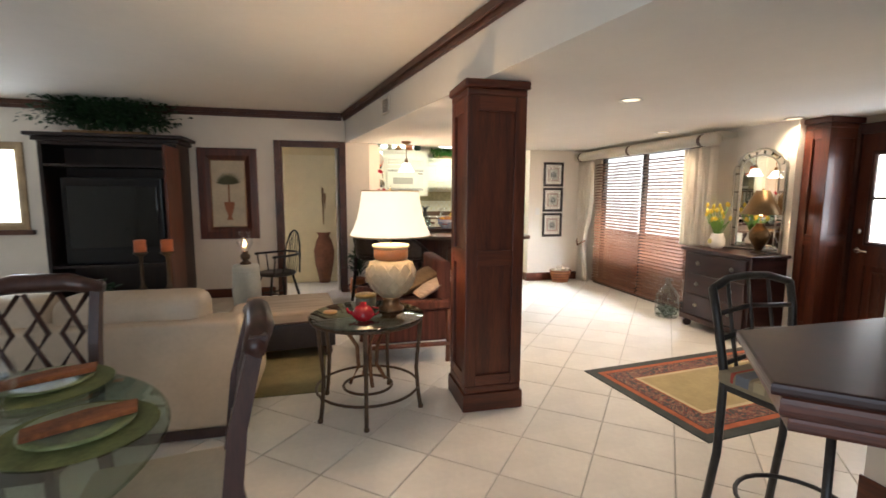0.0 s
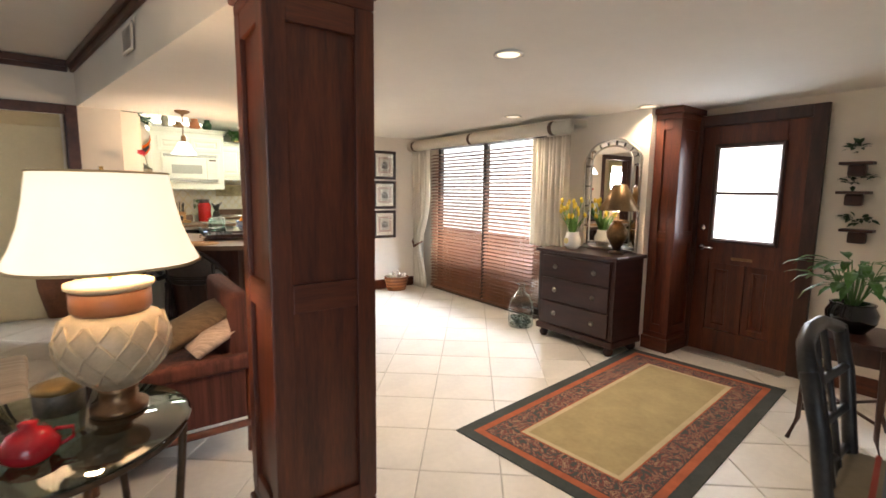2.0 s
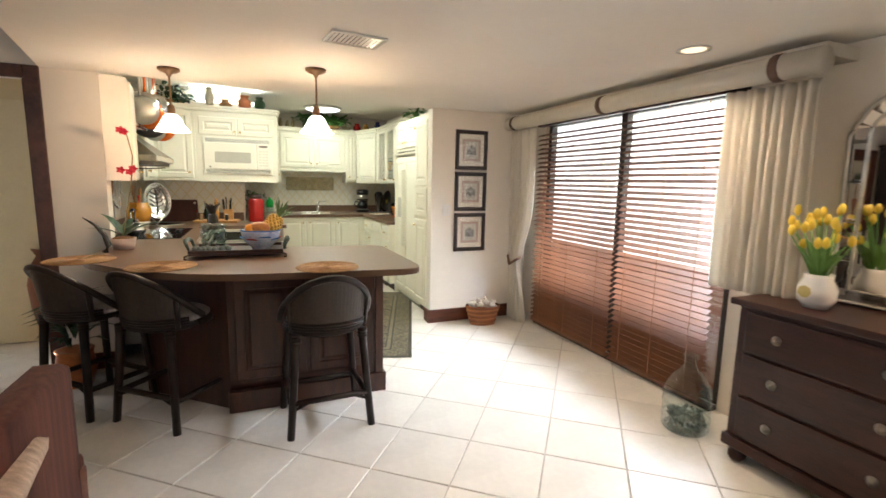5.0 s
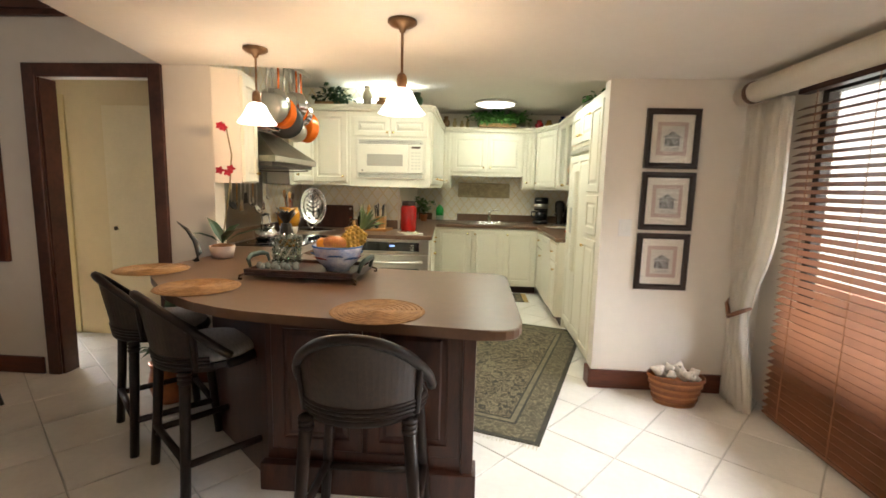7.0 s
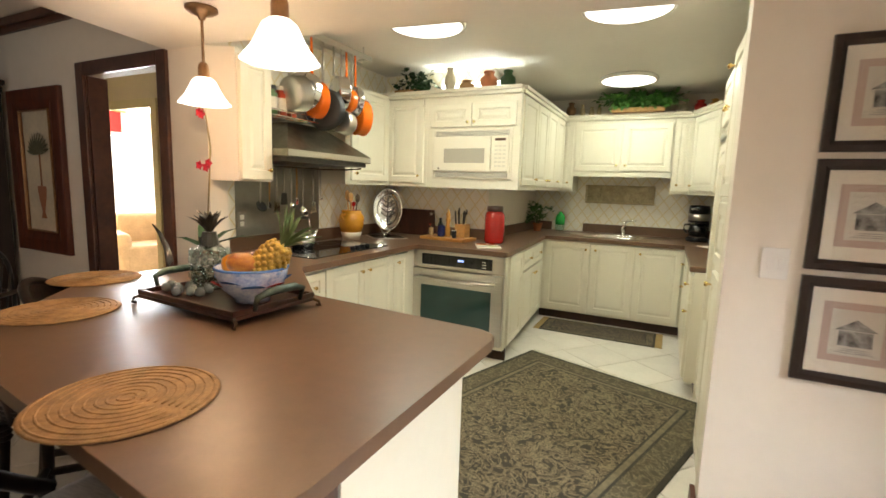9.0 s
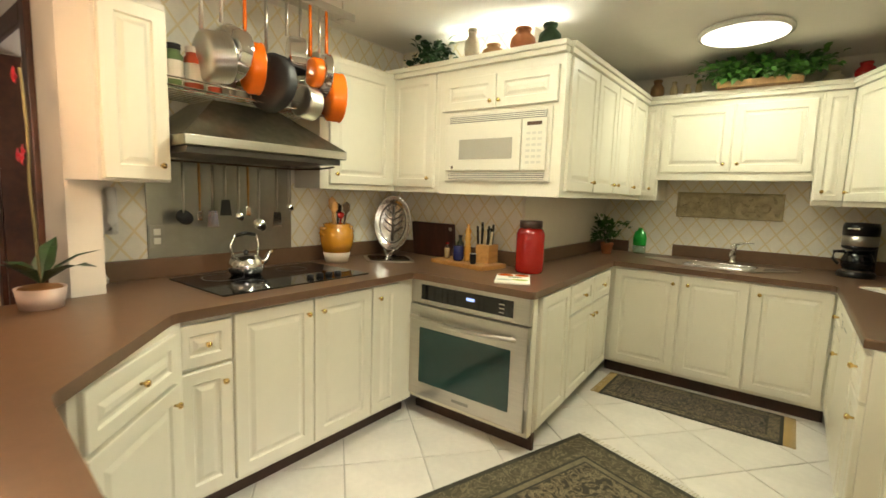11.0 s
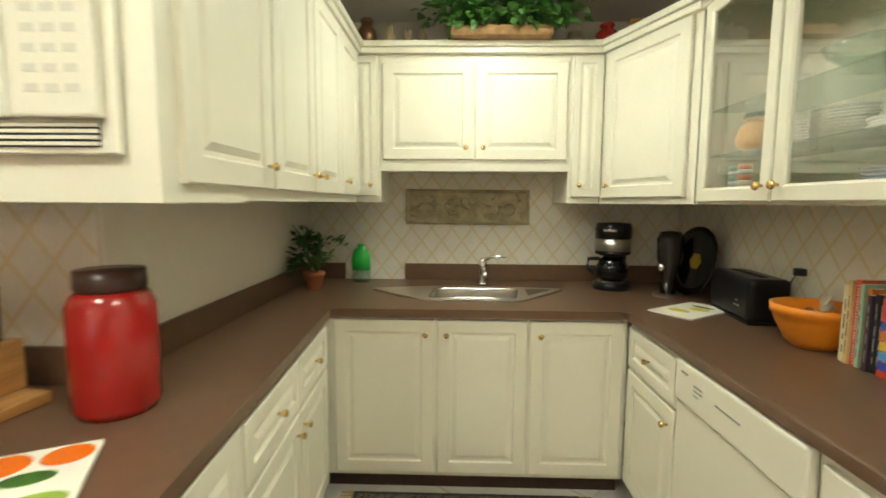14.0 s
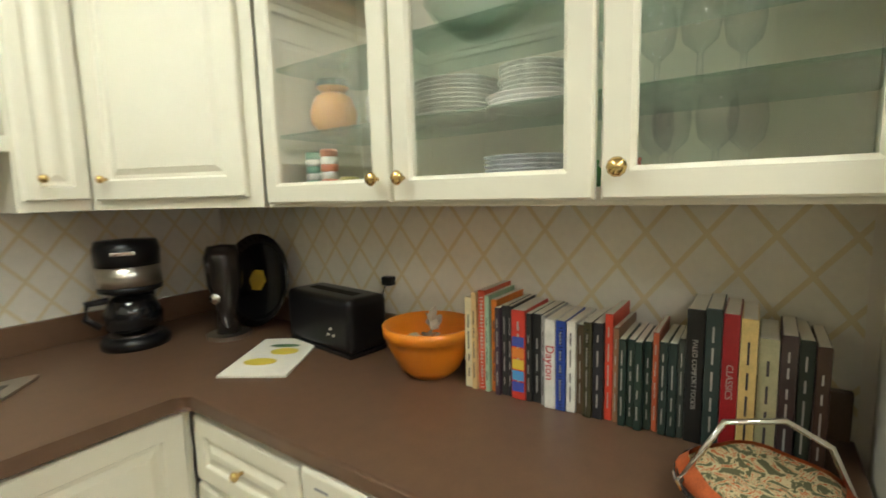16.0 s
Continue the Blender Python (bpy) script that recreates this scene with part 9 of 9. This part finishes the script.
part("vase", lathe([(0, 0), (0.09, 0.0), (0.15, 0.30), (0.165, 0.50), (0.13, 0.66), (0.09, 0.74), (0.12, 0.80), (0.10, 0.80), (0.07, 0.72), (0, 0.6)], 28), mat("dark_terracotta", (0.20, 0.075, 0.04), 0.6, vary=0.3), hv, "", None, True)
bm = bmesh.new()
for i in range(16):
    a, q = rn.uniform(0, 6.28), rn.uniform(0.02, 0.14)
    add_tube(bm, [(0.02 * math.cos(a), 0.02 * math.sin(a), 0.6), (q * math.cos(a), q * math.sin(a), rn.uniform(1.1, 1.5))], [0.006, 0.016], 6)
part("stalks", bm, mat("dried_stalk", (0.22, 0.11, 0.05), 0.8, vary=0.3), hv)
bd = thing("bedroom_armchair", -2.3, 9.0, 0.0, "tan slipcovered armchair by the bedroom window", "armchair", rz=70)
tan_m = mat("tan_slipcover", (0.45, 0.30, 0.17), 0.9, vary=0.15, scale=6, bump=0.4)
part("seat", box(-0.40, 0.40, -0.40, 0.35, 0.0, 0.45, 0.06, 4), tan_m, bd, "", None, True)
part("back", box(-0.40, 0.40, 0.22, 0.42, 0.30, 0.86, 0.09, 4), tan_m, bd, "", None, True)
for sx in (-1, 1):
    part("arm", box(sx * 0.40 - 0.09, sx * 0.40 + 0.09, -0.40, 0.38, 0.0, 0.62, 0.08, 4), tan_m, bd, "", None, True)
rv = thing("red_valance", -3.25, 8.37, 2.05, "short red tab valance over the bedroom window", "valance", rz=90)
for i in range(4):
    part("tab", box(-0.85 + i * 0.425, -0.85 + i * 0.425 + 0.40, -0.02, 0.0, 0.0, 0.30, 0.006), mat("red_cloth", (0.42, 0.025, 0.02), 0.85, vary=0.15), rv)
part("rod", tube([(-0.9, -0.01, 0.31), (0.9, -0.01, 0.31)], 0.012), brass_m, rv)

# dining corner
dt = thing("glass_dining_table", 0.35, 1.33, 0.0, "round glass dining table set for a meal", "dining table")
part("glass_top", lathe([(0, 0.738), (0.70, 0.738), (0.712, 0.744), (0.70, 0.750), (0, 0.750)], 56), glass("table_glass", (0.72, 0.84, 0.78)), dt, "clear glass top with a green edge", None, True)
part("pedestal", lathe([(0.0, 0), (0.30, 0.0), (0.28, 0.05), (0.10, 0.12), (0.08, 0.45), (0.16, 0.68), (0.24, 0.737), (0, 0.737)], 28), espresso, dt, "", None, True)
for x, y in ((0.82, 1.47), (0.55, 1.85)):
    pm = part("place_mat", lathe([(0, 0), (0.19, 0.0), (0.195, 0.003), (0.19, 0.005), (0, 0.005)], 32), mat("green_placemat", (0.15, 0.16, 0.05), 0.9, vary=0.3, scale=12, bump=0.5), m=pose(x, y, 0.7505))
    tagged(pm, "round leaf-green placemat on the glass table", "placemat", "green placemats")
    pt_ = part("dinner_plate", lathe([(0, 0), (0.08, 0.0), (0.135, 0.014), (0.135, 0.018), (0.08, 0.005), (0, 0.005)], 32), mat("leaf_plate", (0.20, 0.23, 0.09), 0.3, vary=0.4, scale=14), m=pose(x, y, 0.756), smooth=True)
    tagged(pt_, "green leaf-patterned dinner plate", "plate", "dinner plates")
    nk = part("folded_napkin", prism([(-0.13, -0.03), (0.13, -0.05), (0.15, 0.02), (0.03, 0.05), (-0.12, 0.035)], 0, 0.018, 0.006), mat("rust_napkin", (0.24, 0.075, 0.02), 0.85, vary=0.4, scale=12), m=pose(x, y, 0.7745, 0, 0, 35))
    tagged(nk, "rust and brown folded napkin on a plate", "napkin", "folded napkins")
gl_ = part("water_goblet", lathe([(0.035, 0.0), (0.005, 0.008), (0.005, 0.07), (0.035, 0.10), (0.04, 0.15), (0.034, 0.19)], 20, cap=False), clear_m, m=pose(0.58, 1.58, 0.7505), smooth=True)
tagged(gl_, "clear stemmed water goblet on the glass table", "glass")


def dining_chair(x, y, rz):
    c = thing("dining_chair", x, y, 0.0, "dark wood dining chair with a lattice back", "chair", "chairs round the glass table", rz)
    dcm = mahog
    part("seat", box(-0.24, 0.24, -0.23, 0.22, 0.43, 0.48, 0.02, 3), mat("cream_seat", (0.55, 0.46, 0.34), 0.85, vary=0.1), c, "cream upholstered seat", None, True)
    part("apron", box(-0.23, 0.23, -0.22, 0.21, 0.37, 0.43, 0.005), espresso, c)
    for sx in (-1, 1):
        part("front_leg", tube([(sx * 0.21, -0.20, 0), (sx * 0.21, -0.20, 0.40)], [0.016, 0.024], 8), espresso, c, "", None, True)
        bm = bmesh.new()
        prev = None
        for y_, z_, h_ in ((0.27, 0.0, 0.02), (0.21, 0.30, 0.025), (0.205, 0.48, 0.028), (0.235, 0.75, 0.026), (0.30, 1.02, 0.022)):
            cur = [bm.verts.new((sx * 0.215 + a * 0.02, y_ + b * h_, z_)) for a, b in ((-1, -1), (1, -1), (1, 1), (-1, 1))]
            if prev:
                for i in range(4):
                    bm.faces.new((prev[i], prev[(i + 1) % 4], cur[(i + 1) % 4], cur[i]))
            else:
                bm.faces.new(cur)
            prev = cur
        bm.faces.new(prev)
        part("back_post", bm, espresso, c)
    part("top_rail", tube([(-0.24, 0.29, 0.985), (-0.1, 0.31, 1.015), (0.1, 0.31, 1.015), (0.24, 0.29, 0.985)], [0.03, 0.042, 0.042, 0.03], 10), espresso, c, "", None, True)
    part("lower_rail", box(-0.20, 0.20, 0.205, 0.235, 0.60, 0.64, 0.005), espresso, c)
    for k in range(3):
        x0 = -0.13 + k * 0.13
        for sg in (-1, 1):
            part("lattice_bar", tube([(x0 - sg * 0.055, 0.222, 0.63), (x0 + sg * 0.04, 0.245, 0.80), (x0 - sg * 0.055, 0.285, 0.97)], 0.011, 6), espresso, c, "", None, True)
    return c


dcx = dining_chair(0.98, 1.55, -80)
copy_thing(dcx, pose(0.28, 2.10, 0, 0, 0, 3))
# ---- floor tiles, laid diagonally ----
TS, TG, TA = 0.405, 0.006, radians(50.5)
ca, sa = math.cos(TA), math.sin(TA)
floor_ob = bpy.data.objects["floor"]
tile_mesh = bpy.data.meshes.new("tile")
_b = bmesh.new()
add_box(_b, -(TS - TG) / 2, (TS - TG) / 2, -(TS - TG) / 2, (TS - TG) / 2, -0.0075, 0.0)
_top = [e for e in _b.edges if all(v.co.z > -0.001 for v in e.verts)]
bmesh.ops.bevel(_b, geom=_top, offset=0.003, segments=1, affect='EDGES')
_b.to_mesh(tile_mesh)
_b.free()
tile_mesh.materials.append(tile_m)
rest_v, rest_f, count = [], [], 0
rows = []
for i in range(-40, 60):
    for j in range(-60, 40):
        u, v = 0.26 + TS * (i + 0.5), -0.05 + TS * (j + 0.5)
        x, y = u * ca - v * sa, u * sa + v * ca
        if -3.4 < x < 6.2 and -1.4 < y < 10.5:
            rows.append((x, y))
rows.sort(key=lambda p: abs(p[0] - 3.3) * 1.0 + max(0, abs(p[1] - 5.2) - 4.6) * 2)
for k, (x, y) in enumerate(rows):
    if k < 300:
        o = new("tile", tile_mesh)
        o.parent = floor_ob
        o.matrix_basis = pose(x, y, 0, 0.12 * math.sin(k * 1.3), 0.12 * math.cos(k * 2.1), 50.5)
    else:
        n0 = len(rest_v)
        for z, h in ((-0.0075, (TS - TG) / 2), (0.0, (TS - TG) / 2 - 0.001)):
            for sx, sy in ((-1, -1), (1, -1), (1, 1), (-1, 1)):
                rest_v.append((x + h * (sx * ca - sy * sa), y + h * (sx * sa + sy * ca), z))
        rest_f.append(tuple(n0 + q for q in (4, 5, 6, 7)))
        for q in range(4):
            rest_f.append((n0 + q, n0 + (q + 1) % 4, n0 + 4 + (q + 1) % 4, n0 + 4 + q))
me = bpy.data.meshes.new("tiles_rest")
me.from_pydata(rest_v, [], rest_f)
me.materials.append(tile_m)
o = new("tiles", me)
o.parent = floor_ob
tagged(o, "pale ceramic floor tiles further off", kind="stuff")
